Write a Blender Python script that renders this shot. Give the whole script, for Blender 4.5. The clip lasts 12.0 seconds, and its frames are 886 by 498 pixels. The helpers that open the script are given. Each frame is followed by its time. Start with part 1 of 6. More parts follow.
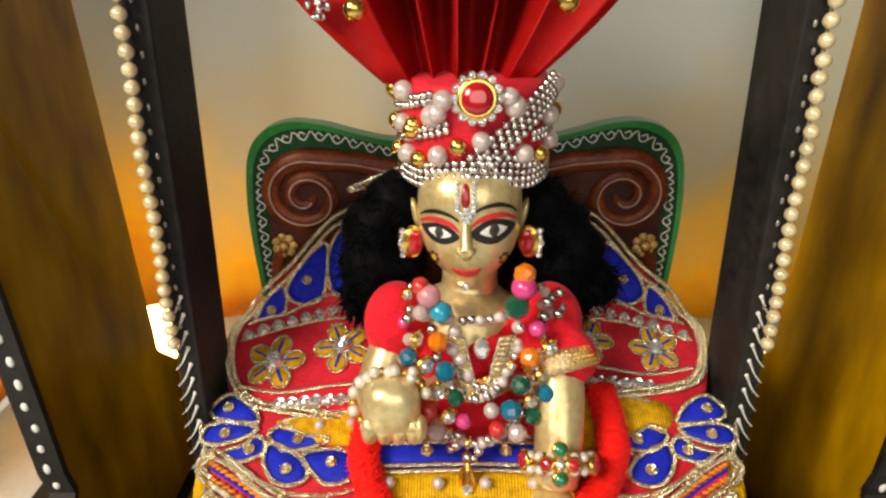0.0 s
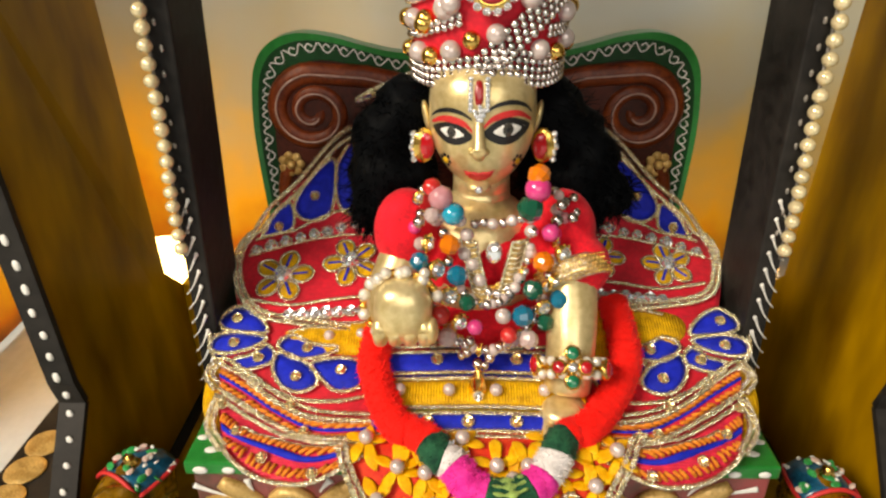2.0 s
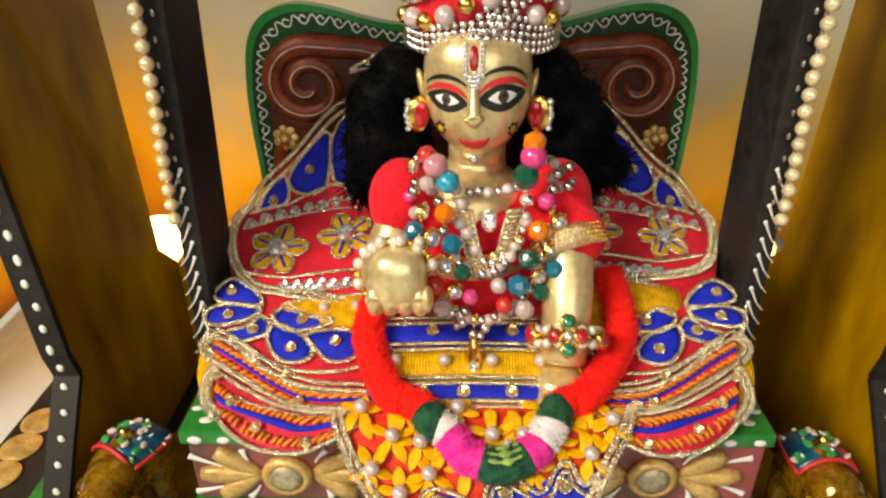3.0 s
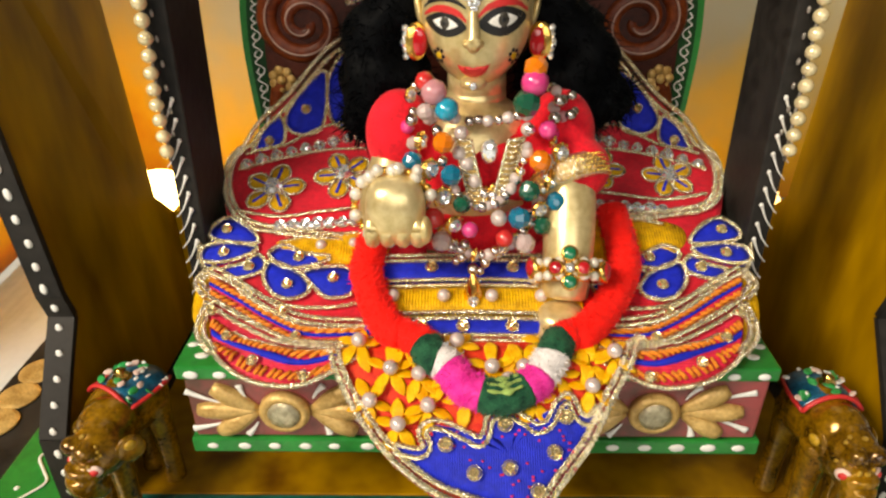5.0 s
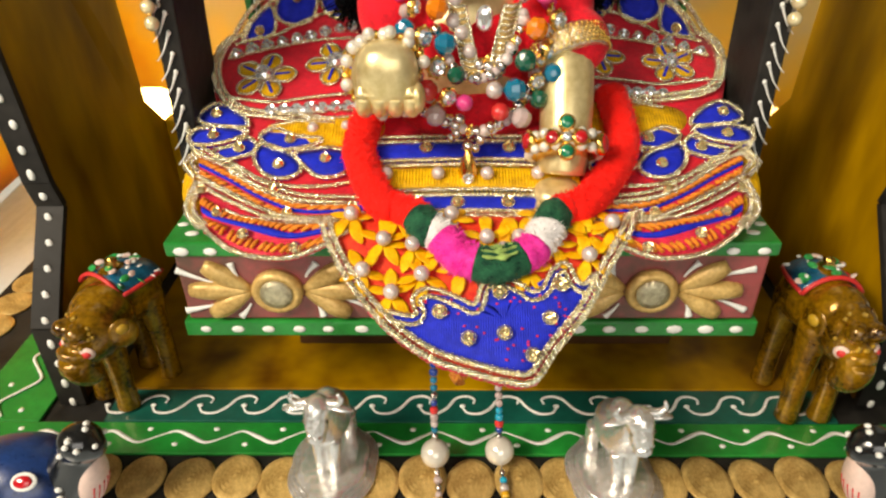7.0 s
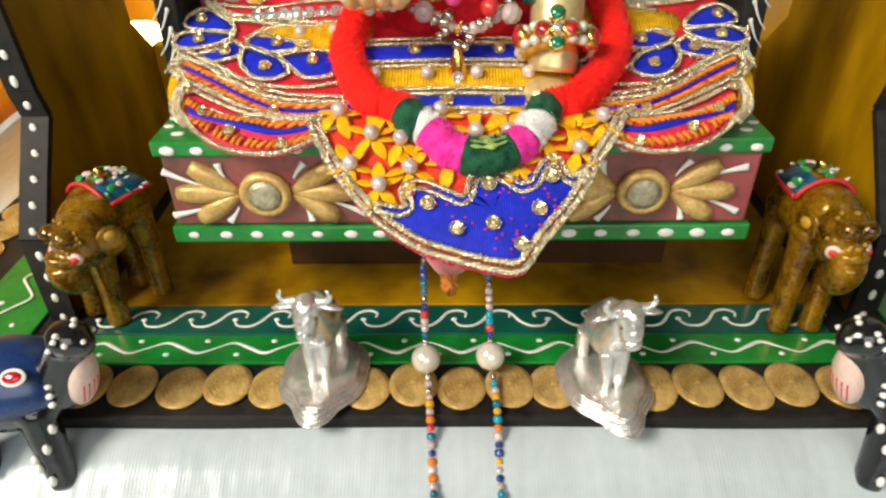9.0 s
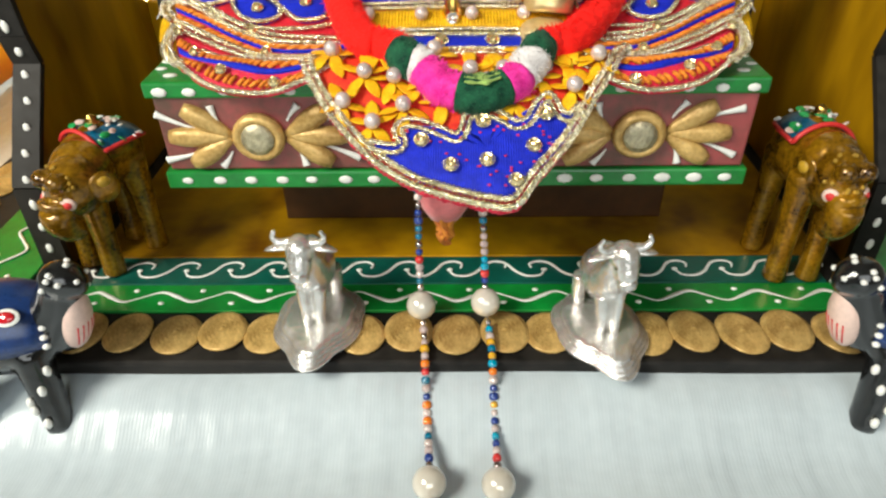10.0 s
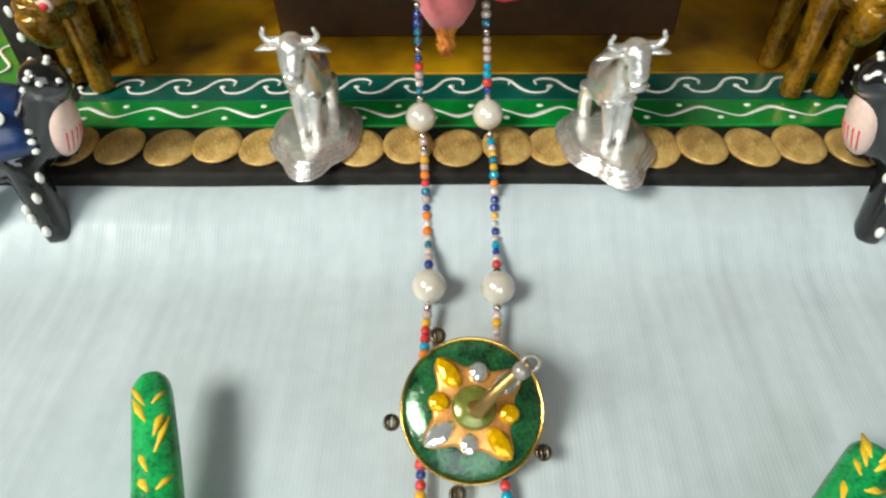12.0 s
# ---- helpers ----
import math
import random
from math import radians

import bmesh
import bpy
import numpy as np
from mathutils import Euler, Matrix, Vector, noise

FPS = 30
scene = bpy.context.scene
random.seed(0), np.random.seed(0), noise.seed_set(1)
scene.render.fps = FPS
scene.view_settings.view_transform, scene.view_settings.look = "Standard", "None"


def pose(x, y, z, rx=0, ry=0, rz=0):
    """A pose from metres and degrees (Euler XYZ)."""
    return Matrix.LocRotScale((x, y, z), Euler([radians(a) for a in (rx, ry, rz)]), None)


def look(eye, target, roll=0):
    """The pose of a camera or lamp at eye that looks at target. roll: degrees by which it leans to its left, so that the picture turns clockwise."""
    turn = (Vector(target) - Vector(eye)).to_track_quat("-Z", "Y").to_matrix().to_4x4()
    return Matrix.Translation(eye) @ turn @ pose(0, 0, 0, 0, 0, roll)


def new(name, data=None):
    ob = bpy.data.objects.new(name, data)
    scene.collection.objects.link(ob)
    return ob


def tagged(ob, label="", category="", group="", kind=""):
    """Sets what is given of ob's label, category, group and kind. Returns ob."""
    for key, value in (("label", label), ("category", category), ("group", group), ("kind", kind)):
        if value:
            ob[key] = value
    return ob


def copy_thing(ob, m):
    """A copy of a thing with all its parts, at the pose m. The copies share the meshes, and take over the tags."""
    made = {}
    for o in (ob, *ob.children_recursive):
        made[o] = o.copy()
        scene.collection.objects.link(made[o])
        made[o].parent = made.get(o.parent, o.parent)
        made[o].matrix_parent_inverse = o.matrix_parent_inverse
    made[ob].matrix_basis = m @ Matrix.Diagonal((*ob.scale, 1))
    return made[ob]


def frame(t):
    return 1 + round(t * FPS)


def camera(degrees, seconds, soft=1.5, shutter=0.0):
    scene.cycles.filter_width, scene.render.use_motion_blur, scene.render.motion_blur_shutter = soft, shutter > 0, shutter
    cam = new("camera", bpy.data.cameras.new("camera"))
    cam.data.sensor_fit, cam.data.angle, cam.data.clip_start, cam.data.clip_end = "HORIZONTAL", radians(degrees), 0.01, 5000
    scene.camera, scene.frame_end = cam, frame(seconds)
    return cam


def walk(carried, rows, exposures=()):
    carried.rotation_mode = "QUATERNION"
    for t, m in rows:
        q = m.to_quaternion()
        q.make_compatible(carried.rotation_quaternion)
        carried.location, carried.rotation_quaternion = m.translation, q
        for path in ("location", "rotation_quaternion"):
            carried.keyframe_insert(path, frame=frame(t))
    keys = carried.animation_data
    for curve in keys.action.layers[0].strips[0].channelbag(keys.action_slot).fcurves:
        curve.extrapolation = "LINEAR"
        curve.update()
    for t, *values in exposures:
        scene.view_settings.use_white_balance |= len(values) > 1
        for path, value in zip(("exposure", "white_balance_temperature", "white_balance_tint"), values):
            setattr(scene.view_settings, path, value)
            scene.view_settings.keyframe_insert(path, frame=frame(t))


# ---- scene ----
cam = camera(67.1, 12.0, soft=2.4)
PATH = [
    (0, (-0.006, 0.007, 0.286), (-0.03, 1.835, -0.526), -0.4),
    (0.5, (-0.008, 0.006, 0.279), (-0.037, 1.821, -0.56), -0.4),
    (1, (-0.008, 0.005, 0.274), (-0.038, 1.805, -0.597), -0.3),
    (1.5, (-0.009, 0.003, 0.269), (-0.041, 1.794, -0.622), -0.2),
    (2, (-0.009, 0.002, 0.265), (-0.042, 1.785, -0.64), -0.3),
    (2.5, (-0.009, 0.001, 0.261), (-0.038, 1.778, -0.656), -0.3),
    (3, (-0.008, 0.0, 0.258), (-0.035, 1.77, -0.673), -0.3),
    (5, (-0.007, -0.003, 0.242), (-0.04, 1.736, -0.745), -0.5),
    (5.5, (-0.006, -0.004, 0.236), (-0.036, 1.727, -0.764), -0.6),
    (6, (-0.007, -0.007, 0.229), (-0.036, 1.713, -0.791), -0.6),
    (6.5, (-0.005, -0.011, 0.221), (-0.037, 1.698, -0.816), -0.6),
    (7, (-0.005, -0.015, 0.213), (-0.04, 1.677, -0.853), -0.7),
    (9, (-0.002, -0.027, 0.191), (-0.034, 1.625, -0.935), -0.9),
    (9.5, (-0.001, -0.03, 0.186), (-0.033, 1.614, -0.952), -1.0),
    (10, (0.0, -0.034, 0.179), (-0.035, 1.593, -0.983), -1.0),
    (10.5, (0.001, -0.037, 0.173), (-0.029, 1.549, -1.045), -0.6),
    (11, (0.001, -0.039, 0.166), (-0.035, 1.5, -1.111), -0.9),
    (11.5, (0.001, -0.042, 0.162), (-0.029, 1.438, -1.183), -0.7),
    (12, (0.001, -0.043, 0.159), (-0.046, 1.339, -1.286), -1.3),
]
walk(cam, [(t, look(eye, target, roll)) for t, eye, target, roll in PATH],
     exposures=[(0, -0.18, 7250, 11), (3, -0.14, 7500, 11), (7, -0.05, 7400, 9), (9.5, 0.0, 6600, 5), (12, 0.0, 6250, 2)])

# ---- light ----
world = bpy.data.worlds.new("room_air")
world.use_nodes = True
scene.world = world
wn = world.node_tree.nodes["Background"]
wn.inputs[0].default_value, wn.inputs[1].default_value = (1.0, 0.97, 0.93, 1), 0.35


def area(name, eye, target, size, watts, colour):
    d = bpy.data.lights.new(name, "AREA")
    d.shape, d.size, d.size_y, d.energy, d.color = "RECTANGLE", size[0], size[1], watts, colour
    ob = new(name, d)
    ob.matrix_world = look(eye, target)
    return ob


area("ceiling_tube_light", (-0.85, -0.5, 1.0), (0, 0.17, 0.1), (0.6, 0.4), 26.5, (1.0, 0.93, 0.83))
# added fill from the front to brighten upright faces; no known source
area("front_fill", (0.12, -1.15, 0.72), (0, 0.2, 0.1), (1.1, 0.8), 8, (0.97, 0.98, 1.0))


# ---- materials ----
def rgba(c):
    return (c[0], c[1], c[2], 1)


def mat(name, c, rough=0.5, metal=0.0, vary=0.25, scale=60, bump=0.0, bscale=300, c2=None, coat=0.0, sheen=0.0, rand=0.0, trans=0.0, spec=0.5, stretch=(1, 1, 1), detail=4.0):
    """A surface with colour variation at two scales and a fine relief. c2: the other colour of the variation."""
    m = bpy.data.materials.new(name)
    m.use_nodes = True
    nt = m.node_tree
    n, l = nt.nodes, nt.links
    b = n["Principled BSDF"]
    b.inputs["Roughness"].default_value, b.inputs["Metallic"].default_value = rough, metal
    b.inputs["Coat Weight"].default_value, b.inputs["Sheen Weight"].default_value = coat, sheen
    b.inputs["Coat Roughness"].default_value = 0.15
    b.inputs["Transmission Weight"].default_value, b.inputs["Specular IOR Level"].default_value = trans, spec
    tc, mp = n.new("ShaderNodeTexCoord"), n.new("ShaderNodeMapping")
    l.new(tc.outputs["Object"], mp.inputs[0])
    mp.inputs["Scale"].default_value = stretch
    big, fine = n.new("ShaderNodeTexNoise"), n.new("ShaderNodeTexNoise")
    for t, s in ((big, scale), (fine, scale * 7)):
        t.inputs["Scale"].default_value, t.inputs["Detail"].default_value = s, detail
        l.new(mp.outputs[0], t.inputs[0])
    mixn = n.new("ShaderNodeMix")
    mixn.data_type = "FLOAT"
    mixn.inputs[0].default_value = 0.4
    l.new(big.outputs[0], mixn.inputs[2]), l.new(fine.outputs[0], mixn.inputs[3])
    ramp = n.new("ShaderNodeValToRGB")
    lo = [x * (1 - vary) for x in c]
    hi = c2 or [min(1, x * (1 + vary)) for x in c]
    ramp.color_ramp.elements[0].position, ramp.color_ramp.elements[0].color = 0.36, rgba(lo)
    ramp.color_ramp.elements[1].position, ramp.color_ramp.elements[1].color = 0.64, rgba(hi)
    l.new(mixn.outputs[0], ramp.inputs[0])
    out = ramp.outputs[0]
    if rand:
        info, hsv = n.new("ShaderNodeObjectInfo"), n.new("ShaderNodeHueSaturation")
        mr = n.new("ShaderNodeMapRange")
        mr.inputs[3].default_value, mr.inputs[4].default_value = 1 - rand, 1 + rand
        l.new(info.outputs["Random"], mr.inputs[0]), l.new(mr.outputs[0], hsv.inputs["Value"]), l.new(out, hsv.inputs["Color"])
        out = hsv.outputs[0]
    l.new(out, b.inputs["Base Color"])
    rr = n.new("ShaderNodeMapRange")
    rr.inputs[3].default_value, rr.inputs[4].default_value = max(0.02, rough * 0.75), min(1, rough * 1.25)
    l.new(fine.outputs[0], rr.inputs[0]), l.new(rr.outputs[0], b.inputs["Roughness"])
    if bump:
        bt, bn = n.new("ShaderNodeTexNoise"), n.new("ShaderNodeBump")
        bt.inputs["Scale"].default_value, bt.inputs["Detail"].default_value = bscale, 5
        l.new(mp.outputs[0], bt.inputs[0])
        bn.inputs["Strength"].default_value, bn.inputs["Distance"].default_value = bump, 0.001
        l.new(bt.outputs[0], bn.inputs["Height"]), l.new(bn.outputs[0], b.inputs["Normal"])
    return m


def thread(name, c, axis="X", pitch=2600, rough=0.45, vary=0.25, c2=None, relief=0.5):
    """Satin-stitched thread: fine parallel ridges along one axis."""
    m = mat(name, c, rough, vary=vary, scale=260, c2=c2, spec=0.22)
    n, l = m.node_tree.nodes, m.node_tree.links
    w, bn, tc = n.new("ShaderNodeTexWave"), n.new("ShaderNodeBump"), n.new("ShaderNodeTexCoord")
    w.bands_direction = axis
    w.inputs["Scale"].default_value, w.inputs["Distortion"].default_value, w.inputs["Detail"].default_value = pitch / 6, 3.0, 2.0
    w.inputs["Detail Scale"].default_value = 2.0
    l.new(tc.outputs["Object"], w.inputs[0])
    bn.inputs["Strength"].default_value, bn.inputs["Distance"].default_value = relief, 0.0006
    l.new(w.outputs["Fac"], bn.inputs["Height"]), l.new(bn.outputs[0], n["Principled BSDF"].inputs["Normal"])
    return m


def glow(name, c, power):
    m = bpy.data.materials.new(name)
    m.use_nodes = True
    b = m.node_tree.nodes["Principled BSDF"]
    b.inputs["Base Color"].default_value = b.inputs["Emission Color"].default_value = rgba(c)
    b.inputs["Emission Strength"].default_value = power
    return m


BRASS = mat("polished_brass", (0.78, 0.6, 0.26), 0.32, 0.58, 0.15, 60, 0.1, 420, c2=(0.92, 0.77, 0.43))
GOLD = mat("gold_metal", (0.85, 0.55, 0.14), 0.22, 1.0, 0.15, 200, 0.1, 900, rand=0.15)
CORD = mat("champagne_gold_cord", (0.86, 0.68, 0.32), 0.16, 0.9, 0.35, 1100, 0.5, 2500, c2=(1.0, 0.96, 0.8))
SILVER = mat("silver_plate", (0.84, 0.82, 0.79), 0.24, 0.78, 0.2, 160, 0.5, 420, c2=(0.98, 0.96, 0.93))
BEADSILVER = mat("silver_bead", (0.66, 0.6, 0.58), 0.13, 1.0, 0.3, 300, rand=0.3)
PEARL = mat("ivory_pearl", (0.74, 0.69, 0.6), 0.1, 0.25, 0.03, 200, coat=0.6, rand=0.07)
PINKPEARL = mat("rose_white_pearl", (0.66, 0.56, 0.53), 0.12, 0.3, 0.03, 200, coat=0.8, rand=0.08)
CREAMPEARL = mat("cream_string_pearl", (0.78, 0.67, 0.4), 0.14, 0.3, 0.1, 200, coat=0.5, rand=0.1)
CRYSTAL = mat("clear_crystal", (0.88, 0.9, 0.94), 0.05, 0.75, 0.1, 900, coat=0.5, rand=0.12)
AMBERGEM = mat("amber_rhinestone", (0.92, 0.68, 0.28), 0.06, 0.75, 0.2, 900, c2=(1.0, 0.86, 0.5), coat=0.6, rand=0.15)
RUBY = mat("red_gem", (0.45, 0.008, 0.015), 0.08, 0.0, 0.3, 300, coat=1.0)
EMERALD = mat("green_gem", (0.0, 0.16, 0.07), 0.08, 0.0, 0.3, 300, coat=1.0)
RED = mat("red_satin", (0.62, 0.013, 0.032), 0.55, vary=0.25, scale=90, bump=0.3, bscale=1500, sheen=0.05, spec=0.3)
REDVELVET = mat("red_velvet", (0.82, 0.012, 0.028), 0.8, vary=0.3, scale=120, bump=0.3, bscale=2500, sheen=0.08, spec=0.2)
FANRED = mat("pleated_red_satin", (0.36, 0.004, 0.004), 0.6, vary=0.2, scale=60, bump=0.15, bscale=1200, spec=0.15)
ORANGERED = mat("orange_red_stitching", (0.85, 0.025, 0.02), 0.6, vary=0.3, scale=300, bump=0.4, bscale=1800, c2=(0.85, 0.07, 0.02), spec=0.25)
BLUE = thread("royal_blue_thread", (0.008, 0.022, 0.52), "X", rough=0.55, relief=0.35)
YELLOW = thread("mustard_thread", (0.85, 0.43, 0.012), "X", 1800, relief=0.7, vary=0.35)
ORANGE = thread("orange_thread", (0.86, 0.26, 0.03), "Y")
GOLDTHREAD = thread("yellow_flower_thread", (1.0, 0.42, 0.006), "X", 3000, vary=0.12, c2=(1.0, 0.62, 0.02), relief=0.35)
PINK = thread("pink_red_thread", (0.72, 0.03, 0.07), "Y", 2200)
HAIR = mat("black_wig_hair", (0.0016, 0.002, 0.0026), 0.6, vary=0.5, scale=200, spec=0.05)
BLACK = mat("black_paint", (0.012, 0.012, 0.013), 0.4, vary=0.4, scale=120)
WHITE = mat("white_paint", (0.82, 0.82, 0.78), 0.5, vary=0.1, scale=300)
REDPAINT = mat("red_paint", (0.62, 0.03, 0.03), 0.45, vary=0.15, scale=300)
CRIMSON = mat("crimson_enamel", (0.3, 0.006, 0.01), 0.3, vary=0.2, scale=300, coat=0.5)
EYEGREY = mat("grey_iris_paint", (0.06, 0.055, 0.045), 0.25, vary=0.4, scale=600)
YELLOWPAINT = mat("yellow_paint", (0.75, 0.5, 0.02), 0.5, vary=0.2, scale=300)
OCHRE = mat("ochre_paint", (0.4, 0.24, 0.02), 0.4, vary=0.4, scale=300)
GREEN = mat("green_gloss_paint", (0.008, 0.21, 0.03), 0.32, vary=0.25, scale=50, bump=0.15, bscale=250, coat=0.3)
# backrest green, taken darker than its paint for the shade on the board
SHADEGREEN = mat("shaded_leaf_green_paint", (0.003, 0.045, 0.009), 0.48, vary=0.35, scale=50, bump=0.15, bscale=250, spec=0.3)
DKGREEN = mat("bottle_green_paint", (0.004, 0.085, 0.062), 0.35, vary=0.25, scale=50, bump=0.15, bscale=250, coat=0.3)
# backrest brown, likewise lowered to hold the shade behind the turban
SCROLLBROWN = mat("shaded_red_brown_paint", (0.026, 0.004, 0.002), 0.45, vary=0.5, scale=45, bump=0.2, bscale=250, c2=(0.085, 0.016, 0.007), spec=0.3)
SCROLLGOLD = mat("bronze_brown_paint", (0.12, 0.016, 0.005), 0.42, vary=0.5, scale=70, bump=0.25, bscale=300, c2=(0.24, 0.05, 0.011), spec=0.3)
RIDGELIGHT = mat("scroll_highlight_pink", (0.42, 0.27, 0.22), 0.5, vary=0.35, scale=200)
MAUVE = mat("mauve_brown_paint", (0.17, 0.085, 0.06), 0.42, vary=0.3, scale=38, bump=0.2, bscale=200, c2=(0.34, 0.07, 0.07), coat=0.2)
GILT = mat("gilt_wood_paint", (0.55, 0.32, 0.085), 0.36, 0.25, 0.3, 110, 0.4, 350, c2=(0.76, 0.52, 0.19), rand=0.12)
BLACKWOOD = mat("black_stained_wood", (0.01, 0.009, 0.008), 0.6, vary=0.5, scale=30, bump=0.25, bscale=220, c2=(0.027, 0.024, 0.021), spec=0.25)
WOOD = mat("varnished_brown_wood", (0.22, 0.08, 0.002), 0.4, vary=0.5, scale=8, bump=0.12, bscale=90, c2=(0.56, 0.3, 0.004), coat=0.0, spec=0.28, stretch=(1, 1, 0.4), detail=2.5)
ELE = mat("antique_gold_lacquer", (0.12, 0.045, 0.002), 0.2, 0.4, 0.65, 85, 0.3, 200, c2=(0.42, 0.21, 0.008), coat=0.5)
TEAL = mat("teal_paint", (0.004, 0.09, 0.2), 0.3, vary=0.5, scale=120, c2=(0.005, 0.16, 0.3), coat=0.4)
NAVY = mat("navy_paint", (0.006, 0.03, 0.13), 0.3, vary=0.4, scale=120, coat=0.5)
BLUSH = mat("blush_white_paint", (0.75, 0.55, 0.48), 0.4, vary=0.12, scale=80)
PLUSHRED = mat("red_plush", (0.92, 0.012, 0.008), 0.9, vary=0.12, scale=150, sheen=0.08, spec=0.2)
PLUSHGREEN = mat("dark_green_plush", (0.004, 0.07, 0.04), 0.9, vary=0.5, scale=250, c2=(0.02, 0.13, 0.06), sheen=0.08, spec=0.2)
PLUSHWHITE = mat("white_plush", (0.75, 0.72, 0.72), 0.9, vary=0.15, scale=200, sheen=0.08, spec=0.2)
PLUSHPINK = mat("magenta_plush", (0.86, 0.012, 0.34), 0.9, vary=0.25, scale=250, c2=(0.92, 0.06, 0.43), sheen=0.08, spec=0.2)
PLUSHLIME = mat("lime_plush", (0.3, 0.45, 0.12), 0.9, vary=0.3, scale=250, sheen=0.08, spec=0.2)
ROSE = mat("pink_cloth", (0.75, 0.2, 0.22), 0.55, vary=0.15, scale=60, bump=0.2, bscale=600, sheen=0.3)
ENAMEL = mat("green_enamel", (0.0, 0.028, 0.024), 0.08, 0.2, 0.6, 150, 0.25, 500, c2=(0.035, 0.19, 0.06), coat=0.8)
LEAFGREEN = mat("bright_green_paint", (0.006, 0.26, 0.07), 0.3, vary=0.5, scale=150, bump=0.3, bscale=300, coat=0.5, c2=(0.03, 0.5, 0.12))
OLDBRASS = mat("old_brass", (0.3, 0.2, 0.07), 0.32, 0.7, 0.3, 400)
DARKMETAL = mat("dark_metal", (0.16, 0.13, 0.09), 0.3, 1.0, 0.5, 500)
WALL = mat("cream_wall_paint", (0.3, 0.265, 0.21), 0.8, vary=0.06, scale=3)
SMOKE = mat("clear_plastic_hook", (0.3, 0.28, 0.25), 0.2, 0.3, 0.3, 300)


def bead(name, c, trans=0.0, rough=0.12):
    return mat(name, c, rough, 0.0, 0.3, 250, coat=0.8, trans=trans)


BEADS = {
    "r": bead("red_glass_bead", (0.62, 0.03, 0.03)), "p": bead("pink_glass_bead", (0.8, 0.35, 0.4), 0.3), "m": bead("magenta_bead", (0.75, 0.05, 0.25)),
    "t": bead("turquoise_bead", (0.0, 0.32, 0.5)), "b": bead("blue_glass_bead", (0.0, 0.15, 0.27)), "g": bead("green_glass_bead", (0.005, 0.09, 0.05)),
    "o": bead("orange_glass_bead", (0.85, 0.2, 0.01)), "c": bead("clear_pink_bead", (0.8, 0.62, 0.6), 0.4), "w": PINKPEARL, "s": BEADSILVER, "d": CRYSTAL, "y": bead("amber_bead", (0.75, 0.4, 0.02)),
    "n": bead("navy_seed_bead", (0.01, 0.04, 0.25)),
}


# ---- mesh tools ----
OWN_AXES = set()  # things whose parts are built in the thing's own axes


def back_of(parent):
    return parent.matrix_world.inverted() if parent.type == "EMPTY" and parent.name not in OWN_AXES else Matrix()


def own(t, m):
    """Stands a thing at the pose m, with parts built in its own axes."""
    OWN_AXES.add(t.name)
    t.matrix_world = m
    t.matrix_basis = m


def part(name, bm, material, parent=None, label="", smooth=True):
    """Links a bmesh as one mesh object under a thing or a part."""
    me = bpy.data.meshes.new(name)
    bmesh.ops.recalc_face_normals(bm, faces=bm.faces)
    bm.to_mesh(me)
    bm.free()
    for m in material if isinstance(material, (list, tuple)) else [material]:
        me.materials.append(m)
    if smooth:
        me.polygons.foreach_set("use_smooth", [True] * len(me.polygons))
    ob = new(name, me)
    if parent is not None:
        ob.parent = parent
        ob.matrix_parent_inverse = back_of(parent)
    if label:
        ob["label"] = label
    return ob


def again(name, ob, m, parent):
    """One more piece on the mesh of another, at a pose."""
    o = new(name, ob.data)
    o.parent = parent
    o.matrix_parent_inverse = back_of(parent)
    o.matrix_basis = m
    return o


def thing(name, label, category, at=(0, 0, 0), group="", kind=""):
    ob = new(name)
    ob.empty_display_size = 0.01
    ob.location = at
    ob.matrix_world = Matrix.Translation(at)
    return tagged(ob, label, category, group, kind)


def ball(bm, c, r, u=16, v=10, m=None, mi=0):
    """An ellipsoid of radii r at c, turned by m."""
    r = (r, r, r) if isinstance(r, (int, float)) else r
    k = Matrix.Translation(c) @ (m or Matrix()) @ Matrix.Diagonal((*r, 1))
    d = bmesh.ops.create_uvsphere(bm, u_segments=u, v_segments=v, radius=1, matrix=k)
    if mi:
        for f in {f for w in d["verts"] for f in w.link_faces}:
            f.material_index = mi


def boxy(bm, lo, hi, bevel=0.0, mi=0):
    c, s = [(a + b) / 2 for a, b in zip(lo, hi)], [b - a for a, b in zip(lo, hi)]
    d = bmesh.ops.create_cube(bm, size=1, matrix=Matrix.Translation(c) @ Matrix.Diagonal((*s, 1)))
    vs = d["verts"]
    for f in {f for w in vs for f in w.link_faces}:
        f.material_index = mi
    if bevel:
        es = list({e for w in vs for e in w.link_edges})
        bmesh.ops.bevel(bm, geom=es, offset=bevel, segments=2, affect="EDGES", profile=0.5)


def lathe(bm, prof, c=(0, 0, 0), seg=24, m=None, mi=0, wob=None):
    """Turns a profile of (radius, height) about its own axis. wob(angle): a factor on the radius."""
    k = Matrix.Translation(c) @ (m or Matrix())
    rings = []
    for r, h in prof:
        rings.append([bm.verts.new(k @ Vector((r * (wob(a) if wob else 1) * math.cos(a), r * (wob(a) if wob else 1) * math.sin(a), h))) for a in (2 * math.pi * i / seg for i in range(seg))])
    for a, b in zip(rings, rings[1:]):
        for i in range(seg):
            bm.faces.new((a[i], a[(i + 1) % seg], b[(i + 1) % seg], b[i])).material_index = mi
    for ring in (rings[0], rings[-1]):
        bm.faces.new(ring).material_index = mi


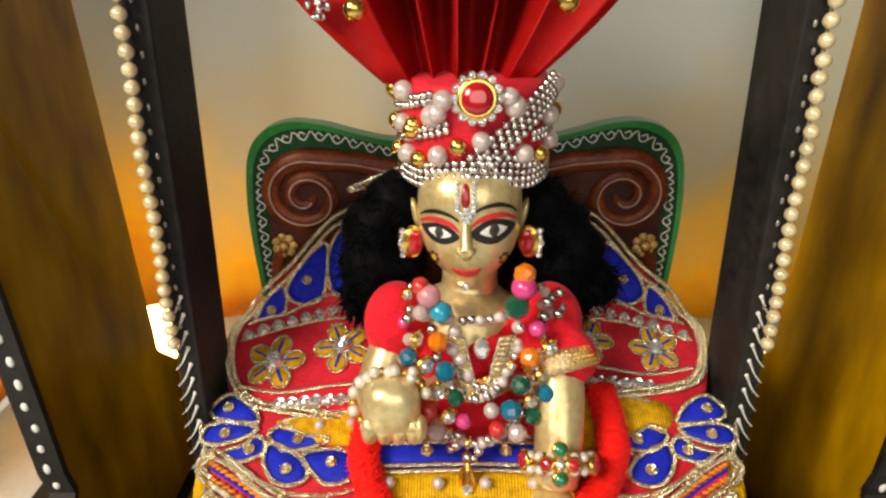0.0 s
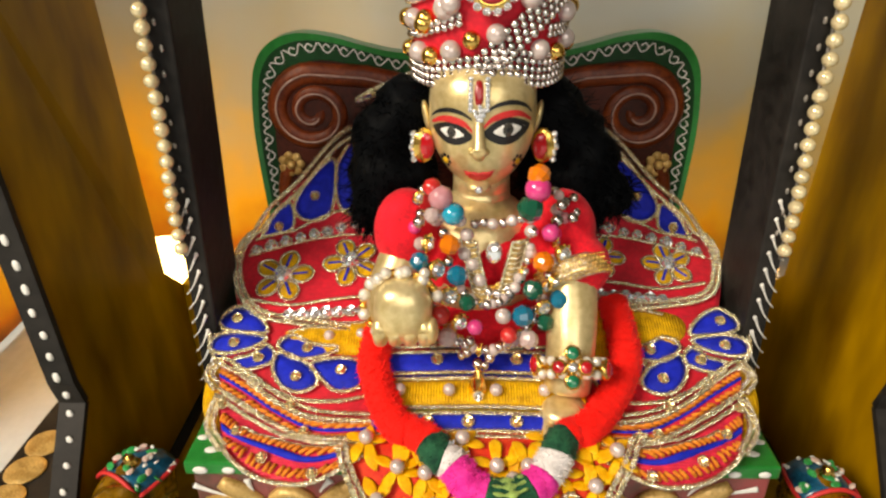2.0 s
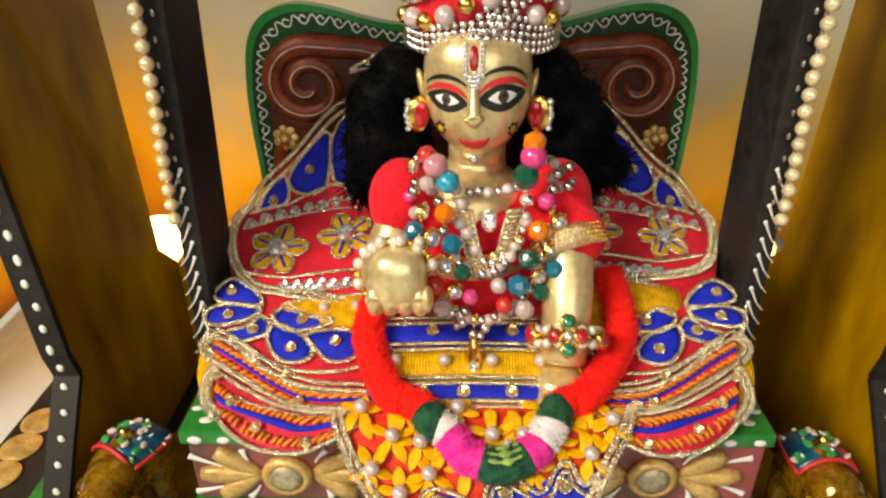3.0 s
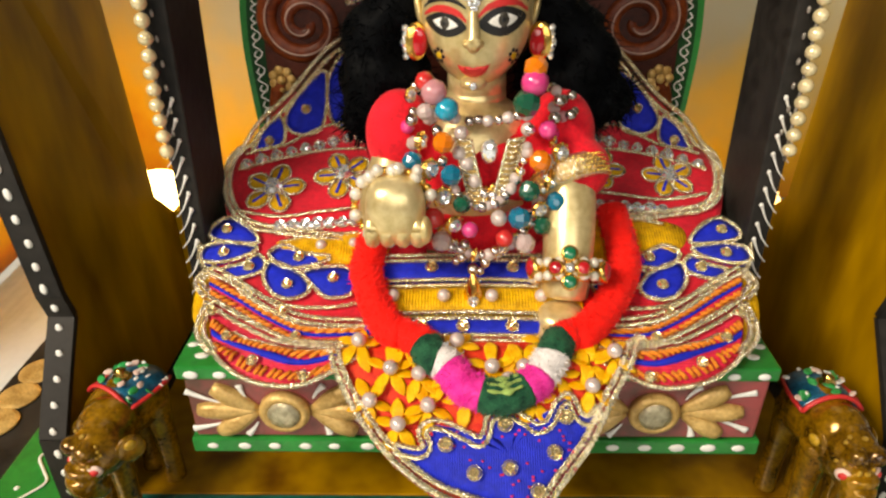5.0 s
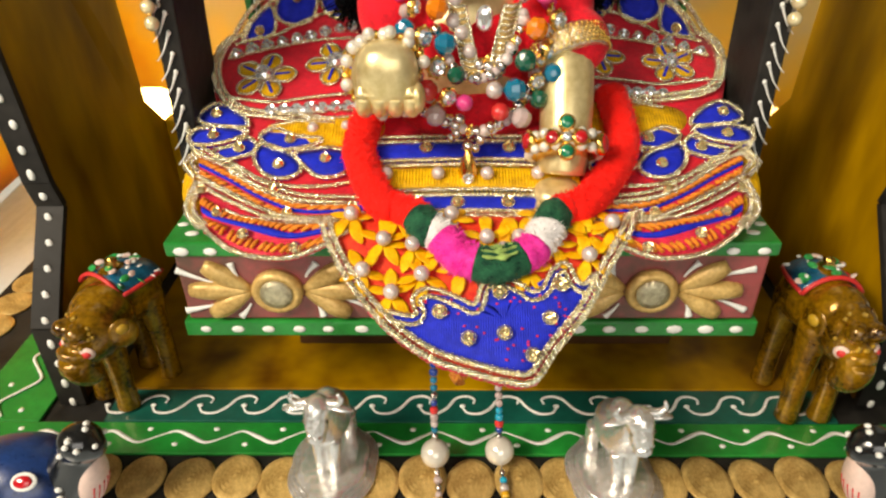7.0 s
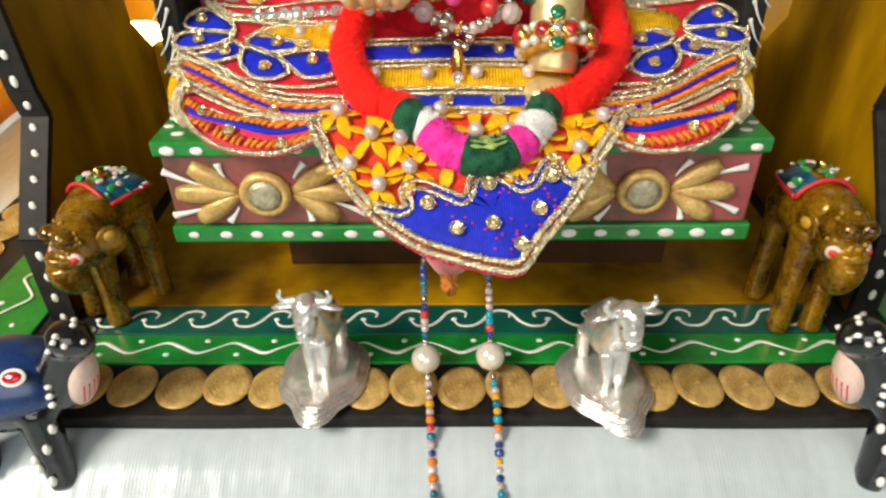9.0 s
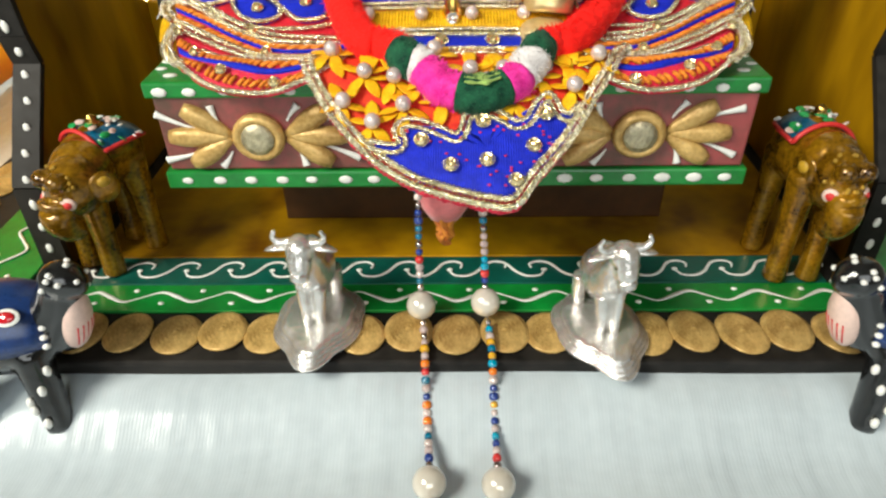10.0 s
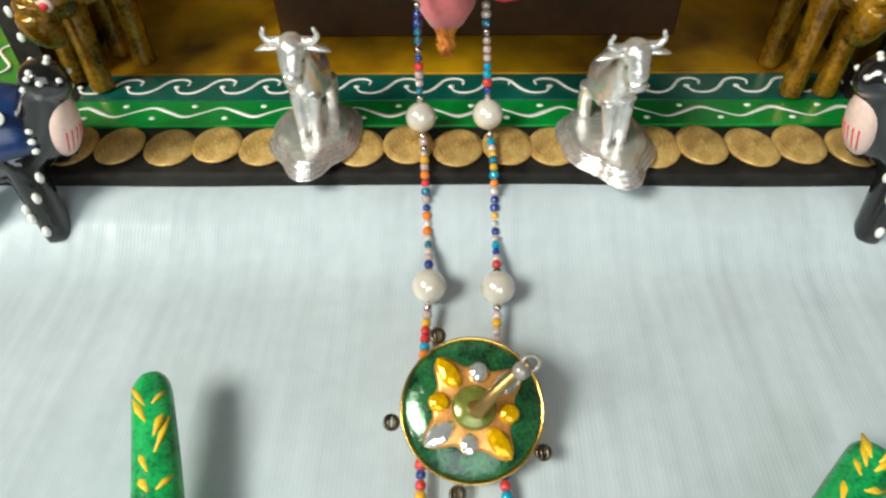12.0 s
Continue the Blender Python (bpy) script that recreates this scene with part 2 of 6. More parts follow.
def spline(pts, n=8, closed=False):
    """A smooth curve through the points, as Vectors."""
    p = [Vector(q) for q in pts]
    if len(p) < 3 and not closed:
        return [p[0].lerp(p[-1], i / n) for i in range(n + 1)]
    out = []
    last = len(p) if closed else len(p) - 1
    for i in range(last):
        if closed:
            a, b, c, d = p[i - 1], p[i], p[(i + 1) % len(p)], p[(i + 2) % len(p)]
        else:
            a, b, c, d = p[max(i - 1, 0)], p[i], p[i + 1], p[min(i + 2, len(p) - 1)]
        for k in range(n):
            t = k / n
            out.append(0.5 * ((2 * b) + (c - a) * t + (2 * a - 5 * b + 4 * c - d) * t * t + (3 * b - a - 3 * c + d) * t ** 3))
    if not closed:
        out.append(p[-1].copy())
    return out


def even(path, step, closed=False):
    """The path again, at even steps."""
    p = list(path) + ([path[0]] if closed else [])
    out, left = [p[0].copy()], step
    for a, b in zip(p, p[1:]):
        d = (b - a).length
        s = left
        while s <= d and d > 0:
            out.append(a.lerp(b, s / d))
            s += step
        left = s - d
    return out


def tube(bm, path, r, sides=8, closed=False, twist=0.0, rough=0.0, flat=1.0, mi=0, up=Vector((0, 0, 1))):
    """A tube along a path. r: radius or a function of 0 to 1. twist: turns a metre of a two-strand cord. flat: height against width."""
    n = len(path)
    rings, run = [], 0.0
    for i, q in enumerate(path):
        a = path[i - 1] if (i or closed) else path[0]
        b = path[(i + 1) % n] if (i < n - 1 or closed) else path[-1]
        t = (b - a).normalized() if (b - a).length > 1e-9 else Vector((1, 0, 0))
        ref = up if abs(t.dot(up)) < 0.95 else Vector((0, 1, 0))
        s = t.cross(ref).normalized()
        w = s.cross(t)
        if i:
            run += (q - path[i - 1]).length
        rad = r(i / max(1, n - 1)) if callable(r) else r
        ring = []
        for k in range(sides):
            an = 2 * math.pi * k / sides
            f = 1 + (0.3 * math.cos(2 * (an - twist * run * 2 * math.pi)) if twist else 0) + (random.uniform(-rough, rough) if rough else 0)
            ring.append(bm.verts.new(q + s * (rad * f * math.cos(an)) + w * (rad * f * flat * math.sin(an))))
        rings.append(ring)
    pairs = list(zip(rings, rings[1:])) + ([(rings[-1], rings[0])] if closed else [])
    for a, b in pairs:
        for k in range(sides):
            bm.faces.new((a[k], a[(k + 1) % sides], b[(k + 1) % sides], b[k])).material_index = mi
    if not closed:
        for ring in (rings[0], rings[-1]):
            bm.faces.new(ring).material_index = mi


def slab(bm, outline, k, thick, bevel=0.0, mi=0):
    """A board with the outline (u, v) and a thickness, put in place by the matrix k (u, v, w)."""
    a = [bm.verts.new(k @ Vector((u, v, 0))) for u, v in outline]
    b = [bm.verts.new(k @ Vector((u, v, thick))) for u, v in outline]
    fs = [bm.faces.new(a[::-1]), bm.faces.new(b)]
    n = len(a)
    for i in range(n):
        fs.append(bm.faces.new((a[i], a[(i + 1) % n], b[(i + 1) % n], b[i])))
    for f in fs:
        f.material_index = mi
    if bevel:
        es = [e for e in fs[1].edges] + [e for e in fs[0].edges]
        bmesh.ops.bevel(bm, geom=es, offset=bevel, segments=2, affect="EDGES", profile=0.5)


def gem(bm, c, r, h, m=None, seg=8, mi=0):
    """A brilliant: girdle, triangular crown facets and a sunken, many-sided heart."""
    k = Matrix.Translation(c) @ (m or Matrix())
    rows = []
    for j, (f, z) in enumerate(((0.9, 0.0), (1.0, 0.35), (0.7, 0.95), (0.4, 0.72))):
        rows.append([bm.verts.new(k @ Vector((r * f * math.cos(a), r * f * math.sin(a), h * z))) for a in (2 * math.pi * (i + 0.5 * (j % 2)) / seg for i in range(seg))])
    for j, (p, q) in enumerate(zip(rows, rows[1:])):
        for i in range(seg):
            n = (i + 1) % seg
            tri = ((p[i], p[n], q[i]), (p[n], q[n], q[i])) if j % 2 == 0 else ((p[i], q[n], q[i]), (p[i], p[n], q[n]))
            for t in tri:
                bm.faces.new(t).material_index = mi
    heart = bm.verts.new(k @ Vector((0, 0, h * 1.0)))
    for i in range(seg):
        bm.faces.new((rows[-1][i], rows[-1][(i + 1) % seg], heart)).material_index = mi
    bm.faces.new(rows[0][::-1]).material_index = mi


def blend(ob, voxel, smooth=6):
    """Melts the joined forms of a mesh into one body."""
    a = ob.modifiers.new("melt", "REMESH")
    a.mode, a.voxel_size, a.use_smooth_shade = "VOXEL", voxel, True
    b = ob.modifiers.new("soften", "SMOOTH")
    b.iterations, b.factor = smooth, 0.5
    return ob


# ---- room and table ----
def room():
    for name, lo, hi in (("wall_back", (-1.6, 1.25, -0.75), (1.6, 1.35, 1.75)), ("wall_left", (-1.7, -1.9, -0.75), (-1.6, 1.35, 1.75)),
                         ("wall_right", (1.6, -1.9, -0.75), (1.7, 1.35, 1.75)), ("wall_front", (-1.6, -2.0, -0.75), (1.6, -1.9, 1.75))):
        bm = bmesh.new()
        boxy(bm, lo, hi)
        tagged(part(name, bm, WALL, smooth=False), "plain cream painted room wall", "wall", kind="structure")
    bm = bmesh.new()
    boxy(bm, (-1.7, -2.0, 1.75), (1.7, 1.35, 1.85))
    tagged(part("ceiling", bm, WALL, smooth=False), "plain cream painted ceiling", "ceiling", kind="structure")
    bm = bmesh.new()
    boxy(bm, (-1.7, -2.0, -0.85), (1.7, 1.35, -0.75))
    tagged(part("floor", bm, WALL, smooth=False), "plain pale room floor", "floor", kind="structure")
    t = thing("table", "low table hidden under a white cloth", "table", (0, 0.2, -0.75))
    bm = bmesh.new()
    boxy(bm, (-0.62, -0.42, -0.05), (0.62, 0.78, -0.012), 0.004)
    part("tabletop", bm, WOOD, t)
    for x in (-0.57, 0.57):
        for y in (-0.37, 0.73):
            bm = bmesh.new()
            boxy(bm, (x - 0.03, y - 0.03, -0.75), (x + 0.03, y + 0.03, -0.05), 0.004)
            part("leg", bm, WOOD, t)


def step01(a, b, v):
    t = min(1, max(0, (v - a) / (b - a)))
    return t * t * (3 - 2 * t)


def cloth_z(x, y):
    """The height of the tablecloth, which rises a little where the throne stands."""
    z = 0.0125 * step01(0.096, 0.124, y) * (1 - step01(0.16, 0.26, abs(x)))
    z += 0.0012 * noise.noise((x * 14, y * 10, 0)) + 0.0007 * noise.noise((x * 40, y * 24, 3)) * (1 - step01(0.1, 0.13, y))
    return z - 0.001


def satin():
    m = mat("white_satin_weave", (0.505, 0.58, 0.625), 0.22, vary=0.05, scale=25, sheen=0.1, c2=(0.55, 0.625, 0.67), spec=0.7)
    n, l = m.node_tree.nodes, m.node_tree.links
    tc, w, nz, bn, bn2 = (n.new("ShaderNode" + k) for k in ("TexCoord", "TexWave", "TexNoise", "Bump", "Bump"))
    mp = n.new("ShaderNodeMapping")
    mp.inputs["Scale"].default_value = (2.2, 0.22, 1)
    l.new(tc.outputs["Object"], mp.inputs[0])
    w.bands_direction = "X"
    w.inputs["Scale"].default_value, w.inputs["Distortion"].default_value, w.inputs["Detail"].default_value = 260, 1.2, 2
    nz.inputs["Scale"].default_value = 30
    l.new(tc.outputs["Object"], w.inputs[0]), l.new(mp.outputs[0], nz.inputs[0])
    bn.inputs["Strength"].default_value, bn.inputs["Distance"].default_value = 0.07, 0.0004
    bn2.inputs["Strength"].default_value, bn2.inputs["Distance"].default_value = 0.32, 0.006
    l.new(w.outputs["Fac"], bn.inputs["Height"]), l.new(nz.outputs[0], bn2.inputs["Height"])
    l.new(bn2.outputs[0], bn.inputs["Normal"]), l.new(bn.outputs[0], n["Principled BSDF"].inputs["Normal"])
    return m


def tablecloth():
    bm = bmesh.new()
    xs = [-0.65 + 1.3 * i / 130 for i in range(131)]
    ys = [-0.45 + 1.26 * j / 150 for j in range(151)]
    g = [[bm.verts.new((x, y, cloth_z(x, y))) for x in xs] for y in ys]
    for a, b in zip(g, g[1:]):
        for i in range(len(xs) - 1):
            bm.faces.new((a[i], a[i + 1], b[i + 1], b[i]))
    rim = [e for e in bm.edges if e.is_boundary]
    d = bmesh.ops.extrude_edge_only(bm, edges=rim)
    for w in d["geom"]:
        if isinstance(w, bmesh.types.BMVert):
            w.co.z = -0.3
            w.co.x *= 1.02
    tagged(part("tablecloth", bm, satin()), "white satin tablecloth with a fine ribbed weave", "tablecloth")


def backdrop():
    """A soft printed curtain behind the throne: pale above, with a flame-coloured band below that holds painted lamp
    glow.
    """
    m = bpy.data.materials.new("curtain_print_and_glow")
    m.use_nodes = True
    n, l = m.node_tree.nodes, m.node_tree.links
    b = n["Principled BSDF"]
    b.inputs["Roughness"].default_value = 0.7
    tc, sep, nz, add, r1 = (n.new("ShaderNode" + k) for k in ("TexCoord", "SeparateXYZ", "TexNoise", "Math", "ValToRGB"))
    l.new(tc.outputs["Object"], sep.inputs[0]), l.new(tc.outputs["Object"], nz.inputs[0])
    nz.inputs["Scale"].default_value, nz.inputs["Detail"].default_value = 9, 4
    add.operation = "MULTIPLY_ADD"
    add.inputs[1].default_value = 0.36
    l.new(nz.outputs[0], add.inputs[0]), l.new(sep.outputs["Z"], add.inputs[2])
    # the warm lamp glow low on the curtain is part of these ramp colours
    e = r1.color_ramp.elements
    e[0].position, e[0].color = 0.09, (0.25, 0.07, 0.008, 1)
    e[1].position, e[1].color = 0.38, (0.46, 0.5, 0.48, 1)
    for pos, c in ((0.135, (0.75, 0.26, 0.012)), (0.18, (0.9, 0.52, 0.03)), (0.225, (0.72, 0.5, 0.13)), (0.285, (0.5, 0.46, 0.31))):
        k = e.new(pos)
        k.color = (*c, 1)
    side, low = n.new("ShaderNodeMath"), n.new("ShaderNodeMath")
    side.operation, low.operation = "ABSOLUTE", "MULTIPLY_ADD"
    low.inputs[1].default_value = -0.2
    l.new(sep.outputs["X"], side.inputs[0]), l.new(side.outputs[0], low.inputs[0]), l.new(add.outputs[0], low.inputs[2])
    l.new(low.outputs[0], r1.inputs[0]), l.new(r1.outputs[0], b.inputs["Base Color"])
    bm = bmesh.new()
    line = even(spline([(-0.318, 0.24, 0), (-0.322, 0.34, 0), (-0.324, 0.43, 0), (-0.3, 0.49, 0), (-0.2, 0.5, 0), (-0.1, 0.5, 0), (0.1, 0.5, 0), (0.35, 0.5, 0), (0.6, 0.5, 0)], 20), 0.006)
    rows = []
    for z in (0.004, 0.2, 0.4, 0.62, 0.9):
        row = []
        for i, p in enumerate(line):
            d = (line[min(i + 1, len(line) - 1)] - line[max(i - 1, 0)]).normalized()
            w = 0.006 * math.sin(i * 0.19 + 2 * noise.noise((i * 0.04, z, 1)))
            row.append(bm.verts.new((p.x - d.y * w, p.y + d.x * w, z)))
        rows.append(row)
    for a, c in zip(rows, rows[1:]):
        for i in range(len(line) - 1):
            bm.faces.new((a[i], a[i + 1], c[i + 1], c[i]))
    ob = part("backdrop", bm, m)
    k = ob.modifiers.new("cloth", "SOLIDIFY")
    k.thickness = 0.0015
    tagged(ob, "pale printed curtain with warm glow coloured into its flame-orange lower band", "curtain", kind="structure")


room()
tablecloth()
backdrop()


# ---- the throne ----
TOP = 0.0165
throne = thing("wooden_throne", "painted wooden throne with black dotted edges and gilt coins", "throne", (0, 0.2, 0.01))


def base_board():
    bm = bmesh.new()
    boxy(bm, (-0.235, 0.1275, 0.0085), (0.235, 0.335, TOP), 0.0012)
    part("base_board", bm, BLACKWOOD, throne, "black-stained base board", smooth=False)
    bm = bmesh.new()
    boxy(bm, (-0.148, 0.186, TOP + 0.0004), (0.148, 0.325, TOP + 0.0022), 0.0005)
    part("floor_panel", bm, WOOD, throne, "varnished brown wooden floor panel", smooth=False)
    for name, y0, y1, m in (("green_stripe", 0.1525, 0.168, GREEN), ("dark_green_stripe", 0.1684, 0.1858, DKGREEN)):
        half = 0.2 if m is GREEN else 0.1425
        bm = bmesh.new()
        boxy(bm, (-half, y0, TOP + 0.0003), (half, y1, TOP + 0.0018), 0.0005)
        part(name, bm, m, throne, smooth=False)
    z = TOP + 0.0022
    # running S-scrolls: a blob at the foot, a sweep up and a curl over the top
    x = -0.134
    while x < 0.134:
        s = random.uniform(0.95, 1.1)
        flip = -1 if 0.018 < x < 0.075 else 1
        bm = bmesh.new()
        p = [(x + flip * s * u, 0.177 + v, z) for u, v in ((-0.0095, -0.0012), (-0.0075, -0.0042), (-0.0028, -0.0046), (0.0012, -0.0018), (0.0048, 0.0034), (0.009, 0.0048), (0.0122, 0.0032), (0.0118, 0.0006))]
        tube(bm, spline(p, 5), lambda t: 0.00045 + 0.00025 * math.sin(math.pi * t), 5, flat=0.5)
        ball(bm, (x - flip * s * 0.0095, 0.1764, z), (0.0013, 0.001, 0.0005), 8, 5)
        part("white_scroll", bm, WHITE, throne)
        x += 0.0172 * s
    bm = bmesh.new()
    p, x, k = [], -0.195, 0
    while x < 0.195:
        p.append((x, 0.1605 + 0.0028 * math.sin(k * math.pi / 2), z - 0.0004))
        x, k = x + 0.0062 * random.uniform(0.9, 1.1), k + 1
    tube(bm, spline(p, 4), lambda t: 0.00065 + 0.0003 * math.sin(90 * t), 5, flat=0.45)
    for i in range(29):
        ball(bm, (-0.186 + i * 0.0127 + random.uniform(-0.001, 0.001), 0.1605 + (0.0037 if i % 2 else -0.0037), z - 0.0004), (0.0013, 0.001, 0.0005), 8, 5)
    part("white_wave", bm, WHITE, throne, "hand-painted white wave with dots")
    bm = bmesh.new()
    lathe(bm, [(0.0, 0), (0.0094, 0), (0.0098, 0.0005), (0.0094, 0.0012), (0.0084, 0.001), (0.0078, 0.002), (0.007, 0.001), (0.0061, 0.0021), (0.0053, 0.0011), (0.0044, 0.0022), (0.0036, 0.0012), (0.0026, 0.0023), (0.0016, 0.0014), (0.0006, 0.0024)], seg=22)
    first = part("coin", bm, GILT, throne)
    first.matrix_basis = pose(-0.2, 0.1415, TOP + 0.0002)
    for i in range(1, 25):
        again("coin", first, pose(-0.2 + i * 0.0167 + random.uniform(-0.0007, 0.0007), 0.1415 + random.uniform(-0.0008, 0.0008), TOP + 0.0002 + (i % 2) * 0.0003, random.uniform(-2, 2), random.uniform(-2, 2), random.uniform(-14, 14)) @ Matrix.Diagonal((random.uniform(0.87, 0.93), random.uniform(1.05, 1.13), 1, 1)), throne)
    for sx in (-1, 1):
        for j in range(7):
            again("coin", first, pose(sx * 0.222 + random.uniform(-0.001, 0.001), 0.152 + j * 0.0187, TOP + 0.0002, 0, 0, random.uniform(0, 360)), throne)
        bm = bmesh.new()
        boxy(bm, (min(sx * 0.2, sx * 0.168), 0.1684, TOP + 0.0003), (max(sx * 0.2, sx * 0.168), 0.33, TOP + 0.0016), 0.0005)
        part("green_side_strip", bm, GREEN, throne, smooth=False)
        bm = bmesh.new()
        tube(bm, spline([(sx * (0.184 + 0.005 * math.sin(k * math.pi / 2)), 0.17 + k * 0.007, TOP + 0.0022) for k in range(23)], 4), 0.0007, 5, flat=0.45)
        for k in range(11):
            ball(bm, (sx * (0.184 + (0.006 if k % 2 else -0.006)), 0.174 + k * 0.0142, TOP + 0.0018), (0.0012, 0.0012, 0.0005), 8, 5)
        part("white_wave", bm, WHITE, throne)


WING = [(0.192, 0.46), (0.2, 0.3), (0.2035, 0.18), (0.2055, 0.104), (0.2085, 0.0925), (0.194, 0.0735), (0.1805, 0.055), (0.1795, 0.0175), (0.318, 0.0175), (0.3175, 0.081), (0.2928, 0.1025), (0.2925, 0.2), (0.2925, 0.46)]


def wing(sx):
    """A side panel: brown inside, with a black edge that carries white dots. It flares outwards as it rises."""
    def flare(bm):
        for w in bm.verts:
            w.co.x += sx * 0.03 * max(0, w.co.z - 0.12)
    bm = bmesh.new()
    k = Matrix(((0, 0, sx, sx * 0.1545), (1, 0, 0, 0), (0, 1, 0, 0), (0, 0, 0, 1)))
    slab(bm, WING, k, 0.009, 0.0009)
    flare(bm)
    w = part("side_panel", bm, WOOD, throne, "varnished brown wooden side panel", smooth=False)
    edge = [Vector((sx * 0.159, y - 0.0006, z)) for y, z in WING[:8]]
    bm = bmesh.new()
    for a, b in zip(edge, edge[1:]):
        d = (b - a).normalized()
        nrm = Vector((0, d.z, -d.y)) if d.z < 0 else Vector((0, -d.z, d.y))
        q = [a + Vector((-0.0052, 0, 0)), a + Vector((0.0052, 0, 0)), b + Vector((0.0052, 0, 0)), b + Vector((-0.0052, 0, 0))]
        f = [bm.verts.new(p + nrm * 0.0012) for p in q]
        g = [bm.verts.new(p - nrm * 0.0015) for p in q]
        bm.faces.new(f), bm.faces.new(g[::-1])
        for i in range(4):
            bm.faces.new((f[i], f[(i + 1) % 4], g[(i + 1) % 4], g[i]))
    flare(bm)
    strip = part("black_edge", bm, BLACKWOOD, throne, "black painted front edge", smooth=False)
    bm = bmesh.new()
    for q in even(edge, 0.0098)[1:]:
        ball(bm, q + Vector((random.uniform(-0.0006, 0.0006), -0.0014, 0)), (0.0015, 0.0007, 0.0021 * random.uniform(0.85, 1.15)), 8, 6)
    flare(bm)
    part("white_dots", bm, WHITE, strip, "hand-painted white dots")
    bm = bmesh.new()
    slab(bm, [(y - 0.0005, z) for y, z in WING[:8]] + [(0.2, 0.0175), (0.2, 0.06), (0.2175, 0.088), (0.213, 0.11), (0.21, 0.46)], Matrix(((0, 0, sx, sx * 0.1636), (1, 0, 0, 0), (0, 1, 0, 0), (0, 0, 0, 1))), 0.0008)
    flare(bm)
    part("green_outer_edge", bm, GREEN, w, "green painted outer border", smooth=False)


base_board()
wing(-1)
wing(1)
bm = bmesh.new()
boxy(bm, (-0.1542, 0.309, TOP + 0.002), (0.1542, 0.317, 0.088), 0.001)
part("low_back_panel", bm, WOOD, throne, "low varnished brown back panel", smooth=False)


# ---- the seat ----
seat = thing("swing_seat", "low painted wooden seat with a scrolled green-edged back", "seat", (0, 0.23, 0.02))
SF, SB, SX = 0.168, 0.292, 0.1


def painted_dots(bm, a, b, step, r, nrm):
    a, b = Vector(a), Vector(b)
    n = max(1, int((b - a).length / step))
    d = (b - a).normalized()
    rot = nrm.to_track_quat("Z", "Y").to_matrix().to_4x4()
    for i in range(n):
        q = a.lerp(b, (i + 0.5) / n) + d * random.uniform(-0.0006, 0.0006)
        s = random.uniform(0.75, 1.2)
        ball(bm, q, (r * s * 1.35, r * s * 0.85, 0.0004), 8, 5, rot)


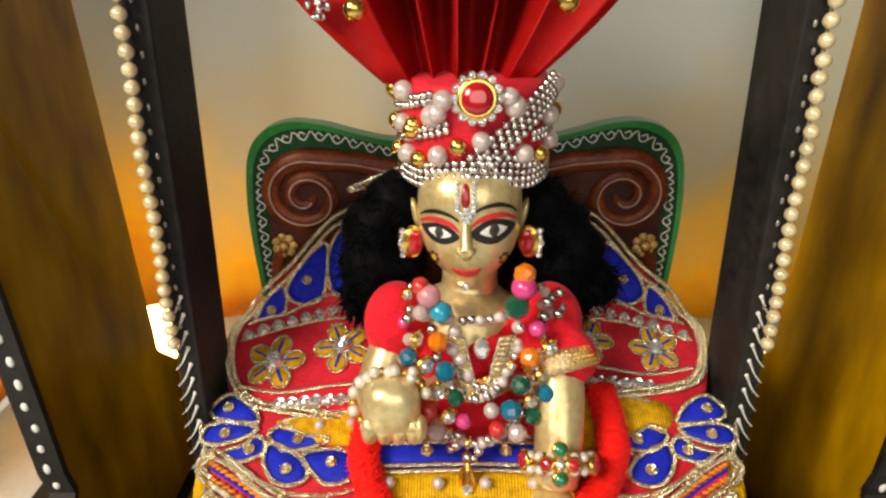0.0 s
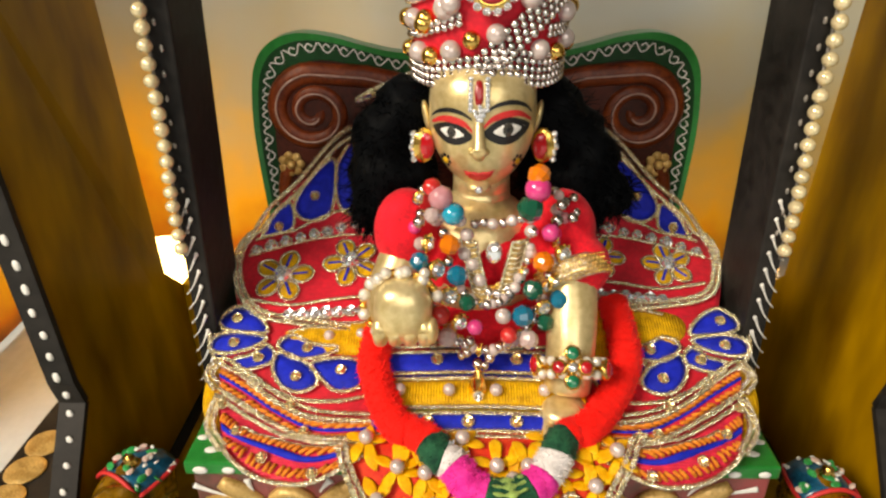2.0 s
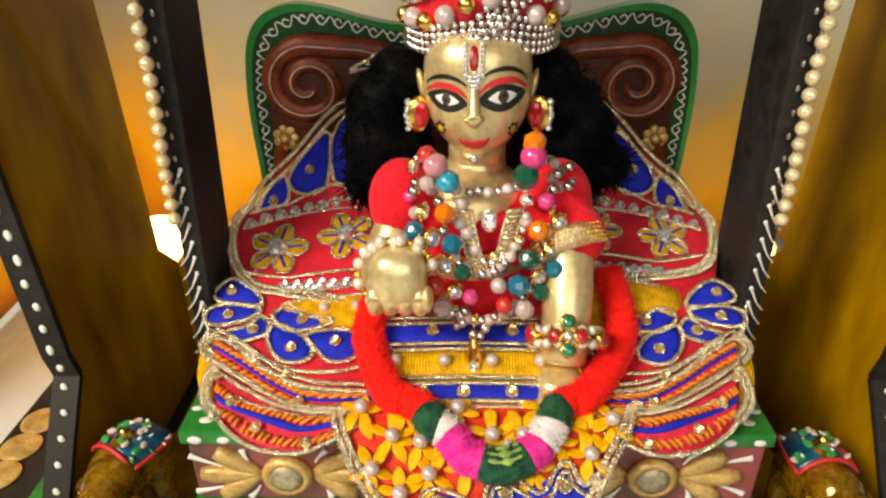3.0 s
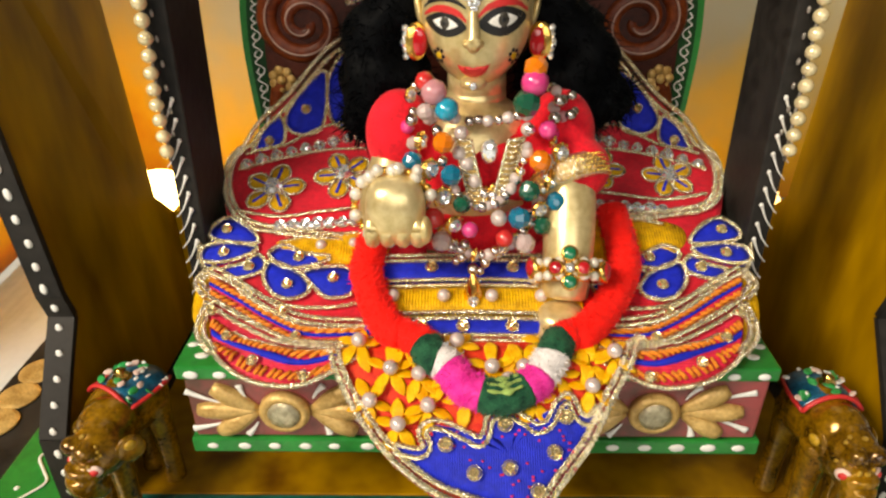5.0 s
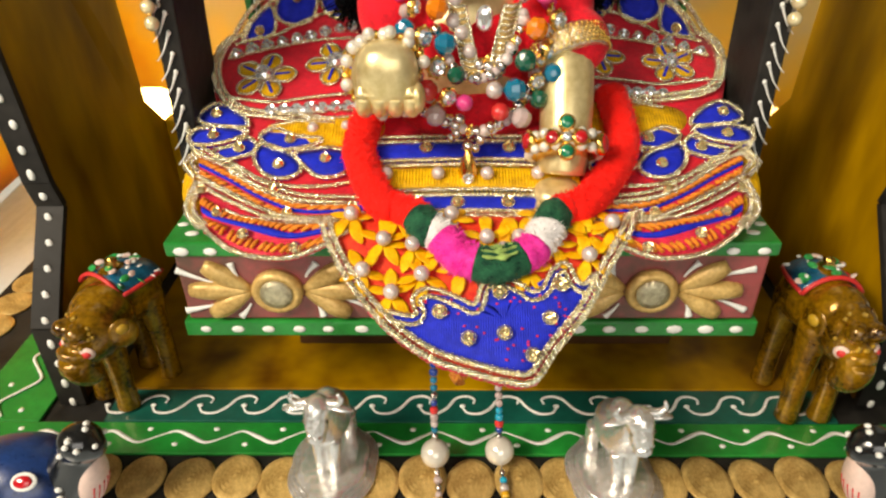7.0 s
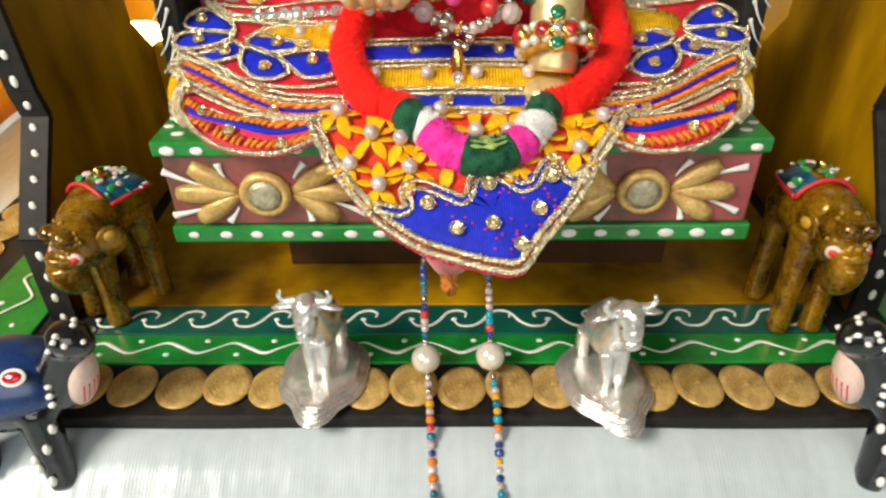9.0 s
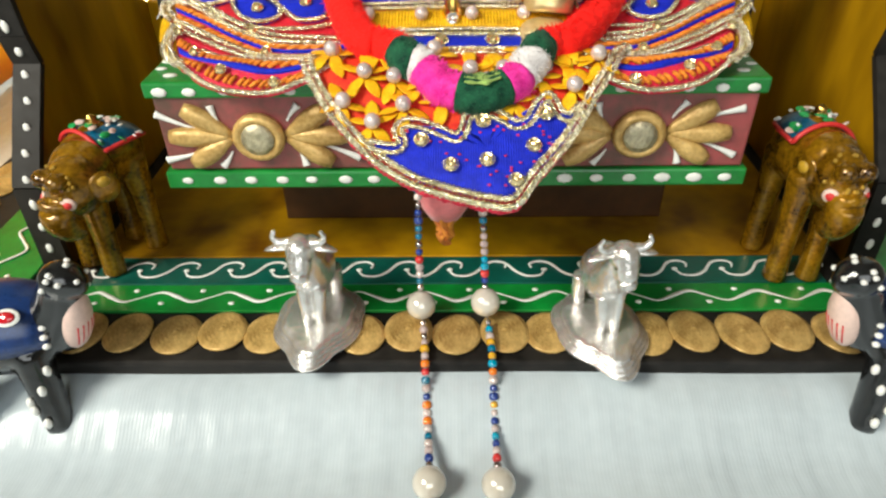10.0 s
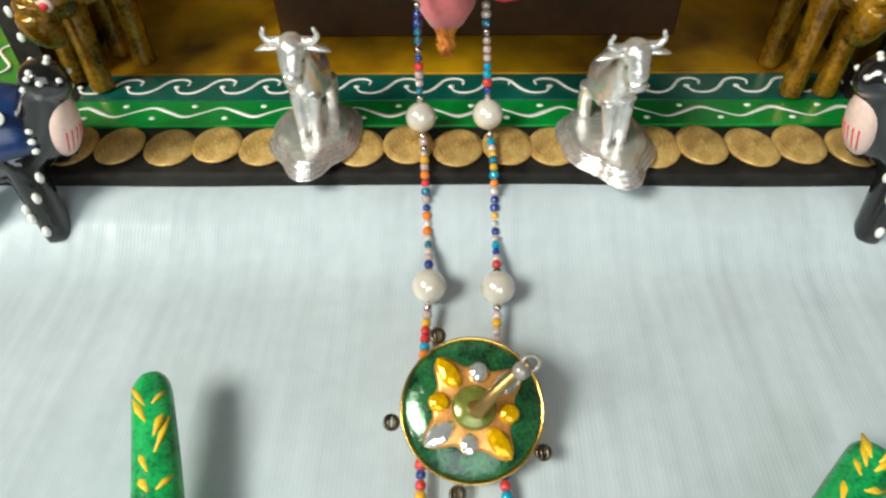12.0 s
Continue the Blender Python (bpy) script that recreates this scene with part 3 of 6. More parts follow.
def seat_box():
    bm = bmesh.new()
    boxy(bm, (-SX + 0.002, SF + 0.0012, 0.068), (SX - 0.002, SB, 0.0955), 0.001)
    part("box", bm, MAUVE, seat, "mauve-brown painted seat box", smooth=False)
    bm = bmesh.new()
    boxy(bm, (-SX, SF, 0.0945), (SX, SB, 0.1), 0.0009)
    top = part("seat_top", bm, GREEN, seat, "green painted seat board", smooth=False)
    bm = bmesh.new()
    boxy(bm, (-SX, SF, 0.0612), (SX, SB, 0.0678), 0.0009)
    low = part("bottom_board", bm, GREEN, seat, "green painted lower board", smooth=False)
    bm = bmesh.new()
    f, up = Vector((0, -1, 0)), Vector((0, 0, 1))
    painted_dots(bm, (-SX, SF - 0.0002, 0.0968), (SX, SF - 0.0002, 0.0968), 0.0102, 0.0019, f)
    painted_dots(bm, (-SX + 0.003, SF + 0.006, 0.1002), (SX - 0.003, SF + 0.006, 0.1002), 0.0085, 0.0016, up)
    for sx in (-1, 1):
        painted_dots(bm, (sx * (SX - 0.003), SF + 0.008, 0.1002), (sx * (SX - 0.003), SB, 0.1002), 0.007, 0.0016, up)
        painted_dots(bm, (sx * (SX - 0.008), SF + 0.011, 0.1002), (sx * (SX - 0.008), SB, 0.1002), 0.009, 0.0014, up)
    part("white_dots", bm, WHITE, top, "hand-painted white dots")
    bm = bmesh.new()
    painted_dots(bm, (-SX + 0.002, SF - 0.0002, 0.0646), (SX - 0.002, SF - 0.0002, 0.0646), 0.0108, 0.0019, f)
    part("white_dots", bm, WHITE, low, "hand-painted white dots")
    # carved flowers on the front, each with a mirror-glass centre
    for sx in (-1, 1):
        cx = sx * 0.063 - 0.002
        bm = bmesh.new()
        m = pose(cx, SF + 0.0012, 0.0808, 90)
        lathe(bm, [(0.0, 0), (0.0088, 0), (0.0088, 0.002), (0.0078, 0.0034), (0.0062, 0.0034), (0.0056, 0.0024)], (0, 0, 0), 24, m @ Matrix.Diagonal((1, 0.95, 1, 1)))
        ring = part("flower_centre", bm, GILT, seat, "round gilt boss")
        bm = bmesh.new()
        lathe(bm, [(0.0, 0.0024), (0.0057, 0.0024), (0.0055, 0.0036), (0.003, 0.0041)], (0, 0, 0), 18, m)
        part("glass_stone", bm, mat("cloudy_mirror_glass", (0.5, 0.45, 0.3), 0.12, 0.6, 0.4, 500, 0.6, 900), ring, "cloudy clear glass stone")
        for side in (-1, 1):
            for an in (-33, 0, 33):
                bm = bmesh.new()
                L = 0.0172 if an else 0.0205
                k = Matrix.Translation((cx + side * 0.0085, SF + 0.0008, 0.0808)) @ pose(0, 0, 0, 0, -an if side > 0 else 180 + an, 0)
                pts = [k @ Vector((0.001 + L * t, 0, 0)) for t in (i / 8 for i in range(9))]
                tube(bm, pts, lambda t: 0.0009 + 0.0033 * math.sin(math.pi * min(1, 0.12 + 0.75 * t)) * (0.4 + 0.75 * t), 10, flat=1.0, up=Vector((0, -1, 0)))
                for w in bm.verts:
                    w.co.y = SF + 0.0008 + (w.co.y - SF - 0.0008) * 0.8
                part("petal", bm, GILT, seat)
        for side in (-1, 1):
            for an in (-62, -19, 19, 62):
                bm = bmesh.new()
                k = Matrix.Translation((cx + side * 0.0085, SF + 0.0006, 0.0808)) @ pose(0, 0, 0, 0, -an if side > 0 else 180 + an, 0)
                far = 0.0125 if abs(an) > 40 else 0.026
                pts = spline([k @ Vector((far * t, 0, 0.0012 * math.sin(3 * t))) for t in (0.45, 0.6, 0.8, 1.0)], 4)
                tube(bm, pts, lambda t: 0.0004 + 0.0011 * t * t, 6, flat=0.5, up=Vector((0, -1, 0)))
                part("white_stroke", bm, WHITE, seat)
    # added support block; its dark brown stands for the shade under the seat
    bm = bmesh.new()
    boxy(bm, (-0.074, 0.214, TOP + 0.002), (0.09, 0.288, 0.061), 0.001)
    part("pedestal", bm, mat("under_seat_shade_brown", (0.06, 0.022, 0.004), 0.5, vary=0.4, scale=20, bump=0.1, bscale=90), seat, "added support block, coloured dark for the shade under the seat", smooth=False)


def lean(z, sx=-1):
    """The posts lean inwards as they rise, one a little more than the other."""
    return max(0, z - 0.1) * (0.034 if sx < 0 else 0.022)


def post(sx):
    x0, x1 = sorted((sx * 0.1008, sx * 0.1088))
    bm = bmesh.new()
    boxy(bm, (x0, 0.213, 0.0612), (x1, 0.243, 0.46), 0.0008)
    for w in bm.verts:
        w.co.x -= sx * lean(w.co.z, sx)
    p = part("post", bm, BLACKWOOD, seat, "black wooden canopy post", smooth=False)
    z = 0.1
    while z < 0.168:
        bm = bmesh.new()
        a = Vector((sx * (0.1086 - lean(z, sx)), 0.2122, z))
        b = Vector((sx * (0.1026 - lean(z, sx)), 0.2122, z + 0.0095))
        tube(bm, spline([a, a.lerp(b, 0.5) + Vector((0, 0, -0.0012)), b], 4), lambda t: 0.00022 + 0.0005 * t ** 3, 5, flat=0.6, up=Vector((0, -1, 0)))
        ball(bm, b, (0.0008, 0.0006, 0.0009), 8, 6)
        part("white_stroke", bm, WHITE, p)
        z += 0.0069 * random.uniform(0.9, 1.1)
    s = thing("pearl_string", "string of small cream pearls glued along the post", "pearl string", (sx * 0.1055, 0.2115, 0.158), "pearl strings on the posts")
    bm = bmesh.new()
    ball(bm, (0, 0, 0), 0.0024, 14, 10)
    z, first = 0.1595, None
    i = 0
    while z < 0.45:
        m = Matrix.Translation((sx * (0.1062 - lean(z, sx) * 0.78 + 0.0004 * math.sin(i * 0.6)), 0.2095 + random.uniform(-0.0003, 0.0003), z)) @ Matrix.Diagonal((1, 1, random.uniform(0.9, 1.02), 1))
        if first is None:
            first = part("pearl", bm, CREAMPEARL, s)
            first.matrix_basis = m
        else:
            again("pearl", first, m, s)
        z, i = z + 0.0053 * random.uniform(0.96, 1.05), i + 1
    bm = bmesh.new()
    tube(bm, spline([(sx * (0.1063 - lean(h, sx) * 0.78), 0.2115, h) for h in (0.155, 0.3, 0.45)], 6), 0.0006, 5)
    for j in range(36):
        ball(bm, (sx * (0.1042 - lean(0.165 + j * 0.0078, sx) + random.uniform(-0.0008, 0.0005)), 0.2118, 0.165 + j * 0.0078), (0.0007, 0.0006, 0.0012), 6, 5)
    part("glue_thread", bm, SMOKE, s, "clear thread with glue drops")


def back_board():
    """The scrolled backrest: a board with a wavy top, a green border and two carved scrolls a side."""
    y = 0.2945
    half = [(0.0, 0.2115), (0.03, 0.2105), (0.047, 0.2135), (0.062, 0.2175), (0.077, 0.2188), (0.089, 0.2145), (0.096, 0.205), (0.0988, 0.19), (0.0995, 0.17), (0.0978, 0.138), (0.095, 0.1003)]
    line = [(v.x, v.y) for v in spline([(a, b, 0) for a, b in half], 5)]
    outline = line + [(-a, b) for a, b in line[::-1][:-1]]
    k = Matrix(((1, 0, 0, 0), (0, 0, 1, y), (0, 1, 0, 0), (0, 0, 0, 1)))
    bm = bmesh.new()
    slab(bm, outline, k, 0.009, 0.0008)
    board = part("backrest", bm, GREEN, seat, "green-edged wavy-topped backrest board", smooth=False)
    # border and field carry the board's shade in their colours
    border = [(a * 0.972, 0.1003 + (b - 0.1003) * 0.975) for a, b in line]
    bm = bmesh.new()
    slab(bm, border + [(-a, b) for a, b in border[::-1][:-1]], Matrix(((1, 0, 0, 0), (0, 0, -1, y + 0.0002), (0, 1, 0, 0), (0, 0, 0, 1))), 0.0007, 0.0002)
    part("shaded_green_border", bm, SHADEGREEN, board, "dark green painted border, deepened for shade", smooth=False)
    inner = [(a * 0.9, 0.1003 + (b - 0.1003) * 0.905) for a, b in line]
    bm = bmesh.new()
    slab(bm, inner + [(-a, b) for a, b in inner[::-1][:-1]], Matrix(((1, 0, 0, 0), (0, 0, -1, y - 0.0004), (0, 1, 0, 0), (0, 0, 0, 1))), 0.0018, 0.0005)
    part("brown_field", bm, SCROLLBROWN, board, "dark red-brown painted field, deepened for shade", smooth=False)
    for sx in (-1, 1):
        bm = bmesh.new()
        c = Vector((sx * 0.0712, y - 0.002, 0.1855))
        pts = []
        for i in range(64):
            a = math.radians(90 + sx * 0 - i * 10)
            r = 0.0182 * (1 - i / 64 * 0.88)
            pts.append(c + Vector((sx * r * math.cos(a), 0, r * 0.94 * math.sin(a))))
        lead = [Vector((sx * 0.012, y - 0.002, 0.193)), Vector((sx * 0.03, y - 0.002, 0.197)), Vector((sx * 0.05, y - 0.002, 0.2015))]
        tube(bm, spline(lead, 6)[:-1] + pts, lambda t: 0.0054 * (1 - 0.62 * t), 8, flat=0.6, up=Vector((0, -1, 0)))
        part("scroll", bm, SCROLLGOLD, board, "carved bronze-brown scroll")
        # a thin pale tube drawn as the highlight along the scroll's ridge
        bm = bmesh.new()
        tube(bm, [p + Vector((0, -0.0035, 0)) for p in spline(lead, 6)[:-1] + pts[:-4]], 0.0005, 5, up=Vector((0, -1, 0)))
        part("highlight_line", bm, RIDGELIGHT, board, "thin pale pink line drawn as the scroll's highlight")
        bm = bmesh.new()
        pts = [Vector((sx * (0.083 + 0.006 * math.cos(a)), y - 0.002, 0.138 + 0.022 * math.sin(a))) for a in (math.radians(100 - i * 12) for i in range(17))]
        tube(bm, pts, lambda t: 0.0036 * (1 - 0.5 * t), 8, flat=0.7, up=Vector((0, -1, 0)))
        part("scroll", bm, SCROLLGOLD, board, "carved bronze-brown scroll")
        bm = bmesh.new()
        for j in range(7):
            a = j * 2 * math.pi / 7
            ball(bm, (sx * 0.0835 + 0.004 * math.cos(a), y - 0.003, 0.1615 + 0.004 * math.sin(a)), (0.0022, 0.0011, 0.0022), 8, 6)
        ball(bm, (sx * 0.0835, y - 0.0042, 0.1615), 0.0021, 10, 8)
        part("small_flower", bm, GILT, board, "small gilt flower")
        # the white running scroll along the green border
        rim = [Vector((sx * a * 0.94, y - 0.0008, 0.1003 + (b - 0.1003) * 0.955)) for a, b in line]
        st = even(rim, 0.0076)
        for a, b in zip(st, st[1:]):
            d = b - a
            bm = bmesh.new()
            q = Vector((d.z, 0, -d.x)) * sx
            tube(bm, spline([a - q * 0.2, a + d * 0.35 + q * 0.28, a + d * 0.7 + q * 0.1, a + d * 0.55 - q * 0.18, a + d * 0.3 - q * 0.02], 4), 0.00032, 5, flat=0.6, up=Vector((0, -1, 0)))
            tube(bm, spline([a + d * 0.62 + q * 0.2, a + d * 0.85 - q * 0.1, a + d - q * 0.2], 3), 0.0003, 5, flat=0.6, up=Vector((0, -1, 0)))
            part("white_scroll", bm, WHITE, board)


seat_box()
post(-1)
post(1)
back_board()


# ---- the figurine ----
HC, HR = Vector((0.0007, 0.231, 0.2003)), Vector((0.0185, 0.0195, 0.0228))
ROUND, TALL = 2.4, 3.6


def jaw(v):
    """How far the head narrows below its middle."""
    return 1 - 0.4 * max(0, -v) ** 1.6


def face_point(x, z, lift):
    """A place on the front of the head, by its x and z."""
    def depth(x, z):
        v = (z - HC.z) / HR.z
        u = (x - HC.x) / (HR.x * jaw(v))
        return HC.y - HR.y * max(0.01, 1 - abs(u) ** ROUND - abs(v) ** TALL) ** (1 / ROUND)
    e = 0.0004
    n = Vector((-(depth(x + e, z) - depth(x - e, z)) / (2 * e), 1, -(depth(x, z + e) - depth(x, z - e)) / (2 * e))).normalized()
    return Vector((x, depth(x, z), z)) - n * lift


def block(bm, c, r, p=3.0, u=24, v=16, m=None):
    """A rounded block: an ellipsoid pressed towards a box."""
    k = Matrix.Translation(c) @ (m or Matrix()) @ Matrix.Diagonal((*r, 1))
    for w in bmesh.ops.create_uvsphere(bm, u_segments=u, v_segments=v, radius=1)["verts"]:
        f = sum(abs(t) ** p for t in w.co) ** (-1 / p)
        w.co = k @ (w.co * f)


def paint(bm, outline, lift, mi):
    """A thin coat of paint on the head, by an outline of (x, z)."""
    cx, cz = sum(p[0] for p in outline) / len(outline), sum(p[1] for p in outline) / len(outline)
    rings = []
    for f in (1.0, 0.66, 0.33):
        rings.append([bm.verts.new(face_point(cx + (x - cx) * f, cz + (z - cz) * f, lift * (1 if f < 1 else 0.3))) for x, z in outline])
    n = len(outline)
    for a, b in zip(rings, rings[1:]):
        for i in range(n):
            bm.faces.new((a[i], a[(i + 1) % n], b[(i + 1) % n], b[i])).material_index = mi
    bm.faces.new(rings[-1]).material_index = mi


def oval(cx, cz, rx, rz, n=14, tilt=0.0, point=0.0):
    out = []
    for i in range(n):
        a = 2 * math.pi * i / n
        x, z = rx * math.cos(a), rz * math.sin(a) * (1 - point * abs(math.cos(a)) ** 2)
        out.append((cx + x * math.cos(tilt) - z * math.sin(tilt), cz + x * math.sin(tilt) + z * math.cos(tilt)))
    return out


def arc(bm, pts, w, lift, mi):
    """A painted stroke on the head, thickest in the middle."""
    sp = spline([(x, 0, z) for x, z in pts], 6)
    top, low = [], []
    for i, p in enumerate(sp):
        t = i / (len(sp) - 1)
        h = w * (0.25 + 0.75 * math.sin(math.pi * min(1, 0.1 + 0.85 * t)))
        top.append(bm.verts.new(face_point(p.x, p.z + h, lift)))
        low.append(bm.verts.new(face_point(p.x, p.z - h, lift)))
    for i in range(len(sp) - 1):
        bm.faces.new((top[i], top[i + 1], low[i + 1], low[i])).material_index = mi


def figurine():
    body = bmesh.new()
    rings = []
    for i in range(41):
        v = math.sin(math.pi * (i / 40 - 0.5) * 0.985)
        r = (1 - abs(v) ** TALL) ** (1 / ROUND)
        ring = []
        for j in range(56):
            a = 2 * math.pi * j / 56
            c, d = math.cos(a), math.sin(a)
            ring.append(body.verts.new((HC.x + HR.x * jaw(v) * r * math.copysign(abs(c) ** (2 / ROUND), c), HC.y + HR.y * r * math.copysign(abs(d) ** (2 / ROUND), d), HC.z + HR.z * v)))
        rings.append(ring)
    for p, q in zip(rings, rings[1:]):
        for j in range(56):
            body.faces.new((p[j], p[(j + 1) % 56], q[(j + 1) % 56], q[j]))
    body.faces.new(rings[0]), body.faces.new(rings[-1])
    # nose with its nostrils, lips' swell, chin, cheeks, ears
    tube(body, spline([(-0.0011, 0.2128, 0.205), (-0.0011, 0.2108, 0.2005), (-0.001, 0.2088, 0.1965), (-0.001, 0.2085, 0.1948), (-0.001, 0.212, 0.1935)], 5), lambda t: 0.0013 + 0.001 * math.sin(math.pi * min(1, 0.75 * t)), 12, flat=1.15)
    for sx in (-1, 1):
        ball(body, (-0.001 + sx * 0.0021, 0.2112, 0.1944), (0.0014, 0.002, 0.0013), 12, 8)
        ball(body, (0.0007 + sx * 0.0192, 0.231, 0.2005), (0.0014, 0.0036, 0.0062), 12, 8, pose(0, 0, 0, 0, sx * 12))
    ball(body, (-0.0008, 0.2165, 0.1806), (0.0046, 0.0046, 0.0026), 18, 12)
    # neck with two creases, trunk
    lathe(body, [(0.0, 0), (0.0155, 0), (0.0138, 0.005), (0.0112, 0.0085), (0.0102, 0.009), (0.0106, 0.0096), (0.0105, 0.0125), (0.0099, 0.013), (0.0103, 0.0136), (0.0103, 0.02), (0, 0.021)], (0.001, 0.2312, 0.1615), 32)
    ball(body, (0, 0.229, 0.145), (0.025, 0.021, 0.03), 24, 16)
    ball(body, (0, 0.236, 0.12), (0.03, 0.028, 0.02), 24, 14)
    # the raised arm ends in a blunt fist with four curled fingers
    tube(body, spline([(-0.022, 0.227, 0.166), (-0.032, 0.209, 0.142), (-0.028, 0.198, 0.14), (-0.026, 0.192, 0.147)], 6), 0.0083, 14)
    block(body, (-0.0257, 0.1888, 0.1478), (0.0096, 0.0084, 0.0114), 2.6)
    for i in range(4):
        x = -0.0331 + i * 0.0049
        tube(body, spline([(x, 0.1845, 0.1455), (x, 0.1828, 0.1428), (x, 0.1842, 0.139), (x, 0.188, 0.1378)], 5), 0.0025, 10)
    ball(body, (-0.0163, 0.1845, 0.1425), (0.0024, 0.0042, 0.0048), 12, 8)
    # the lowered arm and its flat hand
    tube(body, spline([(0.029, 0.222, 0.16), (0.0325, 0.208, 0.145), (0.032, 0.196, 0.128), (0.0308, 0.19, 0.114)], 6), lambda t: 0.0098 - 0.0018 * t, 16)
    block(body, (0.0295, 0.1845, 0.1085), (0.0085, 0.008, 0.0052), 2.5)
    for i in range(4):
        tube(body, spline([(0.0235 + i * 0.004, 0.18, 0.108), (0.0228 + i * 0.0042, 0.174, 0.107), (0.0228 + i * 0.0042, 0.1705, 0.1052)], 4), 0.0021, 8)
    for f in body.faces:
        f.material_index = 0
    # painted marks
    B, W, R, I, Y, D = 1, 2, 3, 4, 5, 6
    for s, cx, cz, f in ((-1, -0.0096, 0.1998, 1.0), (1, 0.0081, 0.201, 1.2)):
        tl = 0.1 * s
        P = lambda pts: [(cx + s * u * f, cz + v * f) for u, v in pts]
        arc(body, P([(-0.0064, 0.0012), (-0.004, 0.0035), (0, 0.0047), (0.0038, 0.0043), (0.0068, 0.002)]), 0.0011, 0.00012, R)
        paint(body, oval(cx, cz, 0.0065 * f, 0.0038 * f, 22, tl, 0.4), 0.00025, B)
        paint(body, oval(cx + s * 0.0001, cz + 0.0004, 0.0047 * f, 0.0022 * f, 20, tl, 0.6), 0.00038, W)
        paint(body, oval(cx + s * 0.0002, cz + 0.0005, 0.0019 * f, 0.0022 * f, 14), 0.0005, I)
        paint(body, oval(cx + s * 0.0002, cz + 0.0005, 0.0009 * f, 0.001 * f, 10), 0.0006, B)
        arc(body, P([(-0.0062, 0.0052), (-0.003, 0.0071), (0.0012, 0.0077), (0.0048, 0.0064), (0.0068, 0.0041)]), 0.00075, 0.00018, B)
        fx, fz = 0.0002 + s * 0.0121, 0.1893
        for j in range(7):
            a = 2 * math.pi * j / 7
            paint(body, oval(fx + 0.0014 * math.cos(a), fz + 0.0023 * math.sin(a), 0.00055, 0.0008, 8), 0.0002, B)
        paint(body, oval(fx, fz, 0.0009, 0.0014, 8), 0.00022, Y)
    # smiling lips
    paint(body, [(-0.0061, 0.1874), (-0.0042, 0.1868), (-0.0022, 0.187), (-0.0009, 0.1865), (0.0005, 0.187), (0.0025, 0.187), (0.0046, 0.1879), (0.0034, 0.1852), (0.0016, 0.1835), (-0.0009, 0.1829), (-0.0032, 0.1836), (-0.0049, 0.1853)], 0.0005, R)
    # forehead mark in a frame of stones, and one stone on the chin
    paint(body, oval(-0.0012, 0.2132, 0.0015, 0.0038, 14, 0, -0.3), 0.0006, 7)
    for sx in (-1, 1):
        for j in range(7):
            gem(body, face_point(-0.0012 + sx * 0.0027, 0.2172 - j * 0.0015, 0.0001), 0.001, 0.0009, pose(0, 0, 0, 90), 6, D)
    for a, b in ((-0.0025, 0.2078), (-0.0008, 0.2078), (0.0004, 0.2082), (-0.0022, 0.2064), (-0.0008, 0.2062), (0.0003, 0.2066), (-0.0014, 0.2049), (-0.0004, 0.205), (-0.0009, 0.2092)):
        gem(body, face_point(a, b, 0.0002), 0.0009, 0.0009, pose(0, 0, 0, 90), 6, D)
    gem(body, Vector((-0.0008, 0.2122, 0.1808)), 0.0014, 0.0012, pose(0, 0, 0, 90), 8, D)
    ob = part("figurine", body, [BRASS, BLACK, WHITE, REDPAINT, EYEGREY, YELLOWPAINT, CRYSTAL, CRIMSON])
    tagged(ob, "small polished brass figurine with painted face, dressed on a seat", "figurine")


figurine()


# ---- the dress: an embroidered sheet laid over the seat ----
def dz(y):
    """The height of the dress over the plan."""
    if y < 0.168:
        return 0.1035 - (0.168 - y) * 0.68
    return 0.1035 + max(0, y - 0.175) * 0.42 + max(0, y - 0.262) * 1.2


def dn(y):
    s = (dz(y + 0.001) - dz(y - 0.001)) / 0.002
    return Vector((0, -s, 1)).normalized()


def on(x, y, lift=0.0):
    return Vector((x, y, dz(y))) + dn(y) * lift


dress = thing("dress", "embroidered red, blue and mustard dress with gold cord and stones", "dress", (0, 0.2, 0.101))


def mirror(pts, s):
    return [(s * x, y) for x, y in pts]


def mm(pts):
    return [(x / 1000, y / 1000) for x, y in pts]


def puff(name, outline, material, lift, h, label="", rings=4, smooth=5, parent=None):
    """A padded patch of cloth with a smooth outline, raised by h in its middle."""
    o = [(v.x, v.y) for v in spline([(x, y, 0) for x, y in outline], smooth, True)] if smooth else outline
    cx, cy = sum(p[0] for p in o) / len(o), sum(p[1] for p in o) / len(o)
    bm = bmesh.new()
    rr = [[bm.verts.new(on(x, y, lift - 0.0012)) for x, y in o]]
    for k in range(rings):
        f = 1 - k / rings
        rr.append([bm.verts.new(on(cx + (x - cx) * f, cy + (y - cy) * f, lift + h * (1 - f ** 2.5))) for x, y in o])
    n = len(o)
    for a, b in zip(rr, rr[1:]):
        for i in range(n):
            bm.faces.new((a[i], a[(i + 1) % n], b[(i + 1) % n], b[i]))
    bm.faces.new(rr[-1])
    return part(name, bm, material, parent or dress, label)


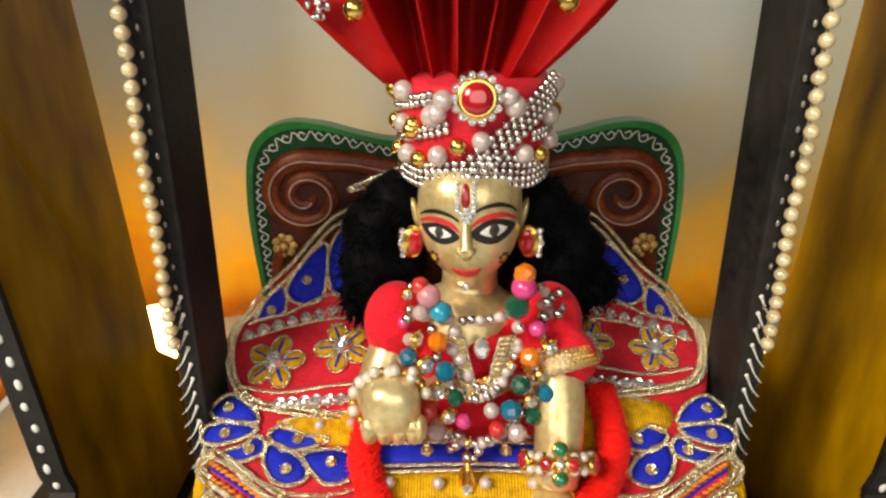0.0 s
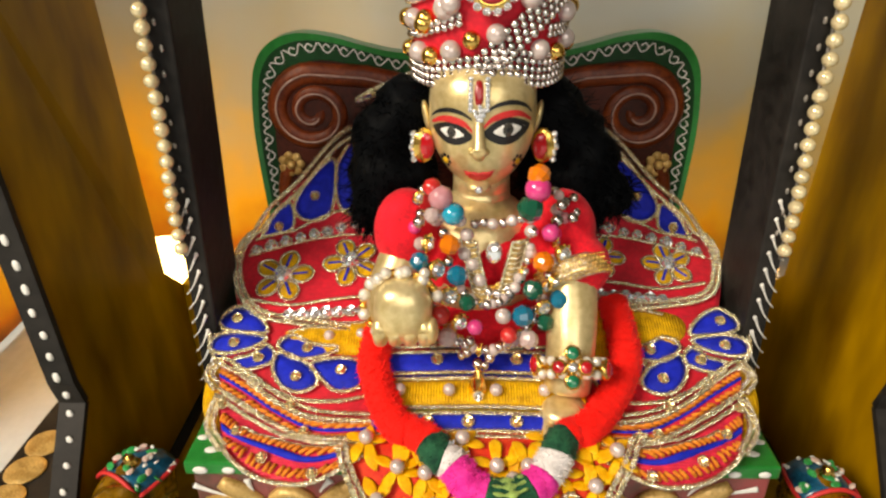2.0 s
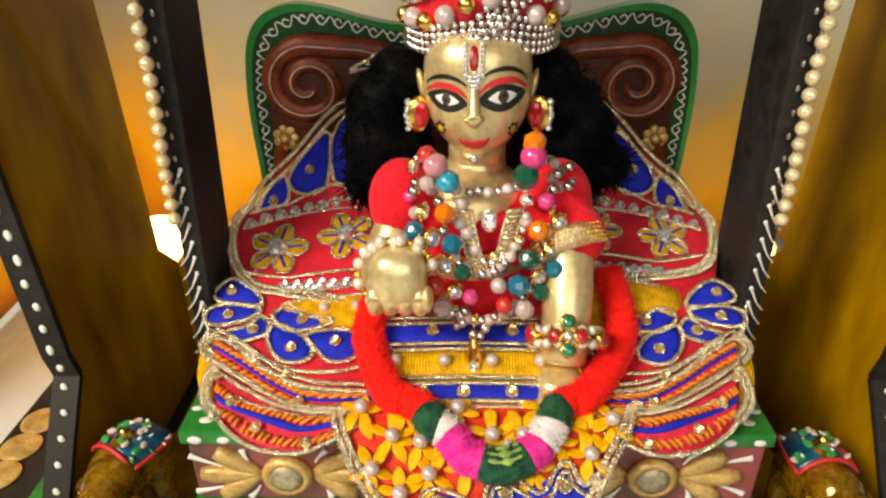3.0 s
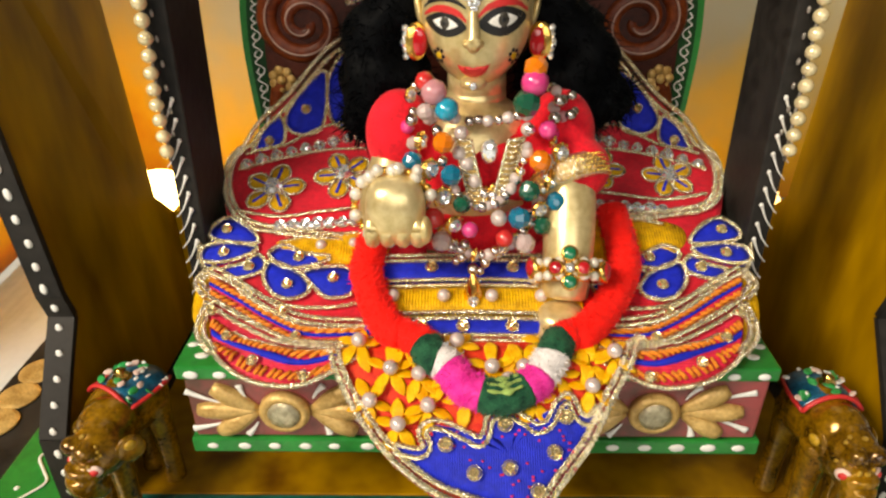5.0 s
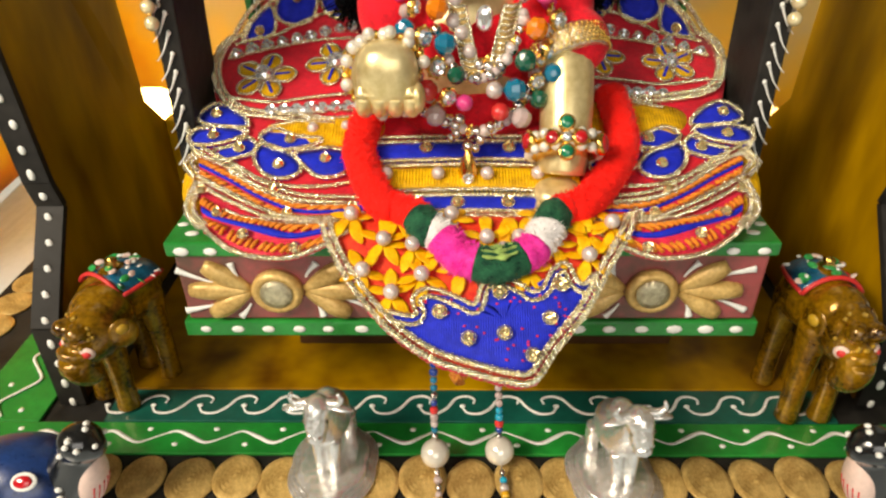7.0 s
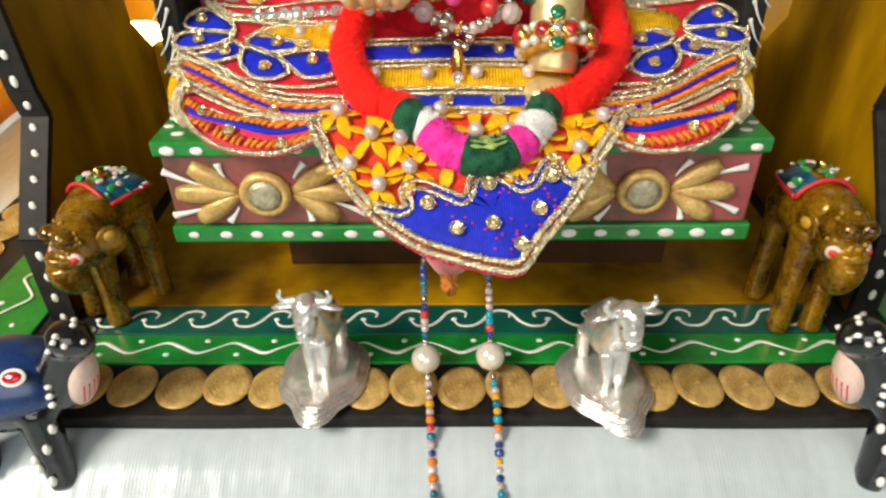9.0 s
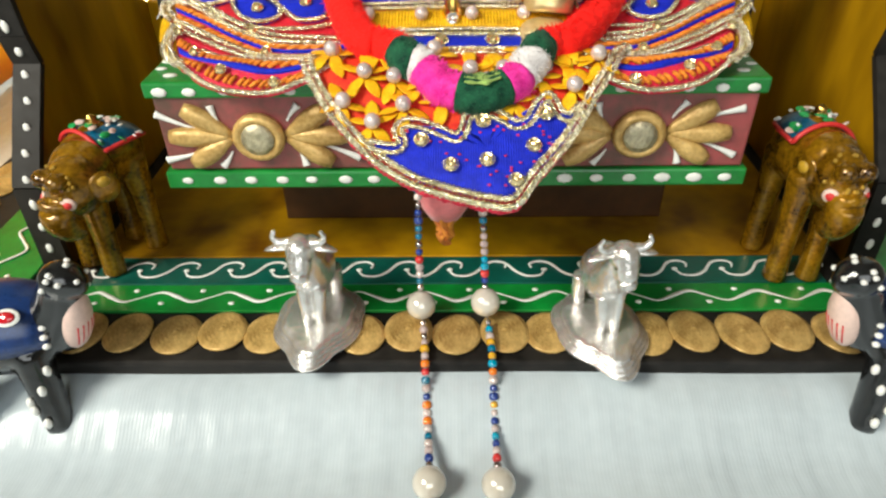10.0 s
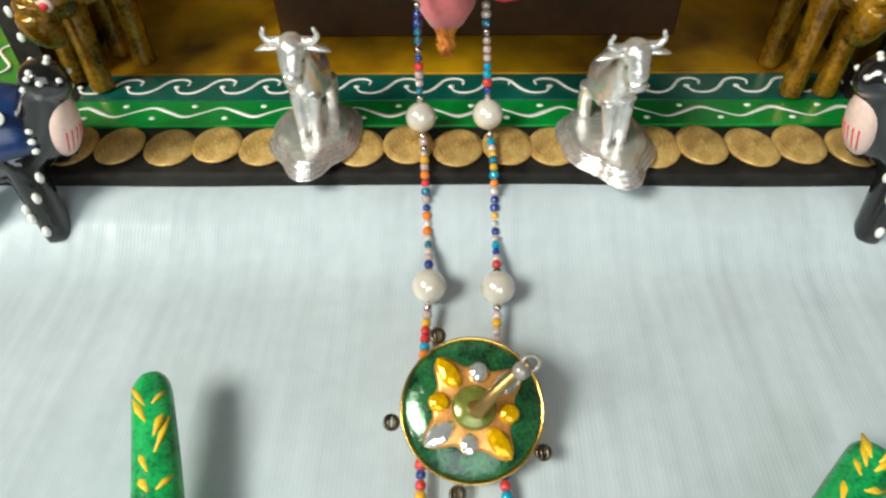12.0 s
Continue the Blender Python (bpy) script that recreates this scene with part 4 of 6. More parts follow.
def band(name, low, high, material, lift, h, label="", n=6):
    """A padded strip between two curves."""
    a, b = spline([(x, y, 0) for x, y in low], n), spline([(x, y, 0) for x, y in high], n)
    m = min(len(a), len(b))
    bm = bmesh.new()
    rows = []
    for j in range(7):
        t = j / 6
        rows.append([bm.verts.new(on(*(a[i].lerp(b[i], t)).to_2d(), lift + h * math.sin(math.pi * t) ** 0.5 - (0.0012 if t in (0, 1) else 0))) for i in range(m)])
    for p, q in zip(rows, rows[1:]):
        for i in range(m - 1):
            bm.faces.new((p[i], p[i + 1], q[i + 1], q[i]))
    return part(name, bm, material, dress, label)


def cord(pts, lift=0.0022, r=0.0008, closed=False, double=False, n=6):
    sp = spline([(x, y, 0) for x, y in pts], n, closed)
    for off in ((-0.0011, 0.0011) if double else (0,)):
        path = []
        for i, q in enumerate(sp):
            d = (sp[(i + 1) % len(sp)] - sp[i - 1]) if (closed or 0 < i < len(sp) - 1) else (sp[min(i + 1, len(sp) - 1)] - sp[max(i - 1, 0)])
            d = d.normalized() if d.length else Vector((1, 0, 0))
            path.append(on(q.x - d.y * off, q.y + d.x * off, lift))
        path = even(path, 0.00055, closed)
        bm = bmesh.new()
        tube(bm, path, r * 0.92, 6, closed, twist=330, rough=0.14)
        part("gold_cord", bm, CORD, dress, smooth=False)


STONE = {}


def stone(x, y, r, kind, lift=0.0012):
    """A set stone or a pearl on the dress."""
    r *= 1.2 if kind == "clear" else 1.0
    m = Matrix.Translation(on(x, y, lift)) @ dn(y).to_track_quat("Z", "Y").to_matrix().to_4x4() @ pose(0, 0, 0, 0, 0, random.uniform(0, 90)) @ Matrix.Diagonal((r, r, r, 1))
    name = {"amber": "amber_stone", "clear": "clear_stone", "pearl": "pearl"}[kind]
    if kind not in STONE:
        bm = bmesh.new()
        if kind == "pearl":
            ball(bm, (0, 0, 0.5), 1, 14, 10)
            STONE[kind] = part(name, bm, PINKPEARL, dress)
        else:
            lathe(bm, [(0.0, 0), (1.12, 0), (1.15, 0.25), (0.95, 0.35)], (0, 0, 0), 12, mi=1)
            gem(bm, (0, 0, 0.2), 1.0, 0.75, None, 10)
            STONE[kind] = part(name, bm, [AMBERGEM if kind == "amber" else CRYSTAL, CORD], dress, smooth=False)
        STONE[kind].matrix_basis = m
        return STONE[kind]
    return again(name, STONE[kind], m, dress)


def flower(cx, cy, r, turn, petals=5):
    for j in range(petals):
        a = turn + 2 * math.pi * j / petals
        d, w = Vector((math.cos(a), math.sin(a))), Vector((-math.sin(a), math.cos(a)))
        P = lambda u, v: (cx + (d.x * u + w.x * v) * r, cy + (d.y * u + w.y * v) * r)
        loop = [P(0.22, 0), P(0.5, 0.3), P(0.82, 0.27), P(1.0, 0), P(0.82, -0.27), P(0.5, -0.3)]
        puff("petal", loop, YELLOW, 0.0012, 0.0012, smooth=4, rings=3)
        cord(loop, 0.0019, 0.0006, True)
        bm = bmesh.new()
        tube(bm, [on(*P(0.32 + 0.5 * t, 0), 0.0026) for t in (0, 0.33, 0.66, 1)], 0.0006, 6, flat=0.6)
        part("blue_stitch", bm, BLUE, dress)
    stone(cx, cy, r * 0.26, "clear", 0.002)


def hatch(low, high, n, material, lift, r=0.0007):
    """Slanting satin stitches between two curves."""
    a, b = spline([(x, y, 0) for x, y in low], 12), spline([(x, y, 0) for x, y in high], 12)
    bm = bmesh.new()
    for i in range(n):
        t = i / n
        p = a[int(t * (len(a) - 1))]
        q = b[min(len(b) - 1, int((t + 0.07) * (len(b) - 1)))]
        tube(bm, [on(p.x, p.y, lift), on((p.x + q.x) / 2, (p.y + q.y) / 2, lift + 0.0005), on(q.x, q.y, lift)], r, 5)
    tagged(part("stitches", bm, material, dress, "slanting orange stitches"), kind="stuff")


def dress_half(s):
    M = lambda pts: mirror(mm(pts), s)
    # the cloth beneath
    puff("red_cloth", M([(20, 184), (45, 166), (70, 162), (84, 168), (92, 186), (95, 206), (98, 224), (93, 222), (99, 240), (97, 258), (86, 268), (70, 276), (45, 280), (20, 262)]), RED, 0.0005, 0.0006, "red satin ground cloth", 8)
    puff("yellow_fold", M([(84, 172), (97, 184), (99, 200), (94, 206), (88, 190)]), YELLOW, -0.0005, 0.0004, "mustard fold of cloth", 3)
    # upper wing
    wingline = M([(40, 288), (58, 284), (76, 273), (90.5, 266), (98.5, 255), (97, 241), (90, 231), (73, 227), (48, 225)] if s > 0 else [(40, 288), (58, 284), (76, 273), (90.5, 265), (98.5, 253), (96, 236), (86, 223), (70, 219), (48, 216)])
    cord(wingline, 0.0024, 0.0011, double=True)
    for lobe in ([(42, 286), (52, 284), (60, 277), (58, 268), (48, 268)], [(61, 279), (72, 274), (78, 268), (72, 265), (62, 267)], [(80, 269), (88, 265), (91, 259), (84, 261), (78, 264)]):
        puff("blue_lobe", M(lobe), BLUE, 0.001, 0.0015, smooth=4, rings=3)
        cord(M(lobe), 0.0022, 0.0009, True)
        cx, cy = sum(p[0] for p in lobe) / len(lobe), sum(p[1] for p in lobe) / len(lobe)
        stone(s * cx / 1000, cy / 1000, 0.0019, "amber", 0.0026)
    cord(M([(42, 268), (60, 267), (78, 262.5), (94, 257)]), 0.002, 0.0008)
    cord(M([(40, 260.5), (60, 259.5), (78, 255), (95, 249)]), 0.002, 0.0008)
    for i in range(9):
        t = i / 8
        stone(s * (0.046 + 0.046 * t), 0.2645 - 0.0105 * t * t - 0.002 * t, 0.0021 * random.uniform(0.85, 1.1), "clear")
    flower(s * 0.0785, 0.2395 if s < 0 else 0.2455, 0.0122 if s < 0 else 0.0105, math.radians(90 + s * 10))
    flower(s * 0.0515, 0.2465 if s < 0 else 0.2495, 0.0118 if s < 0 else 0.0102, math.radians(90 - s * 25))
    dy = 8 if s > 0 else 0
    cord(M([(38, 231 + dy), (58, 228.5 + dy), (74, 226 + dy), (92, 229 + dy)]), 0.002, 0.0008)
    cord(M([(38, 219 + dy), (58, 217.5 + dy), (72, 214.5 + dy)]), 0.002, 0.0008)
    for i in range(8):
        stone(s * (0.04 + 0.0047 * i), 0.2245 - 0.00045 * i + dy / 1000, 0.0022 * random.uniform(0.88, 1.1), "clear")
    puff("mustard_band", M([(32, 219), (56, 217.5), (73, 214.5), (64, 209), (52, 206), (34, 207)] if s < 0 else [(36, 229), (58, 226.5), (77, 222.5), (78, 214), (64, 205), (50, 198), (40, 202)]), YELLOW, 0.002 if s < 0 else 0.0014, 0.0012 if s < 0 else 0.0003, "mustard embroidered band", 3, 4)
    stone(s * 0.056, 0.2125 + dy / 1000, 0.0021, "pearl", 0.002)
    stone(s * 0.044, 0.2135 + dy / 1000, 0.002, "pearl", 0.002)
    # fan of blue lobes
    for lobe, st in (([(80, 214), (86, 222), (94, 225), (99.5, 219), (95, 215)], (92.5, 219.5)), ([(80, 212), (90, 214), (99, 212.5), (100, 207), (93, 205.5), (84, 208)], (91.5, 209.5)),
                     ([(79, 209), (84, 205), (90, 203), (87, 199), (79, 200.5), (75, 204)], (81, 203.5)), ([(74, 206), (75, 199), (70, 192.5), (63, 191), (58, 194.5), (62, 201)], (66, 196.5)),
                     ([(61, 202), (57, 196), (51, 191.5), (43, 193), (41, 200), (48, 204)], (50, 199)), ([(75, 209), (68, 203.5), (58, 204.5), (52, 207 if s > 0 else 208), (62, 209.5), (70, 213)], (63.5, 207.5))):
        puff("blue_lobe", M(lobe), BLUE, 0.0011, 0.0016, smooth=5, rings=3)
        cord(M(lobe), 0.0024, 0.0009, True)
        stone(s * st[0] / 1000, st[1] / 1000, 0.0019, "amber", 0.0028)
    cord(M([(101, 226), (102, 214), (97, 203), (88, 198.5), (76, 193), (64, 188.5), (50, 188), (40, 190)]), 0.0019, 0.0009)
    # two leaves under the fan
    for rows in (([(95, 203), (84, 197), (70, 188), (56, 183), (34, 182)], [(93, 192), (82, 186), (68, 178.5), (54, 173.5), (34, 176)]), ([(92, 190), (83, 184.5), (70, 178), (56, 173), (34, 173)], [(86, 169), (76, 163), (66, 160.5), (54, 161), (38, 168)])):
        hi, lo = (M(r) for r in rows)
        mid = [((a[0] * 0.55 + b[0] * 0.45), (a[1] * 0.55 + b[1] * 0.45)) for a, b in zip(hi, lo)]
        m1 = [((a[0] * 0.72 + b[0] * 0.28), (a[1] * 0.72 + b[1] * 0.28)) for a, b in zip(hi, lo)]
        m2 = [((a[0] * 0.28 + b[0] * 0.72), (a[1] * 0.28 + b[1] * 0.72)) for a, b in zip(hi, lo)]
        m3 = [((a[0] * 0.12 + b[0] * 0.88), (a[1] * 0.12 + b[1] * 0.88)) for a, b in zip(hi, lo)]
        band("pink_leaf", lo, hi, PINK, 0.0009, 0.0008, "pink-red embroidered leaf")
        band("blue_stripe", [((a[0] * 0.4 + b[0] * 0.6), (a[1] * 0.4 + b[1] * 0.6)) for a, b in zip(hi, lo)], mid, BLUE, 0.0016, 0.001)
        hatch(mid, m1, 22, ORANGE, 0.0022)
        hatch(m3, m2, 20, ORANGE, 0.002)
        cord(hi, 0.0026, 0.0009, double=True)
        cord(lo, 0.0024, 0.0009)
        cord(m1[1:], 0.0025, 0.0006)
        cord([hi[0]] + [((hi[0][0] + lo[0][0]) / 2 + s * 0.004, (hi[0][1] + lo[0][1]) / 2)] + [lo[0]], 0.0022, 0.001, double=True)
    for x, y in ((66, 186), (72, 167), (83, 177), (55, 163), (90, 186), (60, 177)):
        stone(s * x / 1000, y / 1000, 0.0017, "amber", 0.0028)


dress_half(-1)
dress_half(1)


def dress_front():
    # bands below the figure's waist
    W = 0.037
    for name, y0, y1, m, lift in (("blue_band", 0.198, 0.207, BLUE, 0.0018), ("mustard_band", 0.1855, 0.1965, YELLOW, 0.0022), ("blue_band", 0.1775, 0.184, BLUE, 0.0018)):
        band(name, [(-W, y0 - 0.001), (0, y0), (W, y0 - 0.001)], [(-W, y1 - 0.001), (0, y1), (W, y1 - 0.001)], m, lift, 0.0014)
    for y in (0.2075, 0.1973, 0.1848, 0.1765):
        cord([(-W, y - 0.001), (0, y), (W, y - 0.001)], 0.003, 0.00085, double=True)
    for x in (-0.028, -0.0105, 0.006, 0.023):
        stone(x, 0.191, 0.0023, "pearl", 0.0036)
    for x in (-0.018, -0.004, 0.0125, 0.026):
        stone(x, 0.1805, 0.0021, "amber", 0.0032)
    for x in (-0.015, 0.014):
        stone(x, 0.203, 0.0021, "amber", 0.0032)
    # the apron: orange flowers above a blue point
    edge = mm([(-46, 169), (-38, 156), (-26, 143.5), (-13.5, 135.5), (-2, 131.8), (10, 129.2), (17, 129.2), (23, 136), (33, 146), (41.5, 158), (49, 168), (55, 177)])
    full = edge + mm([(30, 178), (0, 179), (-30, 178)])
    puff("apron", full, ORANGERED, 0.0022, 0.001, "red apron ground sewn with orange flowers", 8, 4)
    tip = mm([(-25, 144.2), (-18, 143), (-15.2, 144.5), (-16.5, 148.5), (-12, 150.2), (-4, 147.6), (0.5, 145.8), (2.8, 148), (4.5, 152.2), (10, 152.8), (15, 151), (18, 149.2), (22, 150.5), (25, 155), (28.5, 157), (31, 152.6), (34, 151.3), (38, 154.5), (33, 146), (23, 136.6), (16.5, 130.2), (10, 130), (-2, 132.6), (-13.5, 136.3)])
    puff("blue_point", tip, BLUE, 0.0036, 0.0012, "blue embroidered point", 5, 3)
    cord(tip[:18], 0.0046, 0.0009, double=True, n=5)
    cord(edge, 0.0042, 0.0011, double=True, n=8)
    for x, y in ((8.5, 150), (-9.5, 145), (-1, 138.3), (9.5, 139.6), (23, 143.4), (27, 152), (17.5, 134.2)):
        stone(x / 1000, y / 1000, 0.0021, "amber", 0.0052)
    # orange flowers with a pearl each, and the red mosaic between them
    spots = mm([(-38, 171), (-18, 163), (-33, 156), (-15, 154.8), (44, 168), (5, 165), (10, 161.5), (-27, 164.5), (36, 160), (-6, 171), (22, 172), (26, 163), (-24, 150), (-3, 157), (18, 156), (33, 171), (-8, 163), (-23, 171), (15, 165), (37, 166)])
    for j, (x, y) in enumerate(spots):
        turn = random.uniform(0, 2)
        bm = bmesh.new()
        for k in range(5):
            a = turn + k * math.pi / 2.5
            d = Vector((math.cos(a), math.sin(a)))
            L = 0.0078 * random.uniform(0.88, 1.1)
            tube(bm, [on(x + d.x * L * t, y + d.y * L * t, 0.0039 + 0.0004 * math.sin(math.pi * t)) for t in (0.1, 0.3, 0.5, 0.7, 0.88, 1.0)], lambda t: 0.0002 + 0.0021 * math.sin(math.pi * min(1, 0.1 + 0.89 * t)) ** 1.3, 8, flat=0.055)
        part("orange_flower", bm, GOLDTHREAD, dress, "orange satin-stitched flower")
        if j < 9 or j % 3 == 0:
            stone(x, y, 0.0025, "pearl", 0.0046)
    # scattered red stitches on the blue point
    bm = bmesh.new()
    for _ in range(60):
        x, y = random.uniform(-0.016, 0.03), random.uniform(0.132, 0.15)
        if abs(x - 0.014) < (y - 0.129) * 1.5:
            ball(bm, on(x, y, 0.0049), (0.0005, 0.0004, 0.0003), 6, 4)
    tagged(part("red_flecks", bm, PINK, dress), kind="stuff")
    # red hem under the cord
    bm = bmesh.new()
    sp = even([on(v.x, v.y - 0.0012, 0.0022) for v in spline([(x, y, 0) for x, y in edge], 8)], 0.0008)
    tube(bm, sp, 0.0011, 6, rough=0.35)
    part("red_hem", bm, PINK, dress, "frayed pink-red hem")


dress_front()


def collar_point():
    """The stiff pointed end of the collar that stands out beside the wig."""
    a, b = Vector((-0.0475, 0.262, 0.1985)), Vector((-0.016, 0.25, 0.2125))
    d = b - a
    up = Vector((0.1, -0.5, 0.6)).normalized()
    top = [a + d * t + up * (0.0042 * math.sin(math.pi * (0.05 + 0.55 * t))) for t in (i / 10 for i in range(11))]
    low = [a + d * t - up * (0.0048 * math.sin(math.pi * (0.02 + 0.55 * t))) for t in (i / 10 for i in range(11))]
    bm = bmesh.new()
    p, q = [bm.verts.new(v) for v in top], [bm.verts.new(v) for v in low]
    p2, q2 = [bm.verts.new(v + Vector((0, 0.0012, 0))) for v in top], [bm.verts.new(v + Vector((0, 0.0012, 0))) for v in low]
    for i in range(10):
        bm.faces.new((p[i], p[i + 1], q[i + 1], q[i])), bm.faces.new((p2[i], q2[i], q2[i + 1], p2[i + 1]))
        bm.faces.new((p[i], p2[i], p2[i + 1], p[i + 1])), bm.faces.new((q[i], q[i + 1], q2[i + 1], q2[i]))
    part("collar_point", bm, BLUE, dress, "stiff blue collar point")
    for line in (top, low):
        bm = bmesh.new()
        tube(bm, even(line, 0.00055), 0.0009, 6, twist=330, rough=0.12)
        part("gold_cord", bm, CORD, dress)
    for t in (0.25, 0.5, 0.75):
        bm = bmesh.new()
        gem(bm, a + d * t + Vector((0, -0.0006, 0)), 0.0017, 0.0012, pose(0, 0, 0, 70), 9)
        part("amber_stone", bm, AMBERGEM, dress, smooth=False)


collar_point()


# ---- blouse, wig and turban ----
def blouse():
    t = thing("blouse", "red velvet blouse with gold mesh trim and short sleeves", "blouse", (0, 0.23, 0.115))
    bm = bmesh.new()
    ball(bm, (0.001, 0.2305, 0.148), (0.0285, 0.0228, 0.0225), 32, 20)
    ball(bm, (0.001, 0.232, 0.126), (0.031, 0.0275, 0.016), 28, 14)
    ball(bm, (-0.0258, 0.2215, 0.161), (0.0125, 0.0128, 0.0162), 20, 14)
    ball(bm, (0.0298, 0.2215, 0.161), (0.0125, 0.0125, 0.016), 20, 14)
    ball(bm, (0.0338, 0.2125, 0.1518), (0.0132, 0.0112, 0.012), 20, 14)
    ob = blend(part("bodice", bm, REDVELVET, t, "red velvet bodice"), 0.0011, 8)
    # gold mesh cuff on the sleeve, and the gold V at the neck
    bm = bmesh.new()
    c, ax = Vector((0.0335, 0.2105, 0.1485)), Vector((0.28, -0.62, -0.75)).normalized()
    q = ax.to_track_quat("Z", "Y").to_matrix().to_4x4()
    lathe(bm, [(0.0124, -0.0055), (0.0133, -0.003), (0.0133, 0.0), (0.0128, 0.0026), (0.0118, 0.0028)], c, 40, q)
    cuff = part("sleeve_trim", bm, CORD, t, "gold sequin mesh trim")
    bm = bmesh.new()
    for k in range(5):
        for j in range(46):
            a = 2 * math.pi * (j + 0.5 * (k % 2)) / 46
            ball(bm, Matrix.Translation(c) @ q @ Vector((0.0134 * math.cos(a), 0.0134 * math.sin(a), -0.004 + k * 0.0015)), 0.0006, 5, 4)
    tagged(part("sequin_scatter", bm, GOLD, cuff), kind="stuff")
    for sx in (-1, 1):
        inner = [Vector((0.0045 + sx * (0.0062 - 0.0052 * u), 0.2025 - 0.0035 * u, 0.166 - 0.022 * u)) for u in (i / 12 for i in range(13))]
        outer = [q + Vector((sx * 0.0052, 0.0012, 0.0006)) for q in inner]
        bm = bmesh.new()
        for line in (inner, outer):
            tube(bm, even(line, 0.0005), 0.0006, 6, twist=300, rough=0.15)
        for q, w in zip(inner, outer):
            tube(bm, [q, q.lerp(w, 0.5) + Vector((0, -0.0005, -0.0008)), w], 0.00055, 5)
        lapel = part("neck_trim", bm, CORD, t, "gold mesh lapel")
        bm = bmesh.new()
        a, b = [bm.verts.new(q + Vector((0, 0.0005, 0))) for q in inner], [bm.verts.new(q + Vector((0, 0.0005, 0))) for q in outer]
        for i in range(12):
            bm.faces.new((a[i], a[i + 1], b[i + 1], b[i]))
        part("mesh_ground", bm, GILT, lapel).modifiers.new("cloth", "SOLIDIFY").thickness = 0.0006


def wig():
    t = thing("wig", "bushy black hair wig beneath the turban", "wig", (0, 0.24, 0.16))
    for sx in (-1, 1):
        bm = bmesh.new()
        lobes = [(0.026, 0.242, 0.2, 0.0125), (0.034, 0.243, 0.19, 0.0135), (0.0365, 0.241, 0.176, 0.0135), (0.0385, 0.238, 0.1635, 0.0105), (0.028, 0.243, 0.176, 0.013)]
        if sx > 0:
            lobes += [(0.0505, 0.238, 0.1695, 0.0085), (0.041, 0.24, 0.183, 0.011)]
        for x, y, z, r in lobes:
            ball(bm, (sx * x, y, z), r, 18, 12)
        for w in bm.verts:
            w.co += Vector(noise.noise_vector(w.co * 160)) * 0.003
        lump = blend(part("hair_side", bm, HAIR, t, "bushy black hair"), 0.0016, 6)
        bm = bmesh.new()
        for _ in range(3200):
            x, y, z, r = random.choice(lobes)
            d = Vector((random.gauss(0, 1), random.gauss(-0.5, 1), random.gauss(0, 1))).normalized()
            a = Vector((sx * x, y, z)) + d * r * 0.9
            side = Vector((random.gauss(0, 1), random.gauss(0, 1), random.gauss(-0.7, 1))).normalized()
            L = random.uniform(0.003, 0.006)
            tube(bm, [a, a + d * L * 0.25 + side * L * 0.5, a + d * L * 0.3 + side * L], lambda u: 0.00028 * (1 - 0.7 * u), 3)
        tagged(part("loose_hair", bm, HAIR, lump, "loose black strands"), kind="stuff")


